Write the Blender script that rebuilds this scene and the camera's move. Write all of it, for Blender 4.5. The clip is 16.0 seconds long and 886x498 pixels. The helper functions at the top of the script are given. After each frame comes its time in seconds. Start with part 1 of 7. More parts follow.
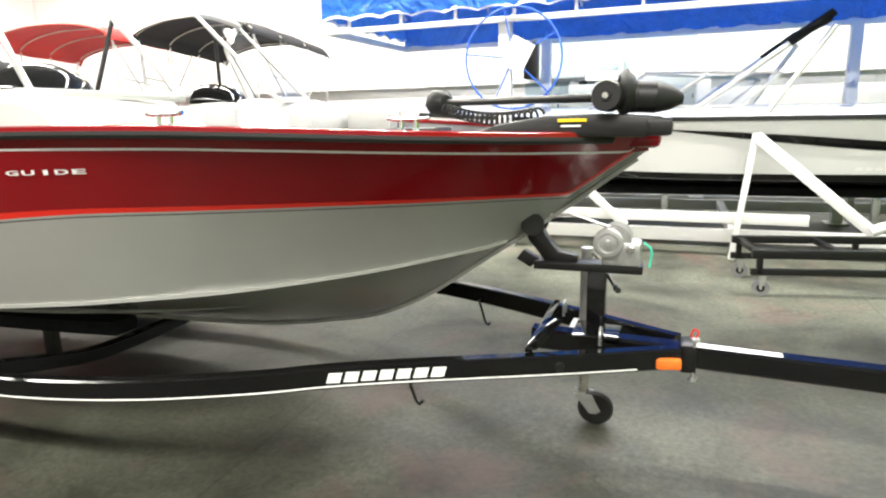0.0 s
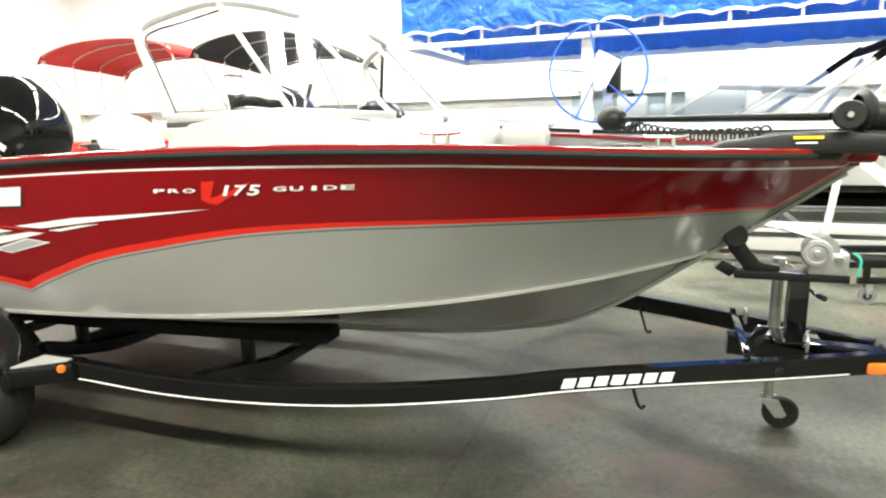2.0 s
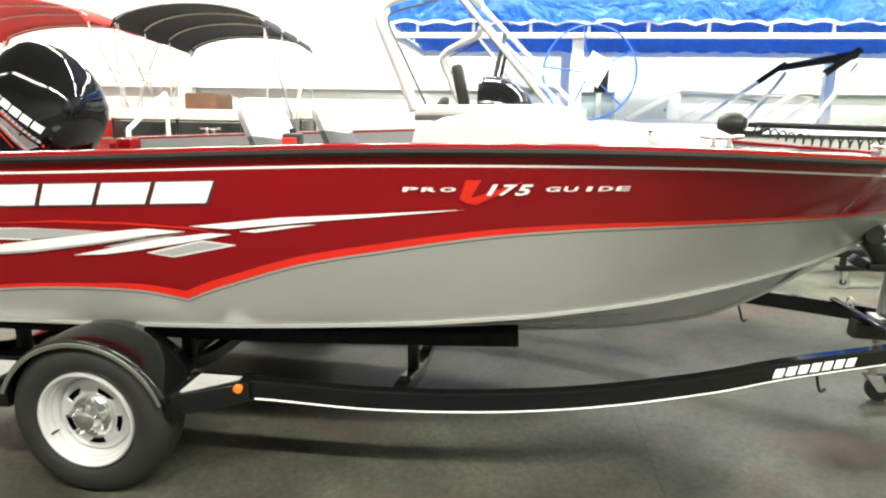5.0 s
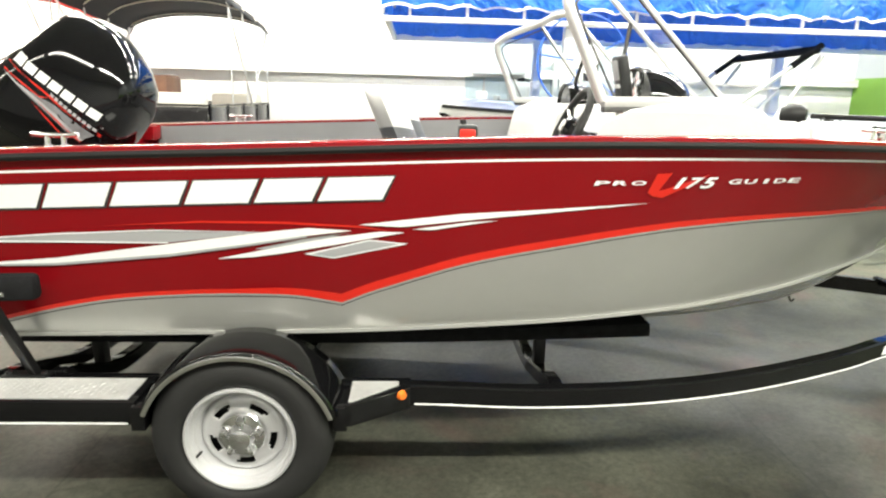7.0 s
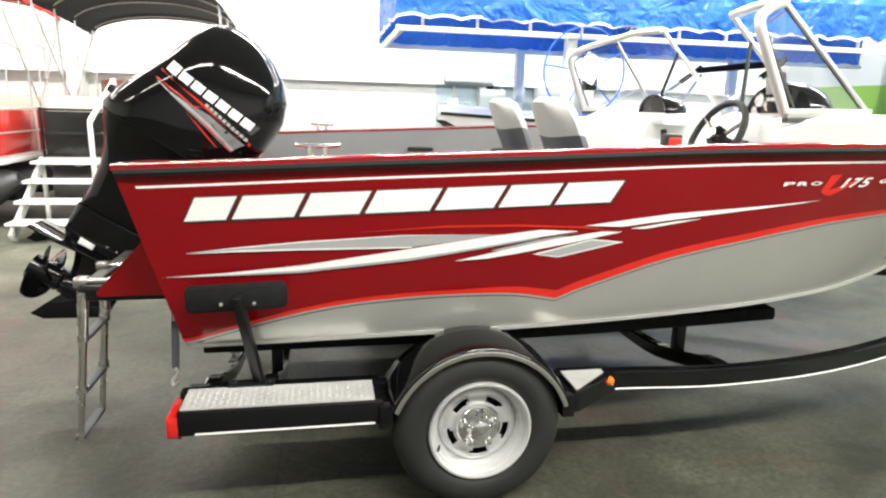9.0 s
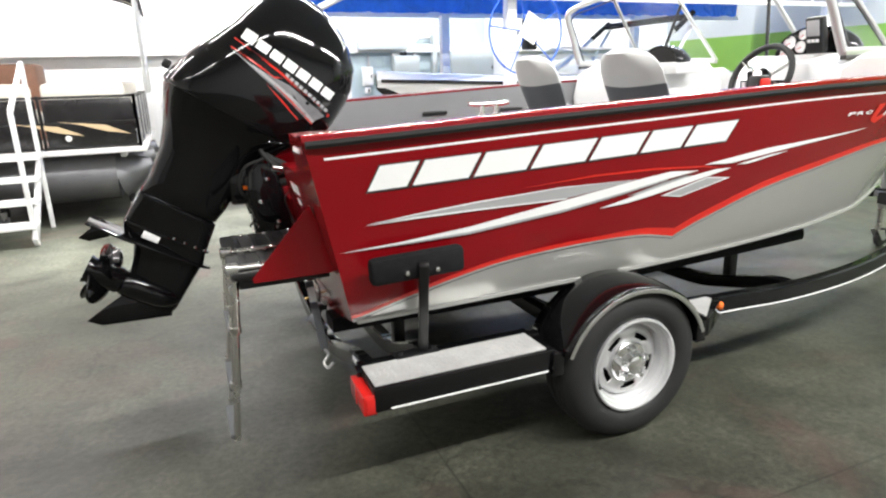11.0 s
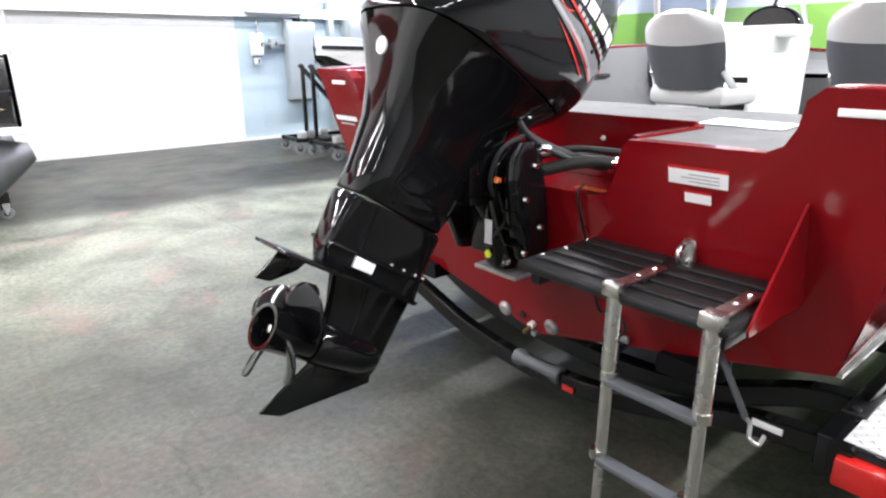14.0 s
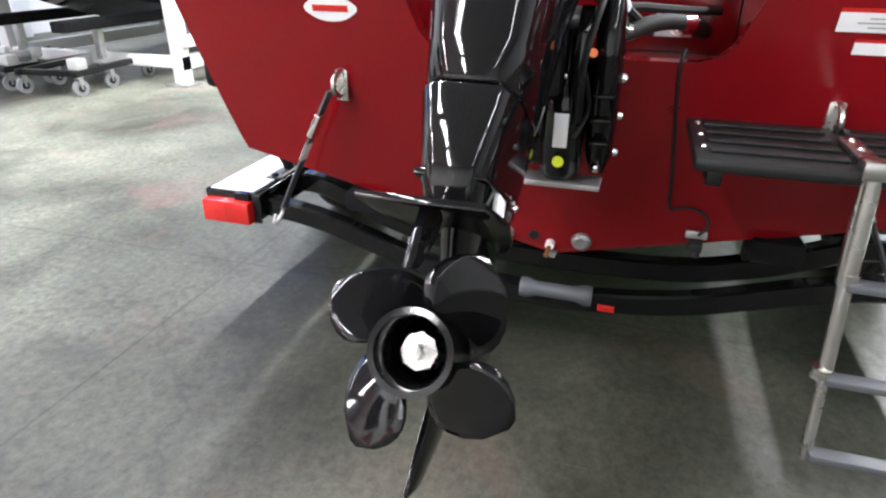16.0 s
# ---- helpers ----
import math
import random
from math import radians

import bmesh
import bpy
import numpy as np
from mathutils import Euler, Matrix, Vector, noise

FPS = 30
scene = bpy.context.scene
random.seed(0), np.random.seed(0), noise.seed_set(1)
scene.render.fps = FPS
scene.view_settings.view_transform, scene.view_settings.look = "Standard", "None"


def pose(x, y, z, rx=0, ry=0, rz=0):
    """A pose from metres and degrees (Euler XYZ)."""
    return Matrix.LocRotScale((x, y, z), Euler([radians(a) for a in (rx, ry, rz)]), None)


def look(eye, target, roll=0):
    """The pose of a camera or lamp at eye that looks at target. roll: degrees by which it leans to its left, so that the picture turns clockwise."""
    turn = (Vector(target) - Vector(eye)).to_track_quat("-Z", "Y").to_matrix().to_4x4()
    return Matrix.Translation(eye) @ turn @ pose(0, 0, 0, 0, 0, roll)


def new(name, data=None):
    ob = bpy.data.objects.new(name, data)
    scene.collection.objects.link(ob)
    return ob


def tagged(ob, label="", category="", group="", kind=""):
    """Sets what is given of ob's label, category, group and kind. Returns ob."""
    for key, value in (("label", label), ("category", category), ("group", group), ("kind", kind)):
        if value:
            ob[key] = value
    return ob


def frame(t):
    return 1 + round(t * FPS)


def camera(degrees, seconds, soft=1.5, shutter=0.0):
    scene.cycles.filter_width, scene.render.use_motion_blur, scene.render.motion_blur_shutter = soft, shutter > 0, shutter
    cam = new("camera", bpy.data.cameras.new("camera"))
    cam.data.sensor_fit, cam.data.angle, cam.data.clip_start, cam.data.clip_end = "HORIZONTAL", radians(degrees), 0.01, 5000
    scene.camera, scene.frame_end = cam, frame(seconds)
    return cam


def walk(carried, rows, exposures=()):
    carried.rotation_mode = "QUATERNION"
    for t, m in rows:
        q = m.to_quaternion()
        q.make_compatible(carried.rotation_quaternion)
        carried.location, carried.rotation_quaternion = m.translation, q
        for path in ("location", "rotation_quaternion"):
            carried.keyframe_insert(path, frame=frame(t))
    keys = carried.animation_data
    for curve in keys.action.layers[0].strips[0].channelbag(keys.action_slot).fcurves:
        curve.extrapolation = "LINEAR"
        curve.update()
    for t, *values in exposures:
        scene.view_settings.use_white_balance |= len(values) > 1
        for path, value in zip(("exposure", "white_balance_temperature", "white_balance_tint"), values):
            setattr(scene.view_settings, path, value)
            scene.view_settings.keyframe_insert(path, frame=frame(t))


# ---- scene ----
cam = camera(71.2, 16.0, soft=2.2)
PATH = [
    (0, (4.982, -2.569, 1.415), (4.306, -0.736, 0.989), -1.4),
    (0.5, (4.776, -2.622, 1.441), (4.135, -0.774, 1.024), -1.4),
    (1, (4.57, -2.742, 1.442), (3.911, -0.897, 1.037), 0.2),
    (1.5, (4.364, -2.896, 1.471), (3.695, -1.055, 1.066), -2.3),
    (2, (4.155, -2.983, 1.466), (3.487, -1.14, 1.071), -1.5),
    (2.5, (3.907, -3.033, 1.488), (3.283, -1.174, 1.096), -1.6),
    (3, (3.681, -3.109, 1.484), (3.105, -1.235, 1.088), -0.6),
    (3.5, (3.442, -3.217, 1.513), (2.952, -1.321, 1.109), -1.5),
    (4, (3.211, -3.259, 1.511), (2.795, -1.347, 1.096), -0.5),
    (4.2, (3.11, -3.261, 1.509), (2.725, -1.343, 1.092), 0.2),
    (6.3, (2.018, -3.237, 1.521), (2.038, -1.296, 1.04), 0.5),
    (6.5, (1.934, -3.209, 1.526), (1.964, -1.27, 1.039), 1.0),
    (7, (1.679, -3.221, 1.513), (1.765, -1.28, 1.04), 1.5),
    (7.5, (1.403, -3.274, 1.51), (1.567, -1.331, 1.063), 0.2),
    (8, (1.122, -3.267, 1.514), (1.352, -1.332, 1.063), 1.7),
    (8.5, (0.833, -3.25, 1.509), (1.128, -1.325, 1.054), 2.4),
    (9, (0.511, -3.275, 1.505), (0.875, -1.36, 1.056), 1.6),
    (9.2, (0.398, -3.283, 1.518), (0.782, -1.374, 1.062), 0.9),
    (11.3, (-0.644, -2.912, 1.423), (0.167, -1.166, 0.88), -1.4),
    (11.5, (-0.734, -2.821, 1.4), (0.125, -1.099, 0.858), -1.2),
    (12, (-0.929, -2.564, 1.43), (0.019, -0.897, 0.862), -0.8),
    (12.5, (-1.147, -2.328, 1.405), (-0.147, -0.691, 0.839), -0.4),
    (13, (-1.336, -2.049, 1.404), (-0.264, -0.469, 0.811), -1.1),
    (13.5, (-1.434, -1.73, 1.392), (-0.32, -0.179, 0.798), -0.6),
    (14, (-1.577, -1.383, 1.36), (-0.349, 0.075, 0.753), -0.4),
    (14.5, (-1.665, -1.072, 1.345), (-0.291, 0.218, 0.674), -1.6),
    (15, (-1.681, -0.732, 1.299), (-0.173, 0.358, 0.567), -1.5),
    (15.5, (-1.68, -0.456, 1.234), (-0.078, 0.406, 0.403), 0.7),
    (16, (-1.662, -0.169, 1.188), (0.059, 0.353, 0.313), 0.5),
]
walk(cam, [(t, look(eye, target, roll)) for t, eye, target, roll in PATH], exposures=[(0, 0.12, 6900, 7), (2, 0.25, 7050, 4), (4, 0.27, 7050, 4), (9, 0.18, 6800, 6), (11.5, 0.1, 6400, 11), (13, 0.24, 6250, 13), (14, 0.45, 6150, 13), (16, 0.6, 6100, 13)])

# ---- light ----
world = bpy.data.worlds.new("world")
scene.world = world
world.use_nodes = True
world.node_tree.nodes["Background"].inputs[0].default_value = (0.85, 0.9, 1.0, 1)
world.node_tree.nodes["Background"].inputs[1].default_value = 0.09


# ---- materials ----
def material(name, color, rough=0.5, metal=0.0, var=0.12, scale=6.0, fine=60.0, bump=0.05, coat=0.0, spec=0.5, tint=None, distance=0.004):
    """A surface with two scales of variation in colour, roughness and relief."""
    m = bpy.data.materials.new(name)
    m.use_nodes = True
    t = m.node_tree
    b = t.nodes["Principled BSDF"]
    b.inputs["Metallic"].default_value = metal
    b.inputs["Specular IOR Level"].default_value = spec
    b.inputs["Coat Weight"].default_value = coat
    b.inputs["Coat Roughness"].default_value = 0.05
    co = t.nodes.new("ShaderNodeTexCoord")
    big = t.nodes.new("ShaderNodeTexNoise")
    big.inputs["Scale"].default_value, big.inputs["Detail"].default_value, big.inputs["Roughness"].default_value = scale, 6, 0.6
    small = t.nodes.new("ShaderNodeTexNoise")
    small.inputs["Scale"].default_value, small.inputs["Detail"].default_value = fine, 4
    t.links.new(co.outputs["Object"], big.inputs["Vector"])
    t.links.new(co.outputs["Object"], small.inputs["Vector"])
    add = t.nodes.new("ShaderNodeMath")
    add.operation = "MULTIPLY_ADD"
    add.inputs[1].default_value = 0.35
    t.links.new(small.outputs["Fac"], add.inputs[0])
    t.links.new(big.outputs["Fac"], add.inputs[2])
    ramp = t.nodes.new("ShaderNodeValToRGB")
    lo = [max(0.0, c * (1 - var)) for c in color]
    hi = [min(1.0, c * (1 + var)) for c in (tint or color)]
    ramp.color_ramp.elements[0].position, ramp.color_ramp.elements[1].position = 0.45, 0.95
    ramp.color_ramp.elements[0].color, ramp.color_ramp.elements[1].color = (*lo, 1), (*hi, 1)
    t.links.new(add.outputs[0], ramp.inputs[0])
    t.links.new(ramp.outputs[0], b.inputs["Base Color"])
    ro = t.nodes.new("ShaderNodeMapRange")
    ro.inputs["To Min"].default_value, ro.inputs["To Max"].default_value = max(0.02, rough * 0.85), min(1.0, rough * 1.15)
    t.links.new(big.outputs["Fac"], ro.inputs["Value"])
    t.links.new(ro.outputs[0], b.inputs["Roughness"])
    if bump:
        bp = t.nodes.new("ShaderNodeBump")
        bp.inputs["Strength"].default_value, bp.inputs["Distance"].default_value = bump, distance
        t.links.new(small.outputs["Fac"], bp.inputs["Height"])
        t.links.new(bp.outputs[0], b.inputs["Normal"])
    return m


def glow(name, color, strength):
    m = bpy.data.materials.new(name)
    m.use_nodes = True
    b = m.node_tree.nodes["Principled BSDF"]
    b.inputs["Base Color"].default_value = (*color, 1)
    b.inputs["Emission Color"].default_value, b.inputs["Emission Strength"].default_value = (*color, 1), strength
    return m


def glass(name, color, gloss):
    """Thin clear sheet: mostly transparent, with a glossy face."""
    m = bpy.data.materials.new(name)
    m.use_nodes = True
    t = m.node_tree
    out = t.nodes["Material Output"]
    tr, gl, mix, fr, soft = (t.nodes.new(n) for n in ("ShaderNodeBsdfTransparent", "ShaderNodeBsdfGlossy", "ShaderNodeMixShader", "ShaderNodeLayerWeight", "ShaderNodeMath"))
    tr.inputs[0].default_value = (*color, 1)
    gl.inputs["Roughness"].default_value = 0.03
    fr.inputs["Blend"].default_value = 0.25
    soft.operation = "MULTIPLY"
    soft.inputs[1].default_value = gloss
    t.links.new(fr.outputs["Facing"], soft.inputs[0])
    t.links.new(soft.outputs[0], mix.inputs[0])
    t.links.new(tr.outputs[0], mix.inputs[1])
    t.links.new(gl.outputs[0], mix.inputs[2])
    t.links.new(mix.outputs[0], out.inputs["Surface"])
    return m


RED = material("red_metallic_paint", (0.195, 0.004, 0.007), 0.13, 0.0, 0.07, 2.0, 400, 0.015, coat=0.15, spec=0.3)
ORANGE = material("bright_red_stripe", (0.6, 0.02, 0.012), 0.3, 0, 0.05, 3, 90, 0.0)
SILVER = material("silver_hull_paint", (0.35, 0.35, 0.335), 0.26, 0.25, 0.05, 2.5, 300, 0.01, coat=0.4)
BOTTOM = material("polished_bottom_paint", (0.34, 0.34, 0.33), 0.16, 0.7, 0.06, 2.5, 300, 0.01, coat=0.3)
PINLINE = material("dark_pin_line", (0.03, 0.025, 0.025), 0.4)
WHITE = material("white_vinyl", (0.82, 0.82, 0.82), 0.35, 0, 0.03, 4, 100, 0.0)
GREYVINYL = material("grey_vinyl", (0.36, 0.36, 0.37), 0.4, 0, 0.05, 4, 90, 0.0)
DARKVINYL = material("taupe_vinyl", (0.15, 0.12, 0.11), 0.4, 0, 0.05, 4, 90, 0.0)
BLACKGLOSS = material("black_gloss_paint", (0.004, 0.004, 0.0045), 0.06, 0, 0.2, 3, 250, 0.015, coat=0.0, spec=0.42)
BLACKSATIN = material("black_satin_paint", (0.007, 0.007, 0.0075), 0.34, 0, 0.2, 6, 180, 0.05, coat=0.0, spec=0.35)
RUBBER = material("black_rubber", (0.009, 0.009, 0.009), 0.7, 0, 0.25, 9, 120, 0.15)
CARPET = material("black_bunk_carpet", (0.012, 0.012, 0.013), 0.95, 0, 0.4, 20, 500, 0.6, spec=0.1)
CHROME = material("polished_chrome", (0.85, 0.85, 0.86), 0.12, 1.0, 0.05, 8, 90, 0.02)
STEEL = material("brushed_stainless", (0.62, 0.61, 0.58), 0.27, 1.0, 0.1, 8, 140, 0.05)
GALV = material("galvanised_steel", (0.5, 0.5, 0.5), 0.42, 0.85, 0.2, 14, 90, 0.1)
RIM = material("silver_wheel_paint", (0.62, 0.62, 0.63), 0.3, 0.55, 0.06, 6, 120, 0.02)
PLATE = material("diamond_plate_aluminium", (0.66, 0.66, 0.65), 0.42, 0.55, 0.15, 9, 60, 0.1)
PLASTIC = material("black_plastic", (0.011, 0.011, 0.0115), 0.45, 0, 0.2, 8, 150, 0.08, spec=0.35)
REDLENS = material("red_lens", (0.55, 0.015, 0.012), 0.15, 0, 0.1, 30, 200, 0.1, coat=0.5)
BRASS = material("dull_brass", (0.5, 0.33, 0.12), 0.35, 0.9, 0.2, 20, 200, 0.1)
COWLGREY = material("smoke_grey_vinyl", (0.17, 0.17, 0.18), 0.35, 0, 0.25, 14, 90, 0.0)
AMBER = material("amber_lens", (0.8, 0.16, 0.02), 0.15, 0, 0.15, 30, 200, 0.1, coat=0.5)
GELCOAT = material("light_grey_gelcoat", (0.66, 0.66, 0.66), 0.35, 0, 0.05, 3, 200, 0.01, coat=0.2)
VINYLSEAT = material("light_grey_seat_vinyl", (0.45, 0.45, 0.445), 0.5, 0, 0.06, 7, 240, 0.1)
SEATDARK = material("charcoal_seat_vinyl", (0.075, 0.08, 0.088), 0.55, 0, 0.08, 7, 240, 0.1)
DECKCARPET = material("grey_deck_carpet", (0.15, 0.15, 0.15), 0.95, 0, 0.18, 10, 500, 0.4, spec=0.1)
LINER = material("grey_liner_panel", (0.22, 0.22, 0.23), 0.6, 0, 0.06, 5, 200, 0.05)
ALU = material("satin_aluminium", (0.66, 0.66, 0.66), 0.33, 0.6, 0.05, 6, 120, 0.02)
WHITEPAINT = material("white_paint", (0.8, 0.8, 0.8), 0.4, 0, 0.04, 3, 60, 0.03)
TARP = material("blue_tarpaulin", (0.02, 0.15, 0.66), 0.24, 0, 0.25, 2.2, 14, 0.5, distance=0.03)
DULLALU = material("dull_aluminium", (0.18, 0.18, 0.19), 0.5, 0.8, 0.15, 5, 90, 0.05)
GASKET = material("dark_gasket", (0.05, 0.05, 0.05), 0.6)


def let_light_through(m, color, amount):
    """Adds a share of light that passes through a thin sheet."""
    t = m.node_tree
    out, b = t.nodes["Material Output"], t.nodes["Principled BSDF"]
    tl, mix = t.nodes.new("ShaderNodeBsdfTranslucent"), t.nodes.new("ShaderNodeMixShader")
    tl.inputs[0].default_value = (*color, 1)
    mix.inputs[0].default_value = amount
    t.links.new(b.outputs[0], mix.inputs[1])
    t.links.new(tl.outputs[0], mix.inputs[2])
    t.links.new(mix.outputs[0], out.inputs["Surface"])




def crease(m, scale, strength, distance):
    """Sharp folds: the ridges of a warped noise, laid over the fine relief."""
    t = m.node_tree
    co, n, off, fold, bp = (t.nodes.new(k) for k in ("ShaderNodeTexCoord", "ShaderNodeTexNoise", "ShaderNodeMath", "ShaderNodeMath", "ShaderNodeBump"))
    n.inputs["Scale"].default_value, n.inputs["Detail"].default_value, n.inputs["Roughness"].default_value, n.inputs["Distortion"].default_value = scale, 5, 0.55, 0.6
    off.operation, fold.operation = "SUBTRACT", "ABSOLUTE"
    off.inputs[1].default_value = 0.5
    t.links.new(co.outputs["Object"], n.inputs["Vector"])
    t.links.new(n.outputs["Fac"], off.inputs[0])
    t.links.new(off.outputs[0], fold.inputs[0])
    t.links.new(fold.outputs[0], bp.inputs["Height"])
    bp.inputs["Strength"].default_value, bp.inputs["Distance"].default_value = strength, distance
    old = t.nodes["Bump"]
    t.links.new(old.outputs[0], bp.inputs["Normal"])
    t.links.new(bp.outputs[0], t.nodes["Principled BSDF"].inputs["Normal"])


crease(TARP, 2.6, 1.0, 0.22)
let_light_through(TARP, (0.08, 0.3, 0.9), 0.15)
BLUEPAINT = material("blue_painted_steel", (0.03, 0.13, 0.6), 0.35)
REDCANVAS = material("red_canvas", (0.62, 0.03, 0.03), 0.7, 0, 0.12, 4, 220, 0.15)
BLACKCANVAS = material("black_canvas", (0.03, 0.03, 0.036), 0.8, 0, 0.2, 4, 220, 0.2)
CREAM = material("cream_vinyl", (0.72, 0.68, 0.60), 0.5, 0, 0.06, 5, 160, 0.06)
TAN = material("tan_decal", (0.62, 0.46, 0.28), 0.5)
WHITEGEL = material("white_gelcoat", (0.78, 0.78, 0.78), 0.2, 0, 0.03, 2, 160, 0.01, coat=0.5)
GREYBOX = material("grey_steel_cabinet", (0.36, 0.40, 0.41), 0.45, 0, 0.06, 4, 120, 0.05)
YELLOW = material("yellow_label", (0.85, 0.62, 0.02), 0.4)
LIME = material("yellow_dot", (0.75, 0.85, 0.03), 0.5)
WALLWHITE = material("white_wall_panel", (0.78, 0.78, 0.77), 0.55, 0, 0.05, 0.6, 30, 0.06)
WALLBLUE = material("pale_blue_wall", (0.44, 0.54, 0.58), 0.6, 0, 0.06, 0.8, 30, 0.08)
WALLGREEN = material("green_wall_paint", (0.16, 0.33, 0.05), 0.6, 0, 0.06, 0.8, 30, 0.06)
WALLGREY = material("grey_wall_paint", (0.42, 0.46, 0.48), 0.6, 0, 0.05, 0.8, 30, 0.06)
CEILING = material("ceiling_panel", (0.55, 0.55, 0.54), 0.8, 0, 0.06, 0.7, 20, 0.05)
WALLDARK = material("plain_grey_wall", (0.38, 0.38, 0.38), 0.6, 0, 0.08, 0.8, 30, 0.06)
WOODBROWN = material("brown_wood", (0.2, 0.09, 0.05), 0.5, 0, 0.3, 6, 60, 0.1)
GLASS = glass("windshield_acrylic", (0.95, 0.96, 0.965), 0.25)
TUBEGLOW = glow("fluorescent_tube", (1.0, 0.98, 0.94), 14.0)


def floor_material():
    """Dark sealed floor with cloudy worn patches, faint reddish traces, fine grit and hairline cracks."""
    m = bpy.data.materials.new("worn_dark_floor")
    m.use_nodes = True
    t = m.node_tree
    b = t.nodes["Principled BSDF"]
    b.inputs["Specular IOR Level"].default_value = 0.32
    co = t.nodes.new("ShaderNodeTexCoord")

    def noise_node(scale, detail, rough=0.55, distortion=0.0):
        n = t.nodes.new("ShaderNodeTexNoise")
        n.inputs["Scale"].default_value, n.inputs["Detail"].default_value = scale, detail
        n.inputs["Roughness"].default_value, n.inputs["Distortion"].default_value = rough, distortion
        t.links.new(co.outputs["Object"], n.inputs["Vector"])
        return n

    def ramp(src, stops):
        r = t.nodes.new("ShaderNodeValToRGB")
        r.color_ramp.elements[0].position, r.color_ramp.elements[0].color = stops[0][0], (*stops[0][1], 1)
        r.color_ramp.elements[1].position, r.color_ramp.elements[1].color = stops[1][0], (*stops[1][1], 1)
        for p, c in stops[2:]:
            e = r.color_ramp.elements.new(p)
            e.color = (*c, 1)
        t.links.new(src, r.inputs[0])
        return r

    def mix(a, bb, fac, mode="MIX", amount=None):
        x = t.nodes.new("ShaderNodeMix")
        x.data_type, x.blend_type = "RGBA", mode
        if amount is None:
            t.links.new(fac, x.inputs[0])
        else:
            x.inputs[0].default_value = amount
        t.links.new(a, x.inputs[6])
        t.links.new(bb, x.inputs[7])
        return x.outputs[2]

    cloud = ramp(noise_node(1.1, 9, 0.66, 0.45).outputs["Fac"], [(0.34, (0.017, 0.0175, 0.0132)), (0.66, (0.068, 0.07, 0.054))])
    grit = ramp(noise_node(32, 7, 0.75).outputs["Fac"], [(0.33, (0.38, 0.38, 0.38)), (0.70, (1.6, 1.6, 1.56))])
    col = mix(cloud.outputs[0], grit.outputs[0], None, "MULTIPLY", 0.8)
    streak = noise_node(1.5, 6, 0.62, 0.7)
    redf = ramp(streak.outputs["Fac"], [(0.55, (0, 0, 0)), (0.72, (0.44, 0.44, 0.44))])
    redc = t.nodes.new("ShaderNodeRGB")
    redc.outputs[0].default_value = (0.09, 0.045, 0.042, 1)
    col = mix(col, redc.outputs[0], redf.outputs[0])
    # pale lane along the aisle between the boats: worn tone plus painted-in light
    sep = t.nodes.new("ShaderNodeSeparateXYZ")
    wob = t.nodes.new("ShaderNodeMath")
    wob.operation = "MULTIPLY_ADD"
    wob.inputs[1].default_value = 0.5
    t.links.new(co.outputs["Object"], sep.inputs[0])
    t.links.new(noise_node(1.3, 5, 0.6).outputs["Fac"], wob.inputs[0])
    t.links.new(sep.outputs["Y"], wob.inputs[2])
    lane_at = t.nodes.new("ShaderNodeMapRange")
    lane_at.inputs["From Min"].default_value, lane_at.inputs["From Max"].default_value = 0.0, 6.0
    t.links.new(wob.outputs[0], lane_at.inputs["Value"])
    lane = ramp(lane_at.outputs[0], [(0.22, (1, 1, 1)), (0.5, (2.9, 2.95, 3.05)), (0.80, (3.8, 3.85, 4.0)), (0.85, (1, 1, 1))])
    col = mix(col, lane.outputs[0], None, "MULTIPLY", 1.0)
    # sawn joints every three metres
    for axis, start in (("X", 3.34), ("Y", 1.3)):
        off = t.nodes.new("ShaderNodeMath")
        off.operation = "SUBTRACT"
        off.inputs[1].default_value = start
        t.links.new(sep.outputs[axis], off.inputs[0])
        fold = t.nodes.new("ShaderNodeMath")
        fold.operation = "PINGPONG"
        fold.inputs[1].default_value = 1.525
        t.links.new(off.outputs[0], fold.inputs[0])
        joint = ramp(fold.outputs[0], [(0.0, (0.35, 0.35, 0.35)), (0.007, (1, 1, 1))])
        col = mix(col, joint.outputs[0], None, "MULTIPLY", 0.8)
    # pale hairline scratches
    stretch = t.nodes.new("ShaderNodeMapping")
    stretch.inputs["Scale"].default_value = (22.0, 1.4, 1)
    stretch.inputs["Rotation"].default_value = (0, 0, 0.35)
    t.links.new(co.outputs["Object"], stretch.inputs["Vector"])
    scr = t.nodes.new("ShaderNodeTexNoise")
    scr.inputs["Scale"].default_value, scr.inputs["Detail"].default_value = 1.6, 3
    t.links.new(stretch.outputs[0], scr.inputs["Vector"])
    scratch = ramp(scr.outputs["Fac"], [(0.72, (0, 0, 0)), (0.75, (0.18, 0.18, 0.18))])
    pale = t.nodes.new("ShaderNodeRGB")
    pale.outputs[0].default_value = (0.16, 0.16, 0.14, 1)
    col = mix(col, pale.outputs[0], scratch.outputs[0])
    crack = t.nodes.new("ShaderNodeTexVoronoi")
    crack.feature = "DISTANCE_TO_EDGE"
    crack.inputs["Scale"].default_value = 0.33
    warp = t.nodes.new("ShaderNodeVectorMath")
    warp.operation = "ADD"
    t.links.new(co.outputs["Object"], warp.inputs[0])
    t.links.new(noise_node(2.0, 4).outputs["Color"], warp.inputs[1])
    t.links.new(warp.outputs[0], crack.inputs["Vector"])
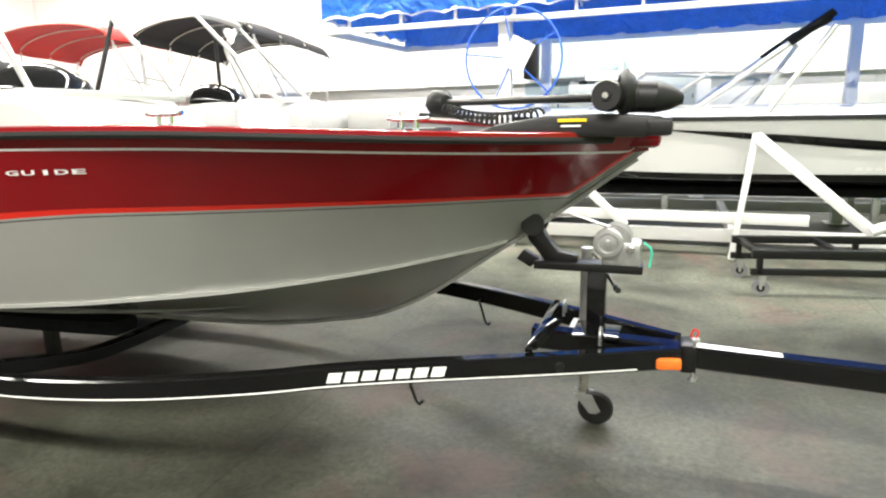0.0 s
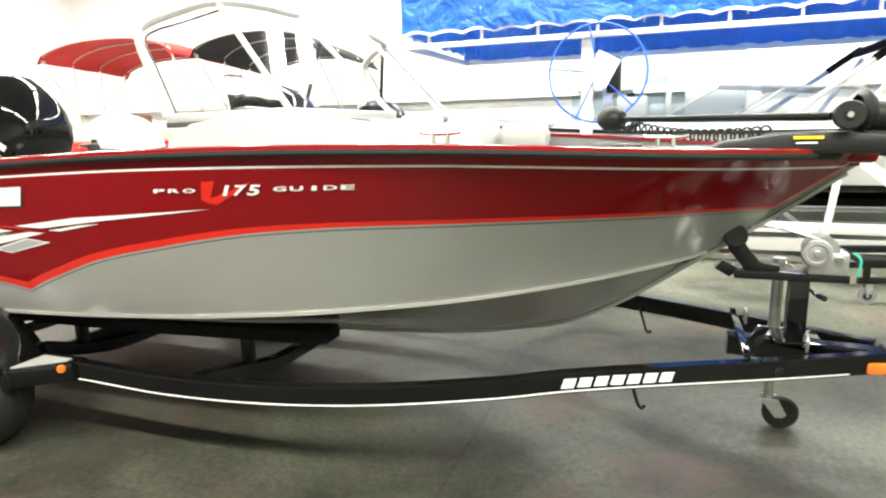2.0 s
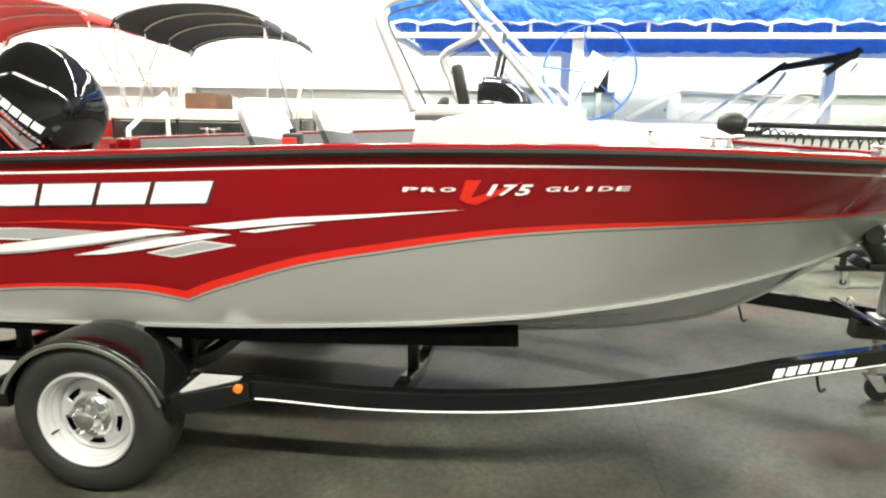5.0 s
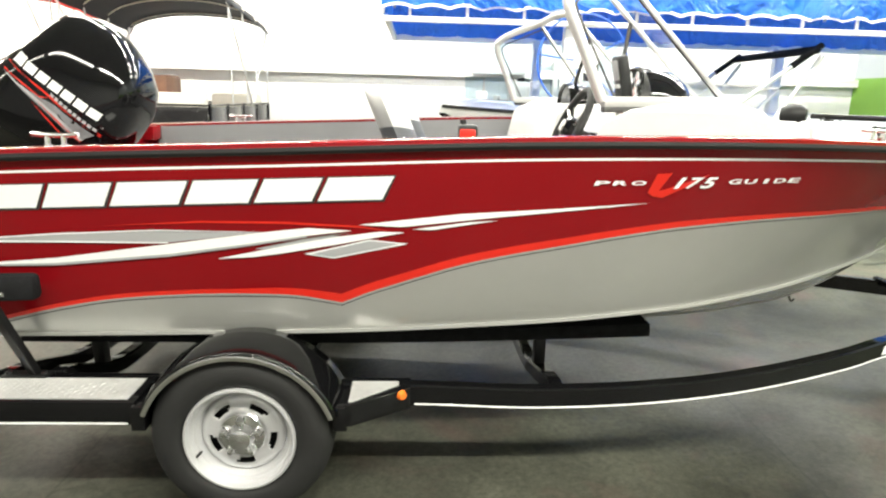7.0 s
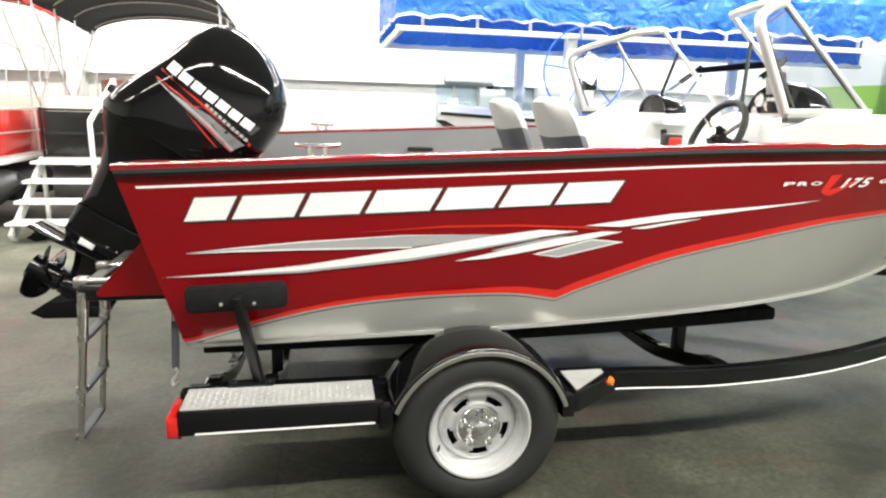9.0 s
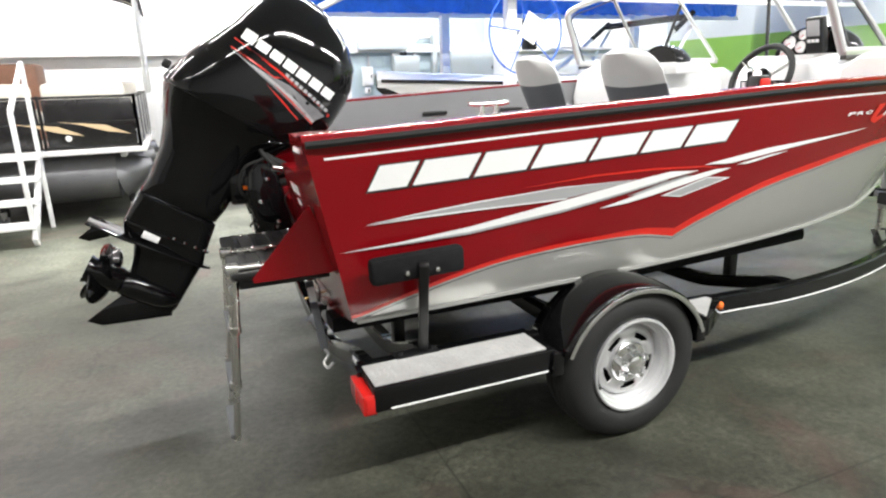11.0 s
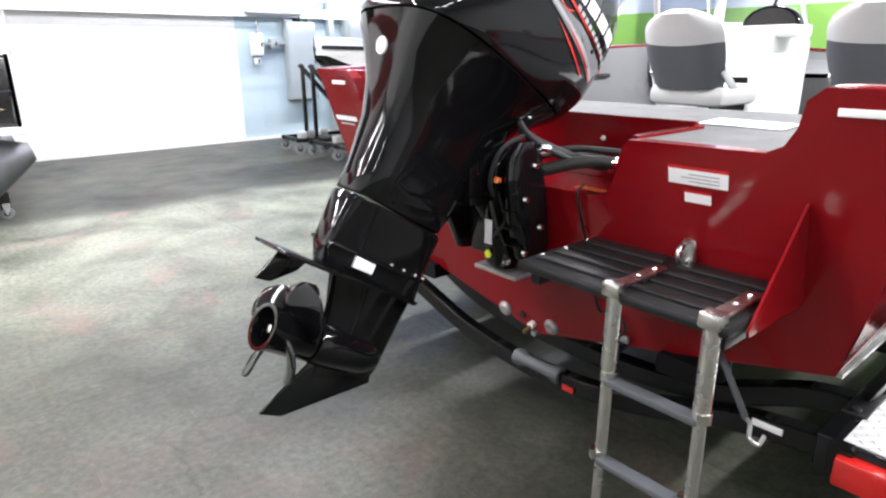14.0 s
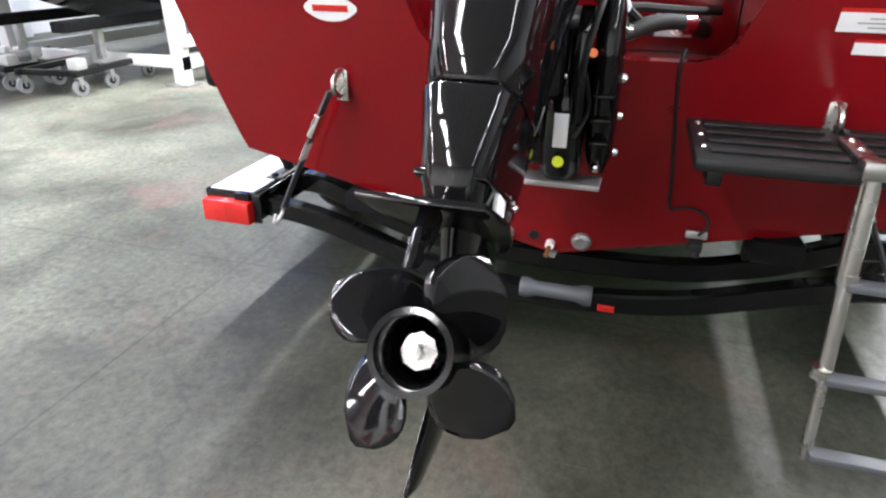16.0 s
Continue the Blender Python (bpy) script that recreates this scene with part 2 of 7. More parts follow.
    cf = ramp(crack.outputs["Distance"], [(0.0, (0.5, 0.5, 0.5)), (0.006, (1, 1, 1))])
    col = mix(col, cf.outputs[0], None, "MULTIPLY", 0.6)
    t.links.new(col, b.inputs["Base Color"])
    ro = t.nodes.new("ShaderNodeMapRange")
    ro.inputs["To Min"].default_value, ro.inputs["To Max"].default_value = 0.34, 0.62
    t.links.new(noise_node(3.0, 6).outputs["Fac"], ro.inputs["Value"])
    t.links.new(ro.outputs[0], b.inputs["Roughness"])
    bp = t.nodes.new("ShaderNodeBump")
    bp.inputs["Strength"].default_value, bp.inputs["Distance"].default_value = 0.35, 0.003
    t.links.new(noise_node(38, 6, 0.7).outputs["Fac"], bp.inputs["Height"])
    t.links.new(bp.outputs[0], b.inputs["Normal"])
    return m


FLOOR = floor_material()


# ---- mesh helpers ----
def thing(name, label, category, at=(0, 0, 0), group=""):
    ob = new(name)
    ob.empty_display_size = 0.1
    ob.location = at
    return tagged(ob, label, category, group)


def raw(name, verts, faces, mats, parent=None, label="", mi=None, smooth=False, sharp=40):
    """One mesh object from vertices and faces given in the parent's space."""
    me = bpy.data.meshes.new(name)
    me.from_pydata([tuple(v) for v in verts], [], faces)
    for m in (mats if isinstance(mats, (list, tuple)) else [mats]):
        me.materials.append(m)
    if mi:
        me.polygons.foreach_set("material_index", mi)
    if smooth:
        me.polygons.foreach_set("use_smooth", [True] * len(me.polygons))
        me.set_sharp_from_angle(angle=radians(sharp))
    me.update()
    ob = new(name, me)
    if parent:
        ob.parent = parent
    if label:
        ob["label"] = label
    return ob


def part(name, bm, mat, parent, label="", smooth=False, sharp=40):
    """Links a bmesh as one mesh object under a thing or under a part."""
    me = bpy.data.meshes.new(name)
    bmesh.ops.recalc_face_normals(bm, faces=bm.faces)
    bm.to_mesh(me)
    bm.free()
    for m in (mat if isinstance(mat, (list, tuple)) else [mat]):
        me.materials.append(m)
    if smooth:
        me.polygons.foreach_set("use_smooth", [True] * len(me.polygons))
        me.set_sharp_from_angle(angle=radians(sharp))
    ob = new(name, me)
    if parent:
        ob.parent = parent
    if label:
        ob["label"] = label
    return ob


def add_box(bm, lo, hi, m=None, bevel=0.0):
    lo, hi = Vector(lo), Vector(hi)
    r = bmesh.ops.create_cube(bm, size=1.0, matrix=Matrix.Translation((lo + hi) / 2) @ Matrix.Diagonal((*(hi - lo), 1)))
    vs = r["verts"]
    if bevel:
        es = list({e for v in vs for e in v.link_edges})
        out = bmesh.ops.bevel(bm, geom=es, offset=bevel, segments=2, affect="EDGES", profile=0.5)
        vs = list({v for f in out["faces"] for v in f.verts} | {v for v in vs if v.is_valid})
    if m is not None:
        bmesh.ops.transform(bm, matrix=m, verts=vs)
    return vs


def box(name, lo, hi, mat, parent=None, label="", bevel=0.004, m=None):
    bm = bmesh.new()
    add_box(bm, lo, hi, m, bevel)
    return part(name, bm, mat, parent, label, smooth=bevel > 0)


def aim(a, b):
    a, b = Vector(a), Vector(b)
    return Matrix.Translation((a + b) / 2) @ (b - a).to_track_quat("Z", "Y").to_matrix().to_4x4()


def add_rod(bm, a, b, r, r2=None, seg=14, caps=True):
    d = (Vector(b) - Vector(a)).length
    bmesh.ops.create_cone(bm, cap_ends=caps, segments=seg, radius1=r, radius2=r if r2 is None else r2, depth=d, matrix=aim(a, b))


def rod(name, a, b, r, mat, parent=None, label="", r2=None, seg=16):
    bm = bmesh.new()
    add_rod(bm, a, b, r, r2, seg)
    return part(name, bm, mat, parent, label, smooth=True)


def beam(name, a, b, w, h, mat, parent=None, label="", bevel=0.003, roll=0.0):
    """A square bar from a to b, w across and h high."""
    a, b = Vector(a), Vector(b)
    z = (b - a).normalized()
    up = Vector((0, 0, 1)) if abs(z.z) < 0.95 else Vector((1, 0, 0))
    x = up.cross(z).normalized()
    y = z.cross(x)
    m = Matrix((x, y, z)).transposed().to_4x4()
    m.translation = (a + b) / 2
    d = (b - a).length
    bm = bmesh.new()
    add_box(bm, (-w / 2, -h / 2, -d / 2), (w / 2, h / 2, d / 2), m @ Matrix.Rotation(roll, 4, "Z"), bevel)
    return part(name, bm, mat, parent, label, smooth=bevel > 0)


def smooth_path(pts, n=8):
    """Catmull-Rom through the points."""
    P = [Vector(p) for p in pts]
    P = [2 * P[0] - P[1]] + P + [2 * P[-1] - P[-2]]
    out = []
    for i in range(1, len(P) - 2):
        for k in range(n):
            t = k / n
            a, b, c, d = P[i - 1], P[i], P[i + 1], P[i + 2]
            out.append(0.5 * (2 * b + (c - a) * t + (2 * a - 5 * b + 4 * c - d) * t * t + (3 * b - a - 3 * c + d) * t ** 3))
    out.append(P[-2])
    return out


def sweep(path, profile, closed_profile=True, closed_path=False):
    """Vertices and faces of a profile of (side, up) pairs carried along a path, kept upright."""
    verts, faces, n, k = [], [], len(path), len(profile)
    for i, p in enumerate(path):
        d = (path[(i + 1) % n] - path[i - 1]) if closed_path else (path[min(i + 1, n - 1)] - path[max(i - 1, 0)])
        d.normalize()
        ref = Vector((0, 0, 1)) if abs(d.z) < 0.97 else Vector((0, 1, 0))
        s = d.cross(ref).normalized()
        u = s.cross(d)
        for a, b in profile:
            verts.append(p + s * a + u * b)
    for i in range(n if closed_path else n - 1):
        for j in range(k if closed_profile else k - 1):
            a, b = i * k + j, i * k + (j + 1) % k
            c, d = ((i + 1) % n) * k + (j + 1) % k, ((i + 1) % n) * k + j
            faces.append((a, b, c, d))
    if not closed_path and closed_profile:
        faces.append(tuple(range(k))[::-1])
        faces.append(tuple((n - 1) * k + j for j in range(k)))
    return verts, faces


def ring(r, seg=12, sx=1.0):
    return [(sx * r * math.cos(2 * math.pi * i / seg), r * math.sin(2 * math.pi * i / seg)) for i in range(seg)]


def tube(name, pts, r, mat, parent=None, label="", n=6, seg=10, closed=False, straight=False):
    path = [Vector(p) for p in pts] if straight else smooth_path(pts, n)
    m, verts, faces = len(path), [], []
    side = None
    for i, p in enumerate(path):
        d = (path[(i + 1) % m] - path[i - 1]) if closed else (path[min(i + 1, m - 1)] - path[max(i - 1, 0)])
        d.normalize()
        if side is None:
            side = d.cross(Vector((0, 0, 1)) if abs(d.z) < 0.9 else Vector((0, 1, 0)))
        side = (side - d * side.dot(d)).normalized()
        up = side.cross(d)
        verts += [p + side * a + up * b for a, b in ring(r, seg)]
    for i in range(m if closed else m - 1):
        for j in range(seg):
            k = (i + 1) % m
            faces.append((i * seg + j, i * seg + (j + 1) % seg, k * seg + (j + 1) % seg, k * seg + j))
    if not closed:
        faces += [tuple(range(seg))[::-1], tuple((m - 1) * seg + j for j in range(seg))]
    return raw(name, verts, faces, mat, parent, label, smooth=True)


def rail_sweep(name, path, w, h, mat, parent=None, label=""):
    c = 0.12 * min(w, h)
    prof = [(-w / 2 + c, -h / 2), (w / 2 - c, -h / 2), (w / 2, -h / 2 + c), (w / 2, h / 2 - c), (w / 2 - c, h / 2), (-w / 2 + c, h / 2), (-w / 2, h / 2 - c), (-w / 2, -h / 2 + c)]
    v, f = sweep(path, prof)
    return raw(name, v, f, mat, parent, label, smooth=True, sharp=30)


def prism(name, poly, d, mat, parent=None, label="", m=None, bevel=0.0):
    """A flat outline of (x, z) pairs, extruded by d along y from y = 0."""
    bm = bmesh.new()
    a = [bm.verts.new((x, 0, z)) for x, z in poly]
    f = bm.faces.new(a)
    r = bmesh.ops.extrude_face_region(bm, geom=[f])
    bmesh.ops.translate(bm, verts=[v for v in r["geom"] if isinstance(v, bmesh.types.BMVert)], vec=(0, d, 0))
    if bevel:
        bmesh.ops.bevel(bm, geom=list(bm.edges), offset=bevel, segments=2, affect="EDGES", profile=0.5)
    if m is not None:
        bmesh.ops.transform(bm, matrix=m, verts=list(bm.verts))
    return part(name, bm, mat, parent, label, smooth=bevel > 0)


def interp(table, x):
    xs = [p[0] for p in table]
    return np.interp(x, xs, [p[1] for p in table])


def curve(table):
    """A smooth function through a table of (x, value)."""
    pts = smooth_path([(a, b, 0) for a, b in table], 10)
    xs, ys = [p.x for p in pts], [p.y for p in pts]
    return lambda x: float(np.interp(x, xs, ys))


def disc_turn(name, profile, centre, axis, mat, parent=None, label="", seg=40, mi=None):
    """A profile of (radius, along) turned round an axis."""
    q = Vector(axis).to_track_quat("Z", "Y").to_matrix()
    c = Vector(centre)
    v, f = [], []
    k = len(profile)
    for i in range(seg):
        a = 2 * math.pi * i / seg
        for r, z in profile:
            v.append(c + q @ Vector((r * math.cos(a), r * math.sin(a), z)))
    for i in range(seg):
        for j in range(k - 1):
            f.append((i * k + j, ((i + 1) % seg) * k + j, ((i + 1) % seg) * k + j + 1, i * k + j + 1))
    return raw(name, v, f, mat, parent, label, smooth=True, sharp=35)


# ---- setting ----
def slab(name, lo, hi, mat, label, category):
    return tagged(box(name, lo, hi, mat, None, "", 0.0), label, category, "", "structure")


X0, X1, Y0, Y1, H = -9.0, 9.8, -8.0, 8.45, 5.2
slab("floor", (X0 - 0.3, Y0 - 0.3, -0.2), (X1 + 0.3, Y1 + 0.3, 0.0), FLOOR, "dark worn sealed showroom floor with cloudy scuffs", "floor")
slab("ceiling", (X0 - 0.3, Y0 - 0.3, H), (X1 + 0.3, Y1 + 0.3, H + 0.2), CEILING, "grey metal showroom ceiling", "ceiling")
slab("wall_west", (X0 - 0.2, Y0, 0), (X0, Y1, H), WALLWHITE, "plain white painted wall", "wall")
slab("wall_south", (X0, Y0 - 0.2, 0), (X1, Y0, H), WALLDARK, "plain grey painted wall", "wall")
wall_e = slab("wall_east", (X1, Y0, 0), (X1 + 0.2, Y1, 2.06), WALLGREEN, "green painted lower wall under a grey upper part", "wall")
box("upper_wall", (X1, Y0, 2.06), (X1 + 0.2, Y1, H), WALLGREY, wall_e, "grey upper wall", 0.0)


def north_wall():
    """Ribbed white sheet wall with a ledge rail along it."""
    v, f, mi = [], [], []
    xs, x = [], X0
    while x < X1:
        xs += [(x, 0.0), (x + 0.24, 0.0), (x + 0.255, -0.002), (x + 0.29, -0.002)]
        x += 0.305
    for zz in (0.0, H):
        v += [(a, Y1 + b, zz) for a, b in xs]
    n = len(xs)
    f = [(i, i + 1, n + i + 1, n + i) for i in range(n - 1)]
    mi = [1 if 2.5 < xs[i][0] < 5.2 else 0 for i in range(n - 1)]
    w = raw("wall_north", v, f, [WALLWHITE, WALLBLUE], None, "", mi)
    tagged(w, "white ribbed sheet metal wall with a pale blue bay", "wall", "", "structure")
    box("backing", (X0, Y1 + 0.03, 0), (X1, Y1 + 0.2, H), WALLWHITE, w, "", 0.0)
    rail = tagged(box("girt_rail", (X0, Y1 - 0.13, 1.96), (X1, Y1 - 0.02, 2.04), WALLWHITE, None, "", 0.004), "white steel ledge rail along the wall", "rail", "", "structure")
    box("lower_lip", (X0, Y1 - 0.135, 1.9), (X1, Y1 - 0.12, 1.96), WALLWHITE, rail, "", 0.0)
    tagged(box("wireway", (2.64, Y1 - 0.24, 1.95), (3.58, Y1 - 0.14, 2.07), WALLGREY, None, "", 0.006), "grey steel wiring trough above the wall cabinets", "trough", "", "structure")
    tagged(box("baseboard", (X0, Y1 - 0.035, 0), (X1, Y1 - 0.019, 0.05), WALLWHITE, None, "", 0.0), "thin white wall base strip", "baseboard", "", "structure")
    for x in (-3.55, 5.4):
        tagged(box("column", (x - 0.11, Y1 - 0.3, 0), (x + 0.11, Y1 - 0.02, H), WHITEPAINT, None, "", 0.006), "white steel wall column", "column", "wall columns", "structure")


north_wall()


def ceiling_light(x, y, z=H - 0.25, length=2.4):
    t = thing("ceiling_light", "long white fluorescent strip light hung below the ceiling", "ceiling light", (x, y, z), "strip lights")
    prism("housing", [(-0.12, 0.0), (0.12, 0.0), (0.07, 0.09), (-0.07, 0.09)], length, WHITEPAINT, t, "", Matrix.Rotation(radians(90), 4, "Z") @ pose(0, -length / 2, 0), 0.0)
    for s in (-0.06, 0.06):
        rod("tube", (-length / 2 + 0.03, s, -0.02), (length / 2 - 0.03, s, -0.02), 0.016, TUBEGLOW, t, "glowing fluorescent tube", seg=10)
    for s in (-0.8, 0.8):
        rod("hanger", (s, 0, 0.09), (s, 0, 0.25), 0.006, GALV, t, seg=6)
    return t


def lamp(x, y, sx, sy, watts, z=H - 0.32):
    d = bpy.data.lights.new("strip_light", "AREA")
    d.shape, d.size, d.size_y, d.energy, d.color = "RECTANGLE", sx, sy, watts, (1.0, 0.985, 0.95)
    ob = new("strip_light", d)
    ob.location = (x, y, z)


for lx in (-6.9, -3.9, -0.9, 2.1, 5.1, 8.1):
    for ly, watts in ((-4.0, 360 if lx > 0 else 120 if lx > -2 else 55), (2.4, 215 if lx > 0 else 170 if lx > -2 else 145), (6.1, 165)):
        ceiling_light(lx, ly)
        lamp(lx, ly, 2.4, 0.2, watts)

# ---- the fishing boat ----
keel_z = curve([(-0.2, 0.37), (0, 0.37), (1, 0.35), (2, 0.345), (2.6, 0.355), (3.0, 0.375), (3.28, 0.405), (3.45, 0.435), (3.71, 0.49), (3.95, 0.60), (4.15, 0.73), (4.28, 0.82), (4.43, 0.92), (4.6, 1.04), (4.75, 1.15), (4.9, 1.26)])
chine_z = curve([(-0.2, 0.613), (0, 0.613), (0.58, 0.625), (1.47, 0.643), (2.19, 0.677), (2.89, 0.715), (3.32, 0.735), (3.76, 0.777), (4.1, 0.83), (4.36, 0.885), (4.6, 1.05), (4.9, 1.26)])
chine_y = curve([(-0.2, 0.98), (0, 0.98), (0.6, 0.985), (1.4, 0.975), (2.19, 0.945), (2.6, 0.885), (2.89, 0.81), (3.32, 0.62), (3.76, 0.39), (4.1, 0.2), (4.36, 0.02), (4.6, 0.004), (4.9, 0.004)])
sheer_z = curve([(-0.25, 1.285), (0, 1.295), (0.62, 1.325), (1.2, 1.35), (2.05, 1.388), (2.7, 1.4), (3.3, 1.395), (3.7, 1.38), (4.28, 1.35), (4.6, 1.335), (4.95, 1.32)])
sheer_y = curve([(-0.25, 1.13), (0, 1.14), (0.8, 1.15), (1.6, 1.155), (2.3, 1.15), (2.7, 1.115), (3.1, 1.05), (3.5, 0.945), (3.9, 0.79), (4.2, 0.64), (4.5, 0.45), (4.75, 0.23), (4.92, 0.05)])
paint_z = curve([(-0.2, 0.58), (0, 0.63), (0.17, 0.68), (0.38, 0.735), (0.6, 0.775), (0.9, 0.797), (1.2, 0.797), (1.35, 0.775), (1.405, 0.764)])
paint_f = curve([(1.405, 0.764), (1.5, 0.806), (1.6, 0.842), (1.82, 0.917), (2.0, 0.962), (2.2, 1.0), (2.4, 1.036), (2.62, 1.067), (2.83, 1.084), (3.05, 1.093), (3.4, 1.094), (3.85, 1.093), (4.3, 1.087), (4.65, 1.077), (4.95, 1.07)])


def transom_x(z):
    return 0.125 - 0.228 * z


def side_y(x, z):
    """Half width of the hull's side at a height."""
    c, s = chine_z(x), sheer_z(x) - 0.012
    k = min(1.0, max(0.0, (z - c) / max(1e-6, s - c)))
    bulge = 0.85 if x < 2 else 0.85 + 0.25 * min(1, (x - 2) / 1.5)
    return chine_y(x) + (sheer_y(x) - 0.006 - chine_y(x)) * k ** bulge


def paint_line(x):
    return paint_z(x) if x < 1.405 else paint_f(x)


def stripe_w(x):
    return float(np.interp(x, [0, 0.3, 1.0, 1.405, 2.2, 3.0, 4.6], [0.014, 0.016, 0.018, 0.037, 0.03, 0.02, 0.013]))


boat = thing("fishing_boat", "red and silver aluminium fishing boat standing on its trailer", "boat")


def hull():
    xs = sorted(set([round(v, 4) for v in np.linspace(-0.19, 4.9, 150)] + [1.405, 1.4]))
    for sign in (-1, 1):
        v, f, mi = [], [], []
        cols = []
        for x in xs:
            c, s = chine_z(x), sheer_z(x) - 0.012
            p = min(max(paint_line(x), c + 0.03), s - 0.02) if x > 0.2 else max(paint_line(x), c + 0.016)
            w = stripe_w(x)
            white = s - (0.062 if x < 3.6 else 0.062)
            levels = [c, c + 0.012] + [c + 0.012 + (p - 0.014 - c - 0.012) * k / 4 for k in range(1, 4)]
            levels += [p - 0.014, p - 0.0095, p, min(p + w, s - 0.02)]
            top = levels[-1]
            levels += [top + (white - top) * k / 6 for k in range(1, 6)] + [max(white, top + 0.001), max(white + 0.008, top + 0.002), s]
            col = []
            for z in levels:
                xx = x
                if x < 0.02:
                    xx = max(x, transom_x(z))
                col.append((xx, sign * side_y(x, z), z))
            cols.append(col)
        n = len(cols[0])
        kinds = [1, 1, 1, 1, 1, 3, 1, 2] + [0] * 6 + [4, 0]
        for col in cols:
            v += col
        for i in range(len(xs) - 1):
            for j in range(n - 1):
                a = i * n + j
                quad = (a, a + n, a + n + 1, a + 1)
                f.append(quad if sign < 0 else quad[::-1])
                mi.append(kinds[j])
        raw("hull_side", v, f, [RED, SILVER, ORANGE, PINLINE, WHITE], boat, "glossy red side over silver with a bright red stripe", mi, True, 25)
    # bottom, from the keel to the two chines
    v, f = [], []
    for x in xs:
        c, k, y = chine_z(x), keel_z(x), chine_y(x)
        k = min(k, c)
        for s in np.linspace(-1, 1, 17):
            z = k + (c - k) * abs(s) ** (1.0 if x < 2.5 else 1.0 + 0.25 * min(1, (x - 2.5)))
            v.append((max(x, transom_x(z)) if x < 0.02 else x, y * s, z))
    for i in range(len(xs) - 1):
        for j in range(16):
            a = i * 17 + j
            f.append((a, a + 1, a + 18, a + 17))
    raw("hull_bottom", v, f, BOTTOM, boat, "silver painted vee bottom", None, True, 20)
    # weld bead and spray edge along the chine, strakes below it
    for sign in (-1, 1):
        path = [Vector((x, sign * (chine_y(x) + 0.004), chine_z(x))) for x in np.linspace(0.0, 4.34, 70)]
        pv, pf = sweep(path, [(-0.008, -0.006), (0.008, -0.006), (0.008, 0.006), (-0.008, 0.006)])
        raw("chine_edge", pv, pf, SILVER, boat, "", None, True)
        for q in (0.38, 0.7):
            path = []
            for x in np.linspace(0.05, 3.7, 50):
                k, c = keel_z(x), chine_z(x)
                path.append(Vector((x, sign * chine_y(x) * q, k + (c - k) * q - 0.004)))
            pv, pf = sweep(path, [(-0.012, 0.006), (0, -0.012), (0.012, 0.006)])
            raw("strake", pv, pf, SILVER, boat, "", None, True)
    path = [Vector((x, 0, keel_z(x) - 0.006)) for x in np.linspace(0.02, 4.86, 90)]
    pv, pf = sweep(path, [(-0.012, 0.008), (-0.008, -0.008), (0.008, -0.008), (0.012, 0.008)])
    raw("keel_strip", pv, pf, SILVER, boat, "", None, True)
    # gunwale cap and black rub rail
    for sign in (-1, 1):
        gx = [x for x in np.linspace(-0.17, 4.93, 120)]
        path = [Vector((x, sign * sheer_y(x), sheer_z(x))) for x in gx]
        out = -sign
        prof = [(0.006, -0.012), (0.006, 0.004), (-0.004, 0.01), (-0.1, 0.006), (-0.1, -0.012)]
        prof = [(a * (1 if sign < 0 else -1), b) for a, b in prof]
        pv, pf = sweep(path, prof if sign < 0 else prof[::-1])
        raw("gunwale_cap", pv, pf, RED, boat, "red painted gunwale cap", None, True, 35)
        rp = [Vector((x, sign * (sheer_y(x) + 0.001), sheer_z(x) - 0.018)) for x in np.linspace(-0.16, 4.78, 110)]
        prof = [(-0.012, -0.016), (0.004, -0.014), (0.011, -0.003), (0.01, 0.009), (-0.012, 0.012)]
        prof = [(a * (1 if sign < 0 else -1), b) for a, b in prof]
        pv, pf = sweep(rp, prof if sign < 0 else prof[::-1])
        raw("rub_rail", pv, pf, RUBBER, boat, "black rubber rub rail", None, True, 35)
    # bow cap
    bm = bmesh.new()
    add_box(bm, (4.76, -0.1, 1.272), (4.945, 0.1, 1.332), None, 0.022)
    part("bow_cap", bm, RED, boat, "red cast bow cap", True)


hull()


def decal(name, pts, mat, label="", side=-1, lift=0.003, parent=None):
    """A thin patch on the boat's side, from an outline of (x, z), draped on the hull."""
    bm = bmesh.new()
    vs = [bm.verts.new((x, 0, z)) for x, z in pts]
    bm.faces.new(vs)
    bm.normal_update()
    bmesh.ops.triangulate(bm, faces=list(bm.faces))
    long = [e for e in bm.edges if e.calc_length() > 0.15]
    if long:
        bmesh.ops.subdivide_edges(bm, edges=long, cuts=3)
    for v in bm.verts:
        v.co.y = side * (side_y(v.co.x, v.co.z) + lift)
    ob = part(name, bm, mat, parent or boat, label)
    return ob


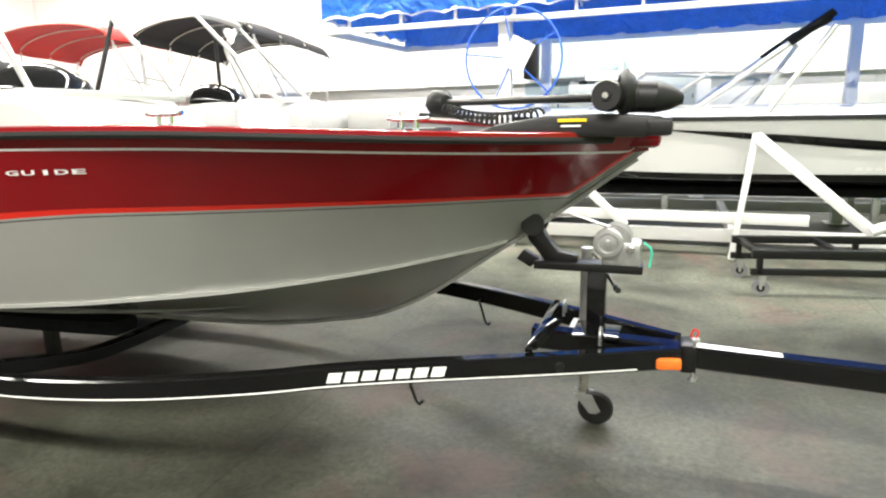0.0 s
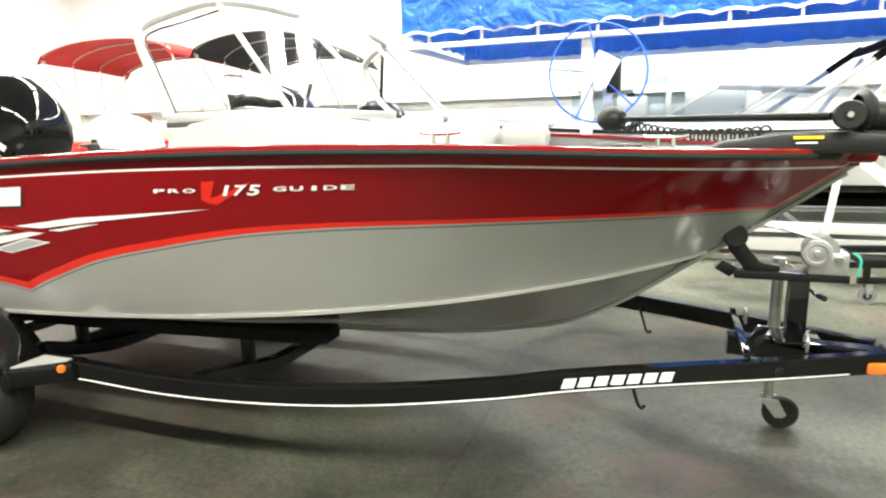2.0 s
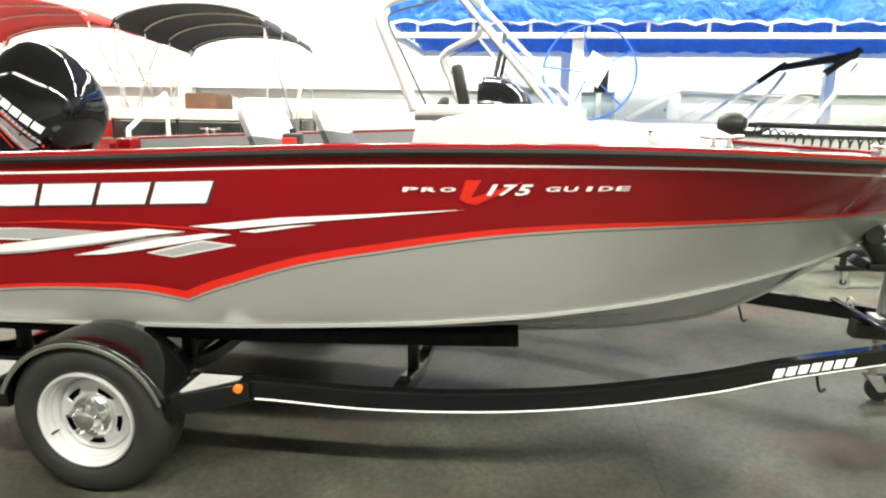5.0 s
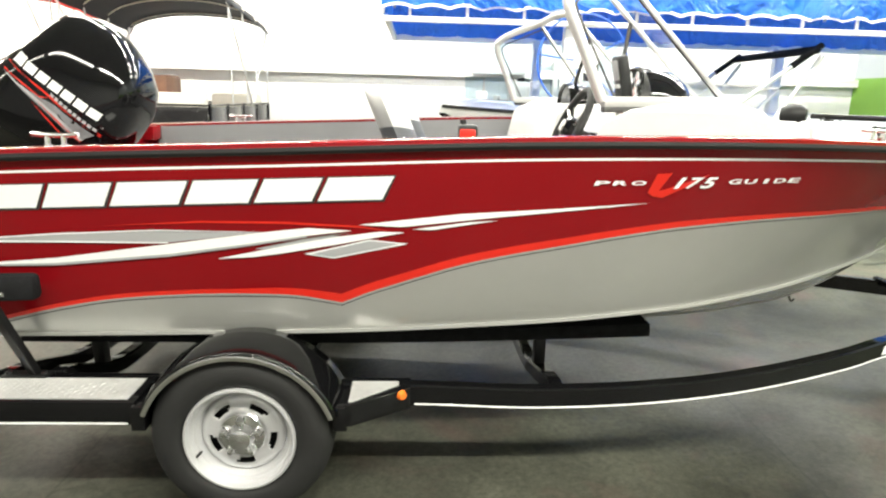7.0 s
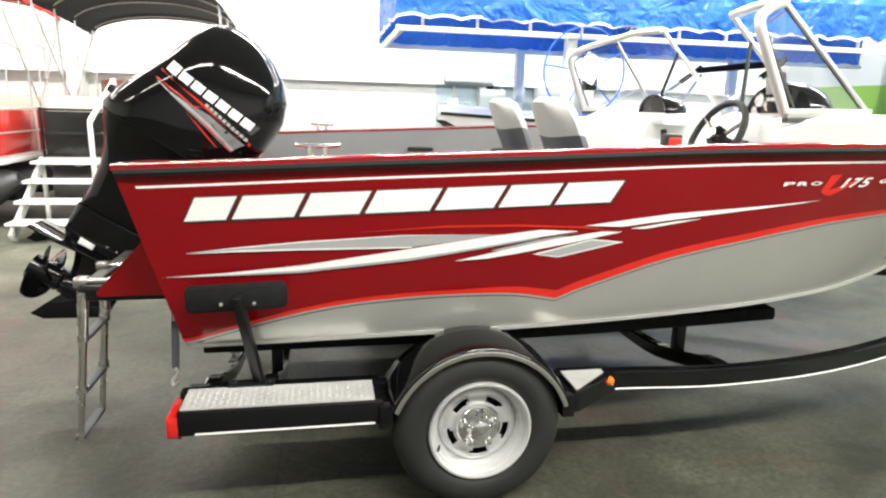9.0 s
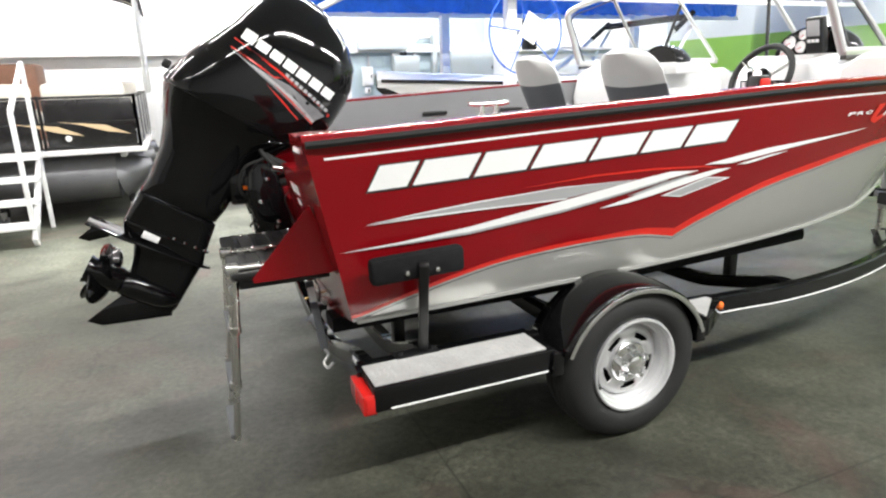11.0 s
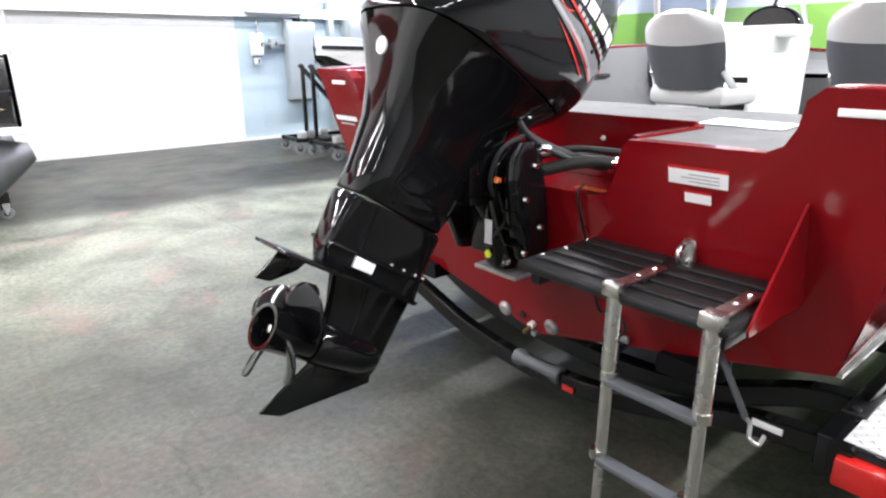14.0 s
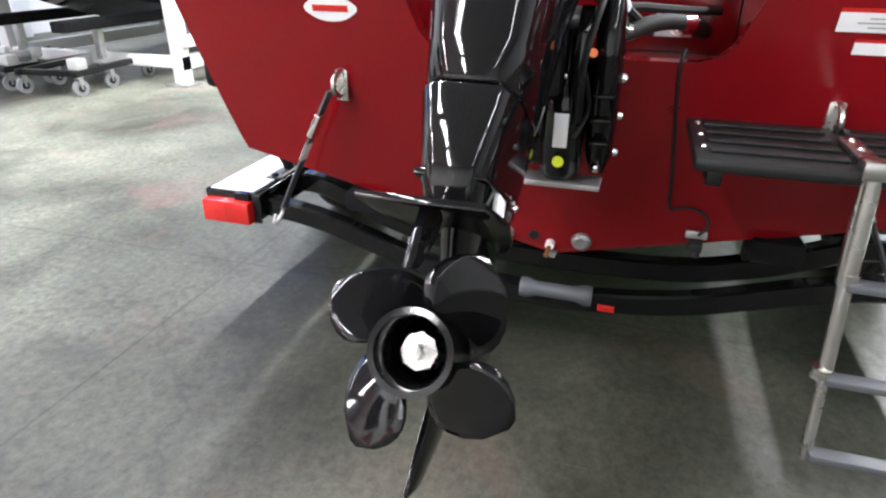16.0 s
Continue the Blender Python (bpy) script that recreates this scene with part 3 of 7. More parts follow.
def side_lettering(word, x0, x1, z0, z1, lean, sd):
    """One word in the built-in font, each letter a mesh of its own, stretched to its place and draped on the hull."""
    out = []
    step = (x1 - x0) / len(word)
    for i, ch in enumerate(word if sd < 0 else word[::-1]):
        cu = bpy.data.curves.new("letter", "FONT")
        cu.body, cu.size, cu.fill_mode, cu.resolution_u = ch, 1.0, "BOTH", 4
        cu.offset = 0.03
        ob = bpy.data.objects.new("letter", cu)
        me = bpy.data.meshes.new_from_object(ob)
        co = np.zeros(3 * len(me.vertices))
        me.vertices.foreach_get("co", co)
        co = co.reshape(-1, 3)
        lo, hi = co.min(0), co.max(0)
        wide = step * (0.3 if ch in "I1" else 0.8)
        u = (co[:, 0] - lo[0]) / max(1e-6, hi[0] - lo[0])
        h = (co[:, 1] - lo[1]) / max(1e-6, hi[1] - lo[1])
        if sd > 0:
            u = 1 - u
        x = x0 + step * i + 0.1 * step + (0.3 * step if ch in "I1" else 0) + u * wide + (-sd) * h * lean * (z1 - z0)
        z = z0 + h * (z1 - z0) + 0.012 * (x - x0)
        faces = [tuple(p.vertices) for p in me.polygons]
        out.append(raw("letter", [(a, sd * (side_y(a, c) + 0.005), c) for a, c in zip(x, z)], faces, WHITE, boat))
        bpy.data.objects.remove(ob)
        bpy.data.curves.remove(cu)
        bpy.data.meshes.remove(me)
    return out


for sd in (-1, 1):
    # seven broad white blocks where the maker's name stands, with a dark edge
    edges = [0.03, 0.185, 0.41, 0.635, 0.885, 1.12, 1.335, 1.575]
    for i in range(7):
        x0, x1 = edges[i] + 0.004, edges[i + 1] - 0.016
        zb = 1.102 + 0.044 * x0
        zt = zb + 0.083
        rise = 0.044 * (x1 - x0)
        k = 0.042
        block = [(x0, zb), (x1, zb + rise), (x1 + k, zt + rise), (x0 + k, zt)]
        decal("name_block_edge", [(x0 - 0.006, zb - 0.007), (x1 + 0.008, zb + rise - 0.007), (x1 + k + 0.008, zt + rise + 0.004), (x0 + k - 0.004, zt + 0.004)], PINLINE, "dark outline of a lettering block", sd, 0.0025)
        decal("name_block", block, WHITE, "white lettering block", sd, 0.0045)
    # model lettering with a red check mark between the words
    decal("check_mark", [(2.513, 1.277), (2.569, 1.28), (2.532, 1.215), (2.556, 1.22), (2.644, 1.251), (2.716, 1.277), (2.692, 1.262), (2.64, 1.231), (2.55, 1.187), (2.514, 1.193), (2.491, 1.208)], ORANGE, "bright red check mark", sd)
    for word, x0, x1, z0, z1, lean in (("PRO", 2.283, 2.482, 1.233, 1.249, 0.35), ("175", 2.562, 2.735, 1.222, 1.263, 0.6), ("GUIDE", 2.786, 3.1, 1.239, 1.257, 0.35)):
        for ch in side_lettering(word, x0, x1, z0, z1, lean, sd):
            ch["label"] = "white slanted lettering"
    # sweeping stripes
    decal("stripe", [(-0.06, 0.897), (0.2, 0.902), (0.412, 0.909), (0.81, 0.951), (1.092, 0.996), (1.295, 1.032), (1.455, 1.054), (1.3, 1.062), (1.133, 1.042), (0.852, 1.0), (0.416, 0.935), (0.15, 0.91)], WHITE, "white tapering stripe", sd, 0.004)
    decal("stripe", [(-0.05, 0.896), (0.2, 0.9), (0.412, 0.906), (0.81, 0.946), (1.092, 0.991), (1.295, 1.027), (1.295, 1.034), (1.092, 0.999), (0.81, 0.956), (0.412, 0.915), (0.2, 0.905)], GREYVINYL, "grey shaded edge", sd, 0.0052)
    decal("stripe", [(0.025, 0.986), (0.425, 0.996), (0.813, 1.0), (0.95, 1.016), (1.143, 1.044), (0.776, 1.045), (0.429, 1.024), (0.2, 1.005)], GREYVINYL, "grey tapering stripe", sd, 0.003)
    decal("stripe", [(0.022, 0.985), (0.2, 0.99), (0.425, 0.994), (0.813, 0.996), (0.813, 1.001), (0.425, 1.0), (0.2, 0.997)], WHITE, "thin white stripe", sd, 0.0045)
    decal("stripe", [(0.022, 0.987), (0.2, 1.003), (0.429, 1.022), (0.776, 1.043), (1.143, 1.045), (0.776, 1.047), (0.429, 1.028), (0.2, 1.008)], WHITE, "thin white stripe", sd, 0.0047)
    decal("stripe", [(1.474, 1.076), (1.626, 1.07), (1.963, 1.111), (2.51, 1.169), (1.832, 1.122), (1.62, 1.095)], WHITE, "white tapering stripe", sd, 0.004)
    decal("stripe", [(1.665, 1.062), (1.733, 1.06), (1.968, 1.1), (1.858, 1.091)], WHITE, "short white stripe", sd, 0.004)
    decal("stripe", [(0.973, 0.94), (1.1, 0.948), (1.215, 0.966), (1.421, 1.005), (1.638, 1.05), (1.55, 1.052), (1.378, 1.027), (1.214, 0.993)], WHITE, "white tapering stripe", sd, 0.005)
    decal("stripe", [(1.28, 0.962), (1.386, 0.946), (1.65, 1.006), (1.514, 1.021)], WHITE, "white edged panel", sd, 0.003)
    decal("stripe", [(1.306, 0.962), (1.386, 0.952), (1.618, 1.005), (1.514, 1.016)], GREYVINYL, "grey panel", sd, 0.004)
    decal("stripe", [(1.11, 0.98), (1.184, 0.976), (1.44, 1.032), (1.36, 1.036)], GREYVINYL, "grey panel", sd, 0.003)
    decal("stripe", [(1.16, 1.0), (1.24, 1.012), (1.46, 1.046), (1.38, 1.04)], DARKVINYL, "", sd, 0.0035)
    decal("stripe", [(0.6, 1.058), (0.935, 1.074), (1.213, 1.075), (1.479, 1.065), (1.6, 1.052), (1.479, 1.072), (1.213, 1.084), (0.935, 1.082)], ORANGE, "thin bright red stripe", sd, 0.0025)


def transom():
    """Tall corners, a lowered middle and a notch for the motor."""
    half = [(0.0, 0.36), (0.98, 0.613), (side_y(0, 0.9), 0.9), (side_y(0, 1.2), 1.2), (side_y(0, 1.285), 1.285), (0.905, 1.288), (0.87, 1.26), (0.855, 1.2), (0.83, 1.16), (0.79, 1.14), (0.44, 1.135), (0.415, 1.11), (0.375, 1.0), (0.35, 0.97), (0.3, 0.955)]
    outline = half + [(-y, z) for y, z in half[::-1][:-1]]
    v, f = [], []
    n = len(outline)
    for d in (0.0, 0.05):
        v += [(transom_x(z) + d, y, z) for y, z in outline]
    f = [tuple(range(n)), tuple(range(2 * n - 1, n - 1, -1))]
    f += [(i, i + n, (i + 1) % n + n, (i + 1) % n) for i in range(n)]
    bm = bmesh.new()
    vs = [bm.verts.new(p) for p in v]
    for q in f:
        bm.faces.new([vs[i] for i in q])
    part("transom", bm, RED, boat, "red painted transom plate with a motor notch")
    # splash well behind the notch
    box("well_floor", (-0.08, -0.41, 0.9), (0.28, 0.41, 0.93), RED, boat, "red splash well floor", 0.0)
    box("well_front", (0.26, -0.41, 0.932), (0.28, 0.41, 1.15), RED, boat, "red splash well front", 0.0)
    box("well_side", (-0.08, -0.43, 0.9), (0.28, -0.412, 1.14), RED, boat, "", 0.0)
    box("well_side", (-0.08, 0.412, 0.9), (0.28, 0.43, 1.14), RED, boat, "", 0.0)
    # hoses, battery lead and a fuel fitting in the well
    tube("well_hose", [(-0.1, -0.1, 1.0), (0.0, -0.2, 1.03), (0.1, -0.28, 1.02), (0.24, -0.33, 0.99)], 0.02, RUBBER, boat, "ribbed black rigging hose", seg=10)
    tube("well_hose", [(-0.1, -0.04, 1.02), (0.02, -0.12, 1.06), (0.14, -0.25, 1.05), (0.25, -0.36, 1.04)], 0.011, RUBBER, boat, "black hose", seg=8)
    rod("hose_collar", (0.06, -0.25, 1.02), (0.1, -0.28, 1.02), 0.026, CHROME, boat, "steel hose collar", seg=14)
    disc_turn("well_plug", [(0, 0.008), (0.007, 0.007), (0.009, 0.0)], (0.258, -0.08, 1.07), (-1, 0, 0), WHITE, boat, "white plug", 14)
    for s in (-1, 1):
        bm = bmesh.new()
        add_box(bm, (-0.138, min(s * 0.91, s * 1.1), 1.2), (-0.03, max(s * 0.905, s * 1.1), 1.292), None, 0.008)
        part("stern_corner", bm, RED, boat, "red stern corner cap", True)
        box("corner_label", (-0.163, min(s * 0.93, s * 1.03), 1.232), (-0.1575, max(s * 0.93, s * 1.03), 1.248), WHITE, boat, "", 0.001)
        if s < 0:
            prism("gusset", [(-0.12, 1.04), (-0.335, 0.80), (-0.33, 0.785), (-0.03, 0.785)], 0.006, RED, boat, "red triangular stern bracket", pose(0, s * 0.895, 0))
        # lifting eye
        z = 0.85
        tube("stern_eye", [(transom_x(z) + 0.004, s * 0.61, z + 0.032), (-0.1, s * 0.61, z + 0.03), (-0.125, s * 0.61, z + 0.012), (-0.125, s * 0.61, z - 0.012), (-0.1, s * 0.61, z - 0.03), (transom_x(z) + 0.004, s * 0.61, z - 0.032)], 0.008, STEEL, boat, "steel tie eye")
        box("eye_plate", (transom_x(z) - 0.008, s * 0.61 - 0.018, z - 0.05), (transom_x(z) + 0.006, s * 0.61 + 0.018, z + 0.05), STEEL, boat, "steel eye plate", 0.003)
    # drains, plugs and a speed sensor low on the transom
    for y, z in ((0.148, 0.418), (-0.08, 0.418)):
        disc_turn("drain_fitting", [(0, 0.012), (0.018, 0.014), (0.028, 0.008), (0.03, 0.0)], (transom_x(z) - 0.002, y, z), (-1, 0, -0.2), GALV, boat, "white drain fitting", 20)
    disc_turn("drain_hole", [(0, 0.004), (0.014, 0.005), (0.016, 0.0)], (transom_x(0.42) - 0.002, 0.06, 0.42), (-1, 0, -0.2), PLASTIC, boat, "", 16)
    rod("drain_plug", (transom_x(0.4) - 0.05, 0.015, 0.375), (transom_x(0.4) - 0.01, 0.01, 0.395), 0.007, BRASS, boat, "brass drain plug", seg=10)
    rod("plug_collar", (transom_x(0.4) - 0.02, 0.01, 0.395), (transom_x(0.4) + 0.01, 0.01, 0.4), 0.014, WHITE, boat, "white plug collar", seg=12)
    for y, z in ((-0.268, 0.838), (0.294, 0.843)):
        disc_turn("hole_plug", [(0, 0.001), (0.006, 0.001), (0.008, 0.004), (0.012, 0.004), (0.013, 0.0)], (transom_x(z) - 0.001, y, z), (-1, 0, -0.2), RED, boat, "red painted hole plug", 18)
    box("sensor", (-0.035, -0.4, 0.455), (0.012, -0.365, 0.482), PLASTIC, boat, "black speed sensor", 0.005)
    box("sensor_bracket", (-0.006, -0.41, 0.482), (0.008, -0.355, 0.505), GALV, boat, "zinc sensor bracket", 0.003)
    rod("sensor_tip", (-0.03, -0.383, 0.44), (-0.012, -0.383, 0.47), 0.014, PLASTIC, boat, "", seg=12)
    tube("sensor_cable", [(-0.02, -0.385, 0.5), (-0.018, -0.405, 0.53), (-0.014, -0.385, 0.563), (-0.012, -0.34, 0.572), (-0.014, -0.302, 0.567), (-0.045, -0.29, 0.68), (-0.07, -0.275, 0.8), (-0.095, -0.264, 0.9), (-0.108, -0.262, 0.955), (-0.09, -0.27, 0.985)], 0.004, PLASTIC, boat, "thin black cable")
    # labels
    def label(y0, y1, z0, z1, mat, lift=0.003, nm="warning_label"):
        v = [(transom_x(z) - lift, y, z) for y, z in ((y0, z0), (y1, z0), (y1, z1), (y0, z1))]
        raw(nm, v, [(0, 1, 2, 3)], mat, boat, "white printed warning label")
    label(-0.711, -0.554, 1.037, 1.076, WHITE)
    label(-0.711, -0.554, 1.076, 1.085, REDLENS)
    for k in range(3):
        label(-0.69, -0.61 + 0.02 * (k % 2), 1.045 + 0.009 * k, 1.048 + 0.009 * k, GREYVINYL, 0.005, "label_line")
    label(-0.669, -0.598, 0.991, 1.016, WHITE)
    label(-0.669, -0.598, 1.016, 1.023, REDLENS)
    label(0.905, 1.07, 1.078, 1.098, WHITE)
    label(0.93, 1.04, 1.06, 1.068, GREYVINYL, 0.003, "label_line")
    raw("warning_label", [(-0.02, -0.13, 0.934), (-0.02, -0.24, 0.934), (0.07, -0.25, 0.934), (0.07, -0.14, 0.934)], [(0, 1, 2, 3)], WHITE, boat, "white printed label with an orange head")
    raw("label_head", [(0.03, -0.135, 0.937), (0.03, -0.245, 0.937), (0.07, -0.25, 0.937), (0.07, -0.14, 0.937)], [(0, 1, 2, 3)], AMBER, boat)
    raw("warning_label", [(0.258, -0.3, 0.97), (0.258, -0.2, 0.97), (0.258, -0.2, 1.03), (0.258, -0.3, 1.03)], [(0, 1, 2, 3)], WHITE, boat, "white printed warning label")
    raw("warning_label", [(0.257, -0.3, 1.03), (0.257, -0.2, 1.03), (0.257, -0.2, 1.05), (0.257, -0.3, 1.05)], [(0, 1, 2, 3)], ORANGE, boat, "orange label head")
    # oval shop badge on the far side of the transom
    v = [(transom_x(1.046 + 0.033 * math.sin(a)) - 0.003, 0.61 + 0.072 * math.cos(a) * (1 + 0.06 * math.cos(4 * a)), 1.046 + 0.033 * math.sin(a)) for a in np.linspace(0, 2 * math.pi, 24)[:-1]]
    raw("oval_badge", v, [tuple(range(len(v)))], WHITE, boat, "white oval badge with a red band")
    v = [(transom_x(z) - 0.005, y, z) for y, z in ((0.56, 1.038), (0.66, 1.038), (0.66, 1.054), (0.56, 1.054))]
    raw("badge_band", v, [(0, 1, 2, 3)], REDLENS, boat)


transom()


def swim_platform():
    p = box("swim_platform", (-0.405, -0.885, 0.795), (-0.06, -0.30, 0.825), PLASTIC, boat, "black ribbed swim platform with a folding ladder", 0.01)
    for i in range(4):
        for a, b in ((-0.58, -0.33), (-0.855, -0.62)):
            box("tread_rib", (-0.36 + 0.07 * i, a, 0.825), (-0.335 + 0.07 * i, b, 0.833), PLASTIC, p, "", 0.003)
    for x, y in ((-0.12, -0.32), (-0.22, -0.32), (-0.32, -0.32), (-0.12, -0.36)):
        disc_turn("bolt", [(0, 0.006), (0.006, 0.005), (0.009, 0.0)], (x, y, 0.825), (0, 0, 1), CHROME, p, "chrome bolt", 10)
    box("under_frame", (-0.38, -0.87, 0.76), (-0.06, -0.84, 0.795), BLACKSATIN, p, "", 0.004)
    box("under_frame", (-0.38, -0.36, 0.76), (-0.06, -0.33, 0.795), BLACKSATIN, p, "", 0.004)
    for y in (-0.608, -0.846):
        box("ladder_hinge", (-0.415, y - 0.018, 0.828), (-0.2, y + 0.018, 0.84), STEEL, boat, "flat stainless hinge bar", 0.003)
        box("hinge_lug", (-0.42, y - 0.024, 0.812), (-0.375, y + 0.024, 0.848), STEEL, boat, "stainless hinge lug", 0.005)
        for x in (-0.23, -0.3):
            disc_turn("hinge_bolt", [(0, 0.006), (0.006, 0.005), (0.009, 0.0)], (x, y, 0.84), (0, 0, 1), CHROME, boat, "", 10)
        rod("ladder_rail", (-0.394, y, 0.832), (-0.41, y - 0.008, 0.61), 0.019, STEEL, boat, "upper stainless ladder rail", seg=16)
        rod("ladder_rail", (-0.41, y - 0.008, 0.615), (-0.43, y - 0.018, 0.40), 0.015, STEEL, boat, "", seg=12)
        rod("ladder_rail", (-0.43, y - 0.018, 0.405), (-0.45, y - 0.026, 0.19), 0.0115, STEEL, boat, "", seg=12)
        for x, z in ((-0.409, 0.612), (-0.43, 0.402)):
            rod("collar", (x, y - 0.01, z - 0.012), (x, y - 0.01, z + 0.012), 0.021, STEEL, boat, "", seg=12)
    for x, z, d in ((-0.41, 0.60, 0.008), (-0.43, 0.39, 0.018), (-0.449, 0.205, 0.026)):
        box("ladder_rung", (x - 0.024, -0.846 - d, z - 0.009), (x + 0.014, -0.608 - d, z + 0.009), SEATDARK, boat, "dark grey flat ladder rung", 0.005)


swim_platform()


def cockpit():
    # sole, rear deck, bow deck and inner liners
    def deck(name, x0, x1, z, mat, label, inset=0.1, n=14):
        v, f = [], []
        for x in np.linspace(x0, x1, n):
            w = max(0.02, min(sheer_y(x) - inset, side_y(x, z - 0.03) - 0.03))
            v += [(x, -w, z), (x, w, z), (x, -w, z - 0.03), (x, w, z - 0.03)]
        for i in range(n - 1):
            a = 4 * i
            f += [(a, a + 4, a + 5, a + 1), (a + 2, a + 3, a + 7, a + 6), (a, a + 2, a + 6, a + 4), (a + 1, a + 5, a + 7, a + 3)]
        f += [(0, 1, 3, 2), (4 * n - 4, 4 * n - 2, 4 * n - 1, 4 * n - 3)]
        return raw(name, v, f, mat, boat, label)
    deck("sole", 0.55, 3.2, 0.80, DECKCARPET, "grey carpeted cockpit sole", 0.14)
    deck("rear_deck", 0.28, 0.95, 1.13, DECKCARPET, "grey carpeted rear deck")
    # deck on either side of the splash well, up to the transom
    for s in (-1, 1):
        v, f = [], []
        xs = np.linspace(transom_x(1.11) + 0.053, 0.278, 6)
        for x in xs:
            w = min(sheer_y(x) - 0.1, side_y(x, 1.1) - 0.03)
            v += [(x, s * 0.432, 1.13), (x, s * w, 1.13), (x, s * 0.432, 1.1), (x, s * w, 1.1)]
        for i in range(5):
            a = 4 * i
            f += [(a, a + 4, a + 5, a + 1), (a + 2, a + 3, a + 7, a + 6), (a, a + 2, a + 6, a + 4), (a + 1, a + 5, a + 7, a + 3)]
        f += [(0, 1, 3, 2), (20, 22, 23, 21)]
        raw("stern_deck", v, f, DECKCARPET, boat, "grey carpeted deck beside the splash well")
    raw("rear_bulkhead", [(0.95, -0.98, 0.8), (0.95, 0.98, 0.8), (0.95, 1.03, 1.13), (0.95, -1.03, 1.13)], [(0, 1, 2, 3)], DECKCARPET, boat, "carpeted bulkhead")
    deck("bow_deck", 3.25, 4.6, 1.2, DECKCARPET, "grey carpeted bow deck", 0.12)
    raw("bow_bulkhead", [(3.25, -0.5, 0.8), (3.25, 0.5, 0.8), (3.25, 0.72, 1.2), (3.25, -0.72, 1.2)], [(0, 1, 2, 3)], DECKCARPET, boat, "carpeted bulkhead")
    for s in (-1, 1):
        v, f = [], []
        xs = np.linspace(-0.05, 4.7, 40)
        for x in xs:
            w = max(0.015, sheer_y(x) - 0.1)
            for k in range(6):
                zt, zl = sheer_z(x) - 0.008, 0.82 if x < 2.9 else 1.17
                z = zt + (zl - zt) * k / 5
                v.append((x, s * max(0.008, min(w - 0.004 * k, side_y(x, z) - 0.03)), z))
        f = [(6 * i + k, 6 * i + 6 + k, 6 * i + 7 + k, 6 * i + 1 + k) for i in range(len(xs) - 1) for k in range(5)]
        raw("side_liner", v, f, LINER, boat, "grey inner side liner")
        for x in (1.15, 1.75):
            box("grab_handle", (x - 0.09, s * 1.035 - 0.012, 1.2), (x + 0.09, s * 1.035 + 0.012, 1.225), PLASTIC, boat, "black recessed handle", 0.008)
    # paper sheet left on the deck
    raw("leaflet", [(0.38, -0.35, 1.134), (0.38, -0.62, 1.134), (0.58, -0.6, 1.134), (0.58, -0.33, 1.134)], [(0, 1, 2, 3)], WHITE, boat, "white printed leaflet")


cockpit()


def console(s):
    """One moulded console with its dash pod, below one half of the windshield."""
    sec = [(2.30, 0.80), (2.26, 1.30), (2.30, 1.47), (2.40, 1.515), (2.84, 1.52), (2.93, 1.49), (3.02, 1.4), (3.03, 0.95)]
    v, f = [], []
    ys = [0.33, 0.36, 0.7, 0.98, 1.03]
    for k, y in enumerate(ys):
        drop = 0.03 if k in (0, 4) else 0.0
        for x, z in sec:
            yy = min(y, side_y(x, min(z, 1.35)) - 0.06) if y > 0.9 else y
            # the helm face stands further forward than the side wing
            face = (0.16, 0.14, 0.14, 0.04, 0.02)[k] if x < 2.45 else 0
            v.append((x + face, s * yy, z - (drop if z > 1 else 0)))
    n = len(sec)
    for k in range(len(ys) - 1):
        for j in range(n - 1):
            q = (k * n + j, k * n + j + 1, (k + 1) * n + j + 1, (k + 1) * n + j)
            f.append(q if s > 0 else q[::-1])
    f += [tuple(range(n)), tuple(range((len(ys) - 1) * n, len(ys) * n))]
    c = raw("console", v, f, GELCOAT, boat, "light grey moulded console", None, True, 50)
    # dark panel on the solid console paints the shade of an open recess
    box("footwell_shade", (2.39, min(s * 0.42, s * 0.69), 0.83), (2.412, max(s * 0.42, s * 0.69), 1.2), CARPET, boat, "flat dark panel painting the shaded opening under the console", 0.004)
    mod = c.modifiers.new("bevel", "BEVEL")
    mod.width, mod.segments, mod.limit_method = 0.02, 2, "ANGLE"
    return c


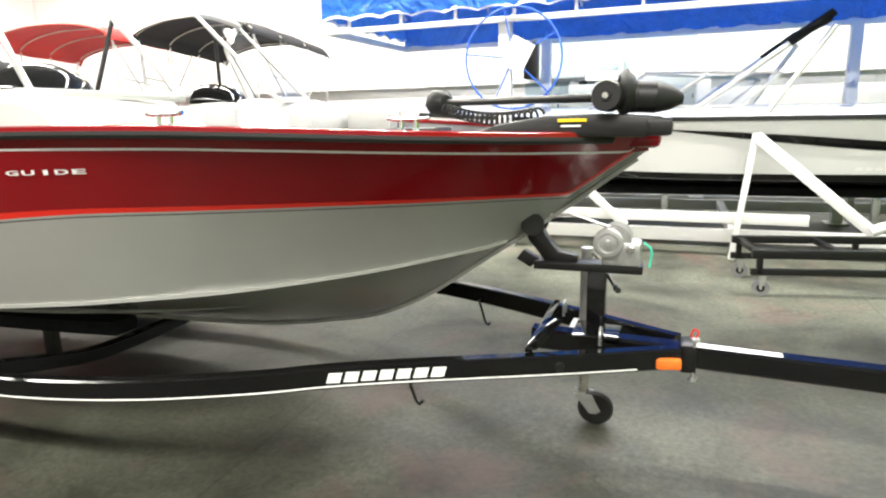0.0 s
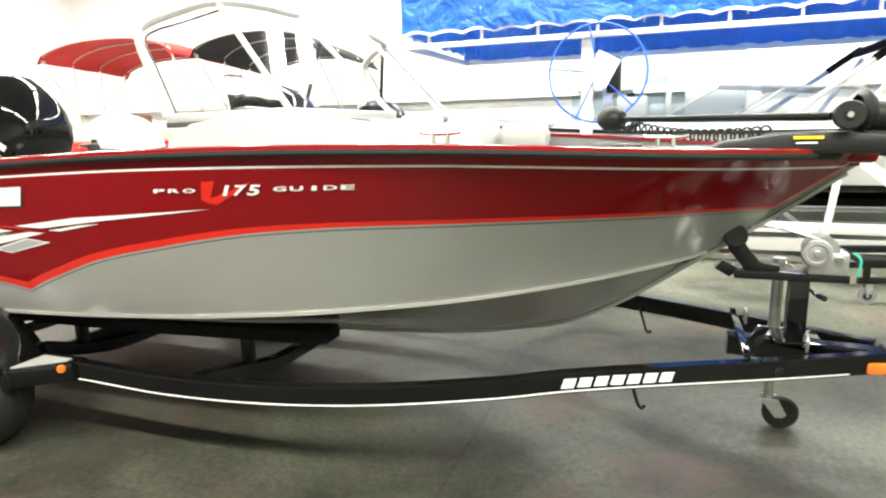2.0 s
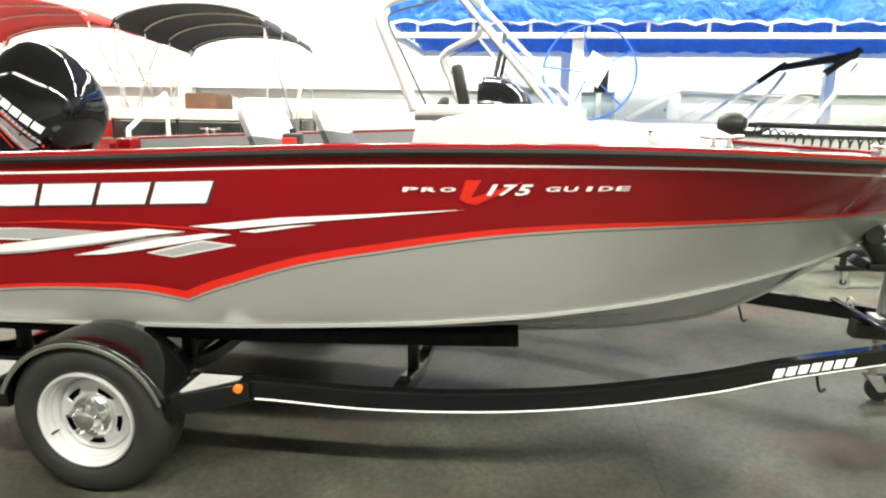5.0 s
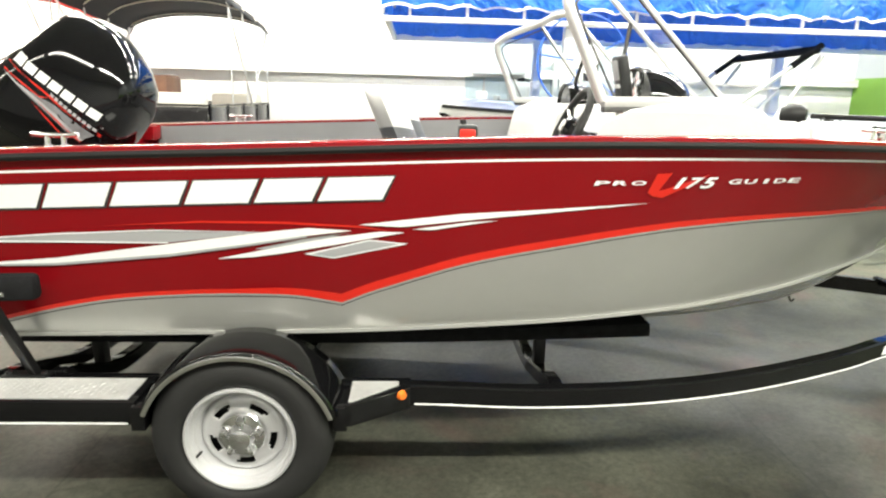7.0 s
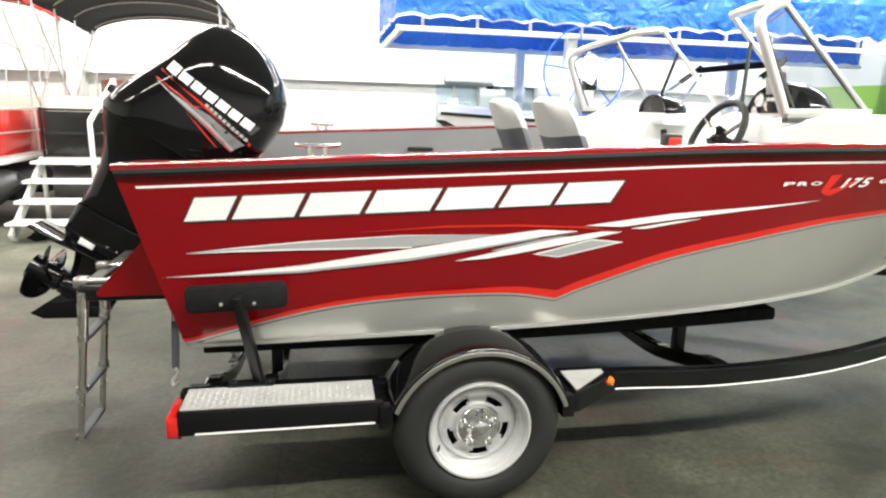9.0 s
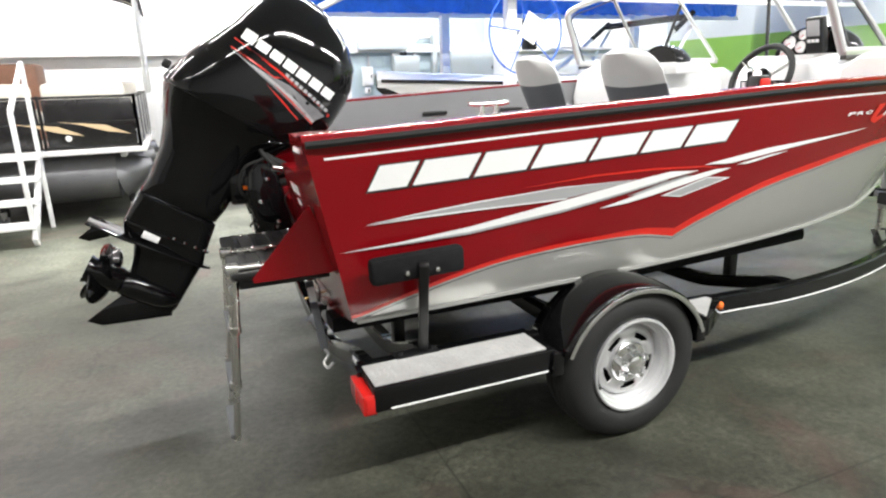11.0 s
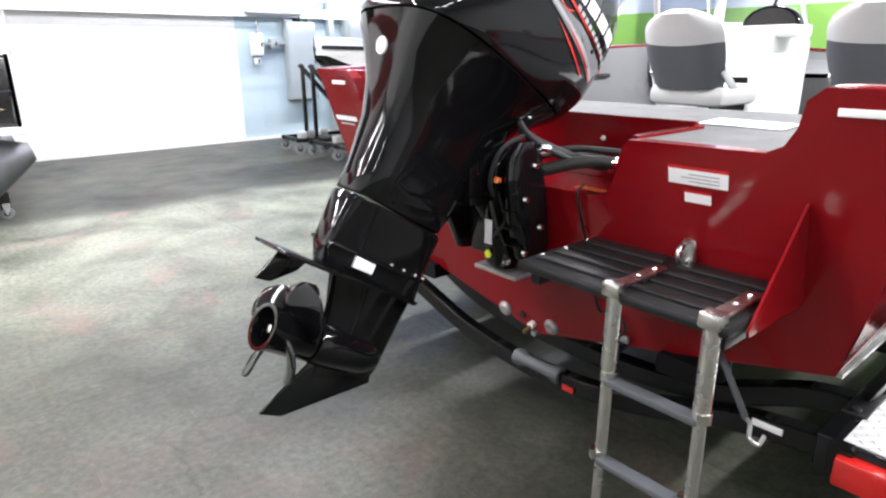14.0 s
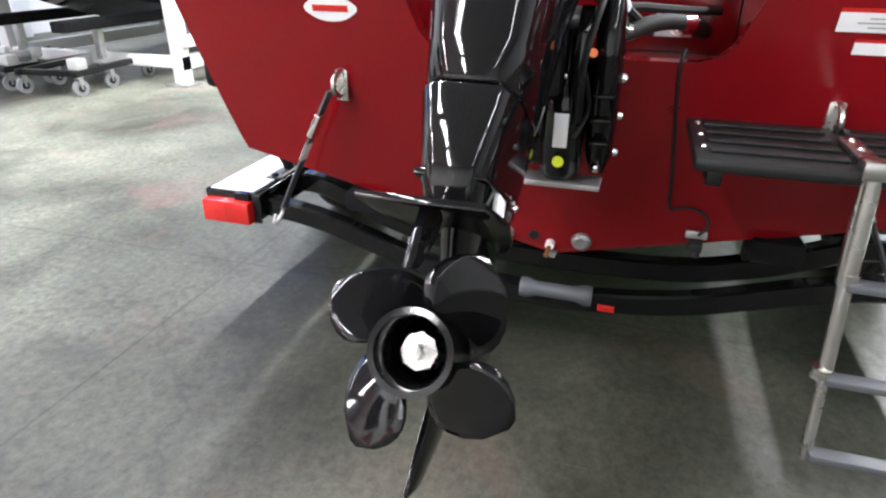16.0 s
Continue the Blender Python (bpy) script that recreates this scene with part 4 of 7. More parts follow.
def windshield(s):
    base = [(2.32, 1.02, 1.515), (2.81, 0.915, 1.525), (2.98, 0.35, 1.51)]
    top = [(2.17, 0.985, 1.87), (2.42, 0.80, 1.975), (2.50, 0.33, 1.985)]
    b = [Vector((x, s * y, z)) for x, y, z in base]
    t = [Vector((x, s * y, z)) for x, y, z in top]
    for i in range(2):
        g = raw("windshield_pane", [b[i], b[i + 1], t[i + 1], t[i]], [(0, 1, 2, 3)], GLASS, boat, "clear curved windshield pane")
        g.visible_shadow = False
    # rounded frame
    tube("windshield_frame", [b[0], b[0].lerp(t[0], 0.5), b[0].lerp(t[0], 0.88), t[0].lerp(t[1], 0.12), t[0].lerp(t[1], 0.5) + Vector((0, 0, 0.01)), t[1], t[1].lerp(t[2], 0.5) + Vector((0, 0, 0.012)), t[2]], 0.02, ALU, boat, "satin aluminium windshield frame", seg=12)
    ins = Vector((0.022, -s * 0.012, -0.03))
    tube("pane_gasket", [b[0] + Vector((0.04, 0, 0.02)), b[0].lerp(t[0], 0.5) + Vector((0.035, 0, 0)), b[0].lerp(t[0], 0.86) + Vector((0.03, 0, -0.01)), t[0].lerp(t[1], 0.14) + ins, t[0].lerp(t[1], 0.5) + ins, t[1] + ins], 0.0045, GASKET, boat, "thin dark pane gasket", seg=6)
    beam("windshield_post", b[1], t[1], 0.022, 0.016, ALU, boat, "slanted aluminium post")
    inner = Vector((-0.012, -s * 0.012, 0))
    beam("post_gasket", b[1] + inner, t[1] + inner, 0.007, 0.006, GASKET, boat, "dark post gasket")
    beam("windshield_post", b[2], t[2], 0.024, 0.018, ALU, boat, "slanted aluminium post")
    beam("windshield_sill", b[0], b[1], 0.035, 0.035, ALU, boat, "aluminium sill")
    dn = Vector((0, s * 0.006, -0.026))
    beam("sill_gasket", b[0] + dn, b[1] + dn, 0.028, 0.02, GASKET, boat, "dark sill gasket")
    beam("windshield_sill", b[1], b[2], 0.035, 0.035, ALU, boat, "aluminium sill")
    rod("support_strut", t[2].lerp(b[2], 0.25), (2.55, s * 0.42, 1.52), 0.01, PLASTIC, boat, "thin black support strut", seg=8)


def dash(s):
    """Domed black pod on the console, with the gauges set into its flat face on the helm side."""
    cy, ry, rz, z0, dx = (-0.7, 0.22, 0.145, 1.51, 0.33) if s < 0 else (0.38, 0.17, 0.115, 1.5, 0.3)
    v, f, n = [], [], 25
    rows = [(2.215, 0.0), (2.215, 0.88), (2.205, 0.92), (2.203, 0.97), (2.215, 1.0), (2.27, 0.99), (2.33, 0.88), (2.38, 0.65), (2.41, 0.35), (2.42, 0.02)]
    for x, k in rows:
        for i in range(n):
            a = math.pi * i / (n - 1)
            v.append((x + dx, cy + ry * k * math.cos(a), z0 + rz * k * math.sin(a)))
    for r in range(len(rows) - 1):
        for i in range(n - 1):
            f.append((r * n + i, r * n + i + 1, (r + 1) * n + i + 1, (r + 1) * n + i))
    raw("dash_pod", v, f, BLACKGLOSS, boat, "glossy black domed dash pod", None, True, 35)
    box("pod_base", (2.2 + dx, cy - ry, z0 - 0.07), (2.42 + dx, cy + ry, z0 + 0.004), GELCOAT, boat, "light grey pod base", 0.012)
    if s < 0:
        for dy, dz, r in ((0.13, 0.045, 0.036), (0.055, 0.082, 0.027), (0.065, 0.022, 0.031), (0.16, -0.002, 0.022), (-0.012, 0.025, 0.027), (-0.03, 0.078, 0.026)):
            g = disc_turn("gauge", [(0, 0.002), (r * 0.8, 0.002)], (2.212 + dx, cy + dy, z0 + 0.02 + dz), (-1, 0, 0.1), WHITE, boat, "round white gauge face", 24)
            disc_turn("bezel", [(r * 0.78, 0.002), (r * 0.82, 0.008), (r * 0.95, 0.008), (r, 0.0)], (2.212 + dx, cy + dy, z0 + 0.02 + dz), (-1, 0, 0.1), CHROME, g, "chrome bezel", 24)
            rod("needle", (2.208 + dx, cy + dy, z0 + 0.02 + dz), (2.208 + dx, cy + dy + 0.6 * r, z0 + 0.02 + dz - 0.3 * r), 0.0018, REDLENS, g, "", seg=6)
        tilt = pose(2.16 + dx, cy - 0.07, z0 + 0.01, 0, -12, 0)
        d = box("display_unit", (-0.03, -0.05, 0.0), (0.012, 0.045, 0.175), PLASTIC, boat, "black handheld display unit", 0.012, tilt)
        box("screen", (-0.033, -0.034, 0.085), (-0.0295, 0.032, 0.16), GREYVINYL, d, "grey screen", 0.001, tilt)
        for k in range(3):
            box("key", (-0.034, -0.03 + 0.022 * k, 0.055), (-0.0295, -0.014 + 0.022 * k, 0.07), WHITE, d, "", 0.001, tilt)
        box("switch_panel", (2.402, -0.69, 1.335), (2.43, -0.39, 1.39), BLACKGLOSS, boat, "black switch panel", 0.004)
        for k in range(6):
            box("rocker_switch", (2.394, -0.675 + 0.048 * k, 1.345), (2.404, -0.65 + 0.048 * k, 1.38), GALV, boat, "small rocker switch", 0.003)
        # steering wheel
        c, ax = Vector((2.31, -0.6, 1.405)), Vector((-0.9, 0, 0.42)).normalized()
        q = ax.to_track_quat("Z", "Y").to_matrix()
        rim = [c + q @ Vector((0.17 * math.cos(a), 0.17 * math.sin(a), 0)) for a in np.linspace(0, 2 * math.pi, 33)[:-1]]
        tube("wheel_rim", rim, 0.016, RUBBER, boat, "black steering wheel rim", closed=True, straight=True)
        for a in (0.5, 2.6, 4.7):
            beam("wheel_spoke", c - ax * 0.02, c + q @ Vector((0.165 * math.cos(a), 0.165 * math.sin(a), 0)), 0.03, 0.012, STEEL, boat, "steel wheel spoke")
        disc_turn("wheel_hub", [(0, 0.03), (0.03, 0.028), (0.05, 0.01), (0.05, -0.02)], c, ax, BLACKGLOSS, boat, "", 20)
        disc_turn("hub_badge", [(0, 0.036), (0.024, 0.035), (0.027, 0.028)], c, ax, STEEL, boat, "round silver hub badge", 20)
        rod("steering_column", c - ax * 0.02, c - ax * 0.2, 0.022, PLASTIC, boat)
        box("throttle", (1.82, -1.02, 1.2), (1.89, -0.96, 1.425), PLASTIC, boat, "black throttle box", 0.012)
        rod("throttle_lever", (1.855, -0.955, 1.3), (1.84, -0.95, 1.44), 0.012, PLASTIC, boat)
        box("kill_switch", (1.824, -1.03, 1.36), (1.88, -1.018, 1.41), ORANGE, boat, "red switch", 0.006)


for s in (-1, 1):
    console(s)
    windshield(s)
    dash(s)


def cushion(name, lo, hi, mat, label, parent, bevel=0.05):
    bm = bmesh.new()
    add_box(bm, lo, hi, None, bevel)
    return part(name, bm, mat, parent, label, True)


# bow backrests in front of the consoles, and bow seat pads
for s in (-1, 1):
    cushion("bow_backrest", (3.0, min(s * 0.36, s * 0.92), 1.24), (3.18, max(s * 0.36, s * 0.92), 1.46), VINYLSEAT, "padded grey bow backrest", boat, 0.06)
    cushion("bow_side_pad", (3.2, min(s * 0.66, s * 0.84), 1.3), (3.5, max(s * 0.62, s * 0.8), 1.46), VINYLSEAT, "padded grey bow bolster", boat, 0.06)


def cleat(x, s, name="mooring_cleat"):
    t = thing(name, "stainless pull-up mooring cleat on the red gunwale", "cleat", (x, s * (sheer_y(x) - 0.05), sheer_z(x) + 0.008), "mooring cleats")
    for dx in (-0.026, 0.026):
        rod("stem", (dx, 0, -0.004), (dx, 0, 0.034), 0.008, CHROME, t, seg=10)
        disc_turn("foot", [(0, 0.005), (0.011, 0.005), (0.014, 0.0)], (dx, 0, 0), (0, 0, 1), CHROME, t, "", 14)
    tube("horn", [(-0.075, 0, 0.04), (-0.045, 0, 0.036), (0, 0, 0.035), (0.045, 0, 0.036), (0.075, 0, 0.04)], 0.008, CHROME, t)


for x, s in ((0.48, -1), (0.48, 1), (3.41, -1), (3.41, 1), (4.15, -1)):
    cleat(x, s)


def boat_seat(x, y, turn, label):
    t = thing("pedestal_chair", label, "chair", (x, y, 0.8), "pedestal chairs")
    rod("pedestal", (0, 0, 0), (0, 0, 0.27), 0.035, GALV, t, "grey metal pedestal")
    disc_turn("pedestal_base", [(0, 0.02), (0.1, 0.018), (0.13, 0.0)], (0, 0, 0), (0, 0, 1), PLASTIC, t, "", 24)
    cushion("seat_cushion", (-0.22, -0.22, 0.27), (0.22, 0.22, 0.38), VINYLSEAT, "light grey seat cushion", t, 0.04)
    # backrest shell: rounded, leaning aft; dark below, light above
    for nm, z0, z1, mat, lab in (("backrest_lower", 0.36, 0.60, SEATDARK, "charcoal lower backrest"), ("backrest_upper", 0.60, 0.76, VINYLSEAT, "light grey upper backrest")):
        v, f = [], []
        nz, ny = 8, 15
        for k in range(nz):
            z = z0 + (z1 - z0) * k / (nz - 1)
            w = 0.225 if z < 0.62 else 0.225 * math.sqrt(max(0.02, 1 - ((z - 0.62) / 0.143) ** 2.6))
            w *= 0.88 + 0.12 * min(1.0, (z - 0.36) / 0.18)
            for d in (0, 1):
                for j in range(ny):
                    q = -1 + 2 * j / (ny - 1)
                    wave = 0.02 * (1 - q * q) if (k == 0 and nm == "backrest_upper") or (k == nz - 1 and nm == "backrest_lower") else 0
                    zz = z - wave
                    lean = -0.17 - 0.42 * (zz - 0.36)
                    th = 0.072 * (1 - abs(q) ** 4) * (0.6 if k in (0, nz - 1) and nm == "backrest_upper" and k else 1)
                    v.append((lean + (th if d else -th), q * w, zz))
        m = 2 * ny
        for k in range(nz - 1):
            for j in range(m):
                jj = (j + 1) % m if j != ny - 1 else None
                if j == ny - 1:
                    f.append((k * m + ny - 1, k * m + m - 1, (k + 1) * m + m - 1, (k + 1) * m + ny - 1))
                elif j == m - 1:
                    f.append((k * m + ny, k * m, (k + 1) * m, (k + 1) * m + ny))
                else:
                    f.append((k * m + j, k * m + j + 1, (k + 1) * m + j + 1, (k + 1) * m + j))
        f.append(tuple(list(range(ny)) + list(range(m - 1, ny - 1, -1))))
        o = (nz - 1) * m
        f.append(tuple([o + i for i in range(ny)] + [o + i for i in range(m - 1, ny - 1, -1)]))
        raw(nm, v, f, mat, t, lab, None, True, 60)
    for q in (-0.205, 0.205):
        beam("hinge_arm", (0.0, q, 0.31), (-0.215, q, 0.46), 0.012, 0.05, GALV, t, "grey hinge arm")
    t.rotation_euler = (0, 0, radians(turn))


boat_seat(1.85, -0.5, 0, "grey pedestal boat seat with a charcoal back, at the helm")
boat_seat(1.88, 0.42, 0, "grey pedestal boat seat with a charcoal back")

# ---- outboard motor ----
outboard = thing("outboard_motor", "glossy black outboard motor with red stripes, tilted on the transom", "outboard motor", (-0.565, 0.09, 0.61))
outboard.rotation_euler = (0, radians(32), 0)


def loft(name, rows, mat, parent, label="", power=2.6, seg=40, sharp=45, closed=True):
    """Rounded sections stacked along local z: rows of (z, x_front, x_aft, half width); x runs forward."""
    v, f = [], []
    for z, xf, xa, w in rows:
        c, a = (xf + xa) / 2, abs(xf - xa) / 2
        for i in range(seg):
            t = 2 * math.pi * i / seg
            cs, sn = math.cos(t), math.sin(t)
            v.append((c + a * math.copysign(abs(cs) ** (2 / power), cs), w * math.copysign(abs(sn) ** (2 / power), sn), z))
    for k in range(len(rows) - 1):
        for i in range(seg):
            j = (i + 1) % seg
            f.append((k * seg + i, k * seg + j, (k + 1) * seg + j, (k + 1) * seg + i))
    f.append(tuple(range(seg))[::-1])
    f.append(tuple((len(rows) - 1) * seg + i for i in range(seg)))
    return raw(name, v, f, mat, parent, label, None, True, sharp)


def motor():
    o = outboard
    # local axes: z up the leg, x forward; aft distances are negative x
    low = [(0.045, 0.075, -0.30, 0.048), (0.10, 0.06, -0.325, 0.06), (0.25, 0.04, -0.325, 0.086), (0.258, 0.034, -0.319, 0.08)]
    loft("lower_housing", low, BLACKGLOSS, o, "black lower housing with flat sides", 4.6, 44)
    leg = [(0.262, 0.03, -0.318, 0.082), (0.268, 0.036, -0.322, 0.088), (0.34, 0.05, -0.315, 0.10), (0.48, 0.06, -0.33, 0.115), (0.58, 0.085, -0.36, 0.135), (0.66, 0.13, -0.395, 0.175), (0.71, 0.18, -0.42, 0.21), (0.748, 0.22, -0.435, 0.235)]
    loft("midsection", leg, BLACKGLOSS, o, "black midsection housing", 3.5)
    cowl = [(0.754, 0.225, -0.44, 0.243), (0.77, 0.24, -0.445, 0.25), (0.85, 0.285, -0.42, 0.262), (0.954, 0.305, -0.38, 0.265), (1.05, 0.312, -0.335, 0.26), (1.12, 0.308, -0.30, 0.252), (1.213, 0.28, -0.268, 0.225), (1.29, 0.215, -0.242, 0.185), (1.345, 0.135, -0.215, 0.14), (1.38, 0.06, -0.16, 0.09), (1.395, 0.0, -0.1, 0.04)]
    c = loft("cowl", cowl, BLACKGLOSS, o, "glossy black top cowl", 3.2, 64)
    loft("cowl_seam", [(0.748, 0.215, -0.43, 0.232), (0.754, 0.215, -0.43, 0.232)], PLASTIC, o)

    def cowl_y(x, z):
        zs = [r[0] for r in cowl]
        xf, xa, w = (np.interp(z, zs, [r[i] for r in cowl]) for i in (1, 2, 3))
        q = min(0.999, abs((x - (xf + xa) / 2) / ((xf - xa) / 2)))
        return w * (1 - q ** 3.2) ** (1 / 3.2)

    def patch(name, pts, mat, label="", lift=0.003):
        for sd in (-1, 1):
            bm = bmesh.new()
            bm.faces.new([bm.verts.new((x, 0, z)) for x, z in pts])
            bm.normal_update()
            bmesh.ops.triangulate(bm, faces=list(bm.faces))
            bmesh.ops.subdivide_edges(bm, edges=list(bm.edges), cuts=3)
            for v in bm.verts:
                v.co.y = sd * (cowl_y(v.co.x, v.co.z) + lift)
            part(name, bm, mat, c, label)

    # lettering blocks in a slanting row, then stripes below them
    for i in range(7):
        x0 = -0.245 + 0.066 * i
        z0 = 1.062 - 0.0065 * i
        hh = 0.05 if i == 0 else 0.042
        patch("name_block", [(x0, z0), (x0 + 0.055, z0 - 0.0055), (x0 + 0.061, z0 - 0.0055 + hh), (x0 + 0.006, z0 + hh)], WHITE, "white lettering block")
    for i in range(10):
        x0, z0 = -0.02 + 0.0245 * i, 1.012 - 0.005 * i
        patch("sub_name_bar", [(x0, z0), (x0 + 0.018, z0 - 0.0037), (x0 + 0.02, z0 + 0.011), (x0 + 0.002, z0 + 0.0147)], GREYVINYL, "grey lettering bar")
    patch("cowl_stripe", [(-0.265, 1.052), (-0.05, 1.02), (0.24, 0.962), (0.24, 0.948), (-0.05, 1.01), (-0.265, 1.046)], ORANGE, "red stripe", 0.0035)
    patch("cowl_stripe", [(-0.262, 1.012), (-0.13, 0.998), (-0.06, 0.985), (-0.02, 1.0), (-0.05, 0.98), (-0.13, 0.99), (-0.262, 1.006)], ORANGE, "red stripe", 0.0036)
    patch("cowl_stripe", [(-0.262, 1.0), (-0.1, 0.982), (0.02, 0.985), (0.22, 0.945), (0.17, 0.885), (0.02, 0.93), (-0.13, 0.965)], COWLGREY, "smoke grey stripe")
    patch("cowl_stripe", [(-0.262, 1.0), (-0.1, 0.978), (0.06, 0.946), (0.19, 0.9), (0.18, 0.89), (0.04, 0.936), (-0.12, 0.968)], GREYVINYL, "pale grey stripe", 0.0034)
    patch("cowl_stripe", [(-0.05, 0.958), (0.06, 0.93), (0.185, 0.888), (0.18, 0.884), (0.05, 0.925)], ORANGE, "red stripe", 0.0037)
    patch("cowl_stripe", [(-0.08, 0.944), (0.02, 0.912), (0.12, 0.872), (0.112, 0.87), (0.01, 0.908)], ORANGE, "red stripe", 0.0035)
    # chin pan and idle relief
    box("cowl_latch", (-0.47, -0.03, 0.80), (-0.435, 0.03, 0.84), PLASTIC, o, "black latch", 0.008)
    disc_turn("round_badge", [(0, 0.003), (0.024, 0.003), (0.026, -0.004)], (-0.396, 0.0, 0.66), (-1, 0, -0.4), WHITE, o, "round white badge", 24)
    # anti-ventilation plates
    prism("cavitation_plate", [(0.115, 0.0), (0.06, 0.05), (-0.12, 0.085), (-0.30, 0.105), (-0.45, 0.095), (-0.455, -0.095), (-0.30, -0.105), (-0.12, -0.085), (0.06, -0.05)], 0.012, BLACKGLOSS, o, "flat plate above the propeller", Matrix(((1, 0, 0, 0), (0, 0, 1, 0), (0, -1, 0, 0.045), (0, 0, 0, 1))), 0.003)
    prism("splash_plate", [(0.075, 0.0), (0.05, 0.055), (-0.15, 0.072), (-0.318, 0.06), (-0.318, -0.06), (-0.15, -0.072), (0.05, -0.055)], 0.012, BLACKGLOSS, o, "", Matrix(((1, 0, 0, 0), (0, 0, 1, 0), (0, -1, 0, 0.115), (0, 0, 0, 1))), 0.003)
    prism("trim_tab", [(-0.33, 0.035), (-0.42, 0.035), (-0.455, -0.055), (-0.41, -0.05), (-0.35, 0.0)], 0.014, BLACKGLOSS, o, "small trim fin", pose(0, -0.007, 0), 0.003)
    box("serial_label", (-0.23, -0.067, 0.07), (-0.155, -0.058, 0.104), WHITE, o, "small white label", 0.002)
    for x in (-0.1, -0.05, 0.0, 0.045):
        disc_turn("flange_bolt", [(0, 0.01), (0.008, 0.008), (0.01, 0)], (x, -0.06 + 0.25 * max(0, x), 0.117), (0, 0, 1), CHROME, o, "bright flange bolt", 8)
    # lower strut, torpedo and skeg
    loft("lower_strut", [(-0.235, 0.045, -0.16, 0.012), (-0.2, 0.058, -0.18, 0.03), (-0.12, 0.062, -0.2, 0.034), (-0.05, 0.066, -0.215, 0.038), (0.04, 0.072, -0.25, 0.047)], BLACKGLOSS, o, "", 2.0, 28)
    tor = [(0.0, -0.055), (0.018, -0.05), (0.036, -0.03), (0.052, 0.0), (0.062, 0.04), (0.066, 0.16), (0.062, 0.205), (0.058, 0.21)]
    disc_turn("gearcase", tor, (0, 0, -0.17), (-1, 0, 0), BLACKGLOSS, o, "black bullet gearcase", 32)
    prism("skeg", [(0.04, -0.2), (0.055, -0.245), (-0.2, -0.40), (-0.27, -0.405), (-0.235, -0.33), (-0.18, -0.22)], 0.012, BLACKGLOSS, o, "thin black skeg", pose(0, -0.006, 0), 0.004)
    # propeller: hub ring, nut and four blades
    hub = disc_turn("propeller_hub", [(0.048, 0.0), (0.062, 0.02), (0.062, 0.15), (0.066, 0.16), (0.066, 0.168), (0.056, 0.168), (0.05, 0.15), (0.05, 0.03)], (-0.205, 0, -0.17), (-1, 0, 0), BLACKGLOSS, o, "black propeller hub", 36)
    disc_turn("prop_nut", [(0, 0.148), (0.012, 0.146), (0.014, 0.12), (0.03, 0.118), (0.034, 0.105), (0.034, 0.02)], (-0.205, 0, -0.17), (-1, 0, 0), STEEL, o, "bright propeller nut", 8)
    for k in range(4):
        v, f = [], []
        nr, nc = 9, 9
        for i in range(nr):
            r = 0.055 + 0.12 * i / (nr - 1)
            q = i / (nr - 1)
            chord = 0.085 + 0.09 * math.sin(math.pi * min(1, q * 0.85 + 0.1))
            chord *= math.sqrt(max(0.03, 1 - q ** 5))
            pitch = math.atan2(0.42 / 6.28, r)
            rake = 0.03 * q
            for j in range(nc):
                s = (-0.5 + j / (nc - 1)) * chord
                ang = s * math.cos(pitch) / r + 0.35 * q
                ax = s * math.sin(pitch) + 0.085 + rake
                a = ang + k * math.pi / 2 + 0.75
                v.append((-0.205 - ax, r * math.sin(a), -0.17 + r * math.cos(a)))
        for i in range(nr - 1):
            for j in range(nc - 1):
                a = i * nc + j
                f.append((a, a + 1, a + nc + 1, a + nc))
        b = raw("propeller_blade", v, f, BLACKGLOSS, hub, "curved black blade", None, True, 80)
        sol = b.modifiers.new("thick", "SOLIDIFY")
        sol.thickness, sol.offset = 0.006, 0


motor()


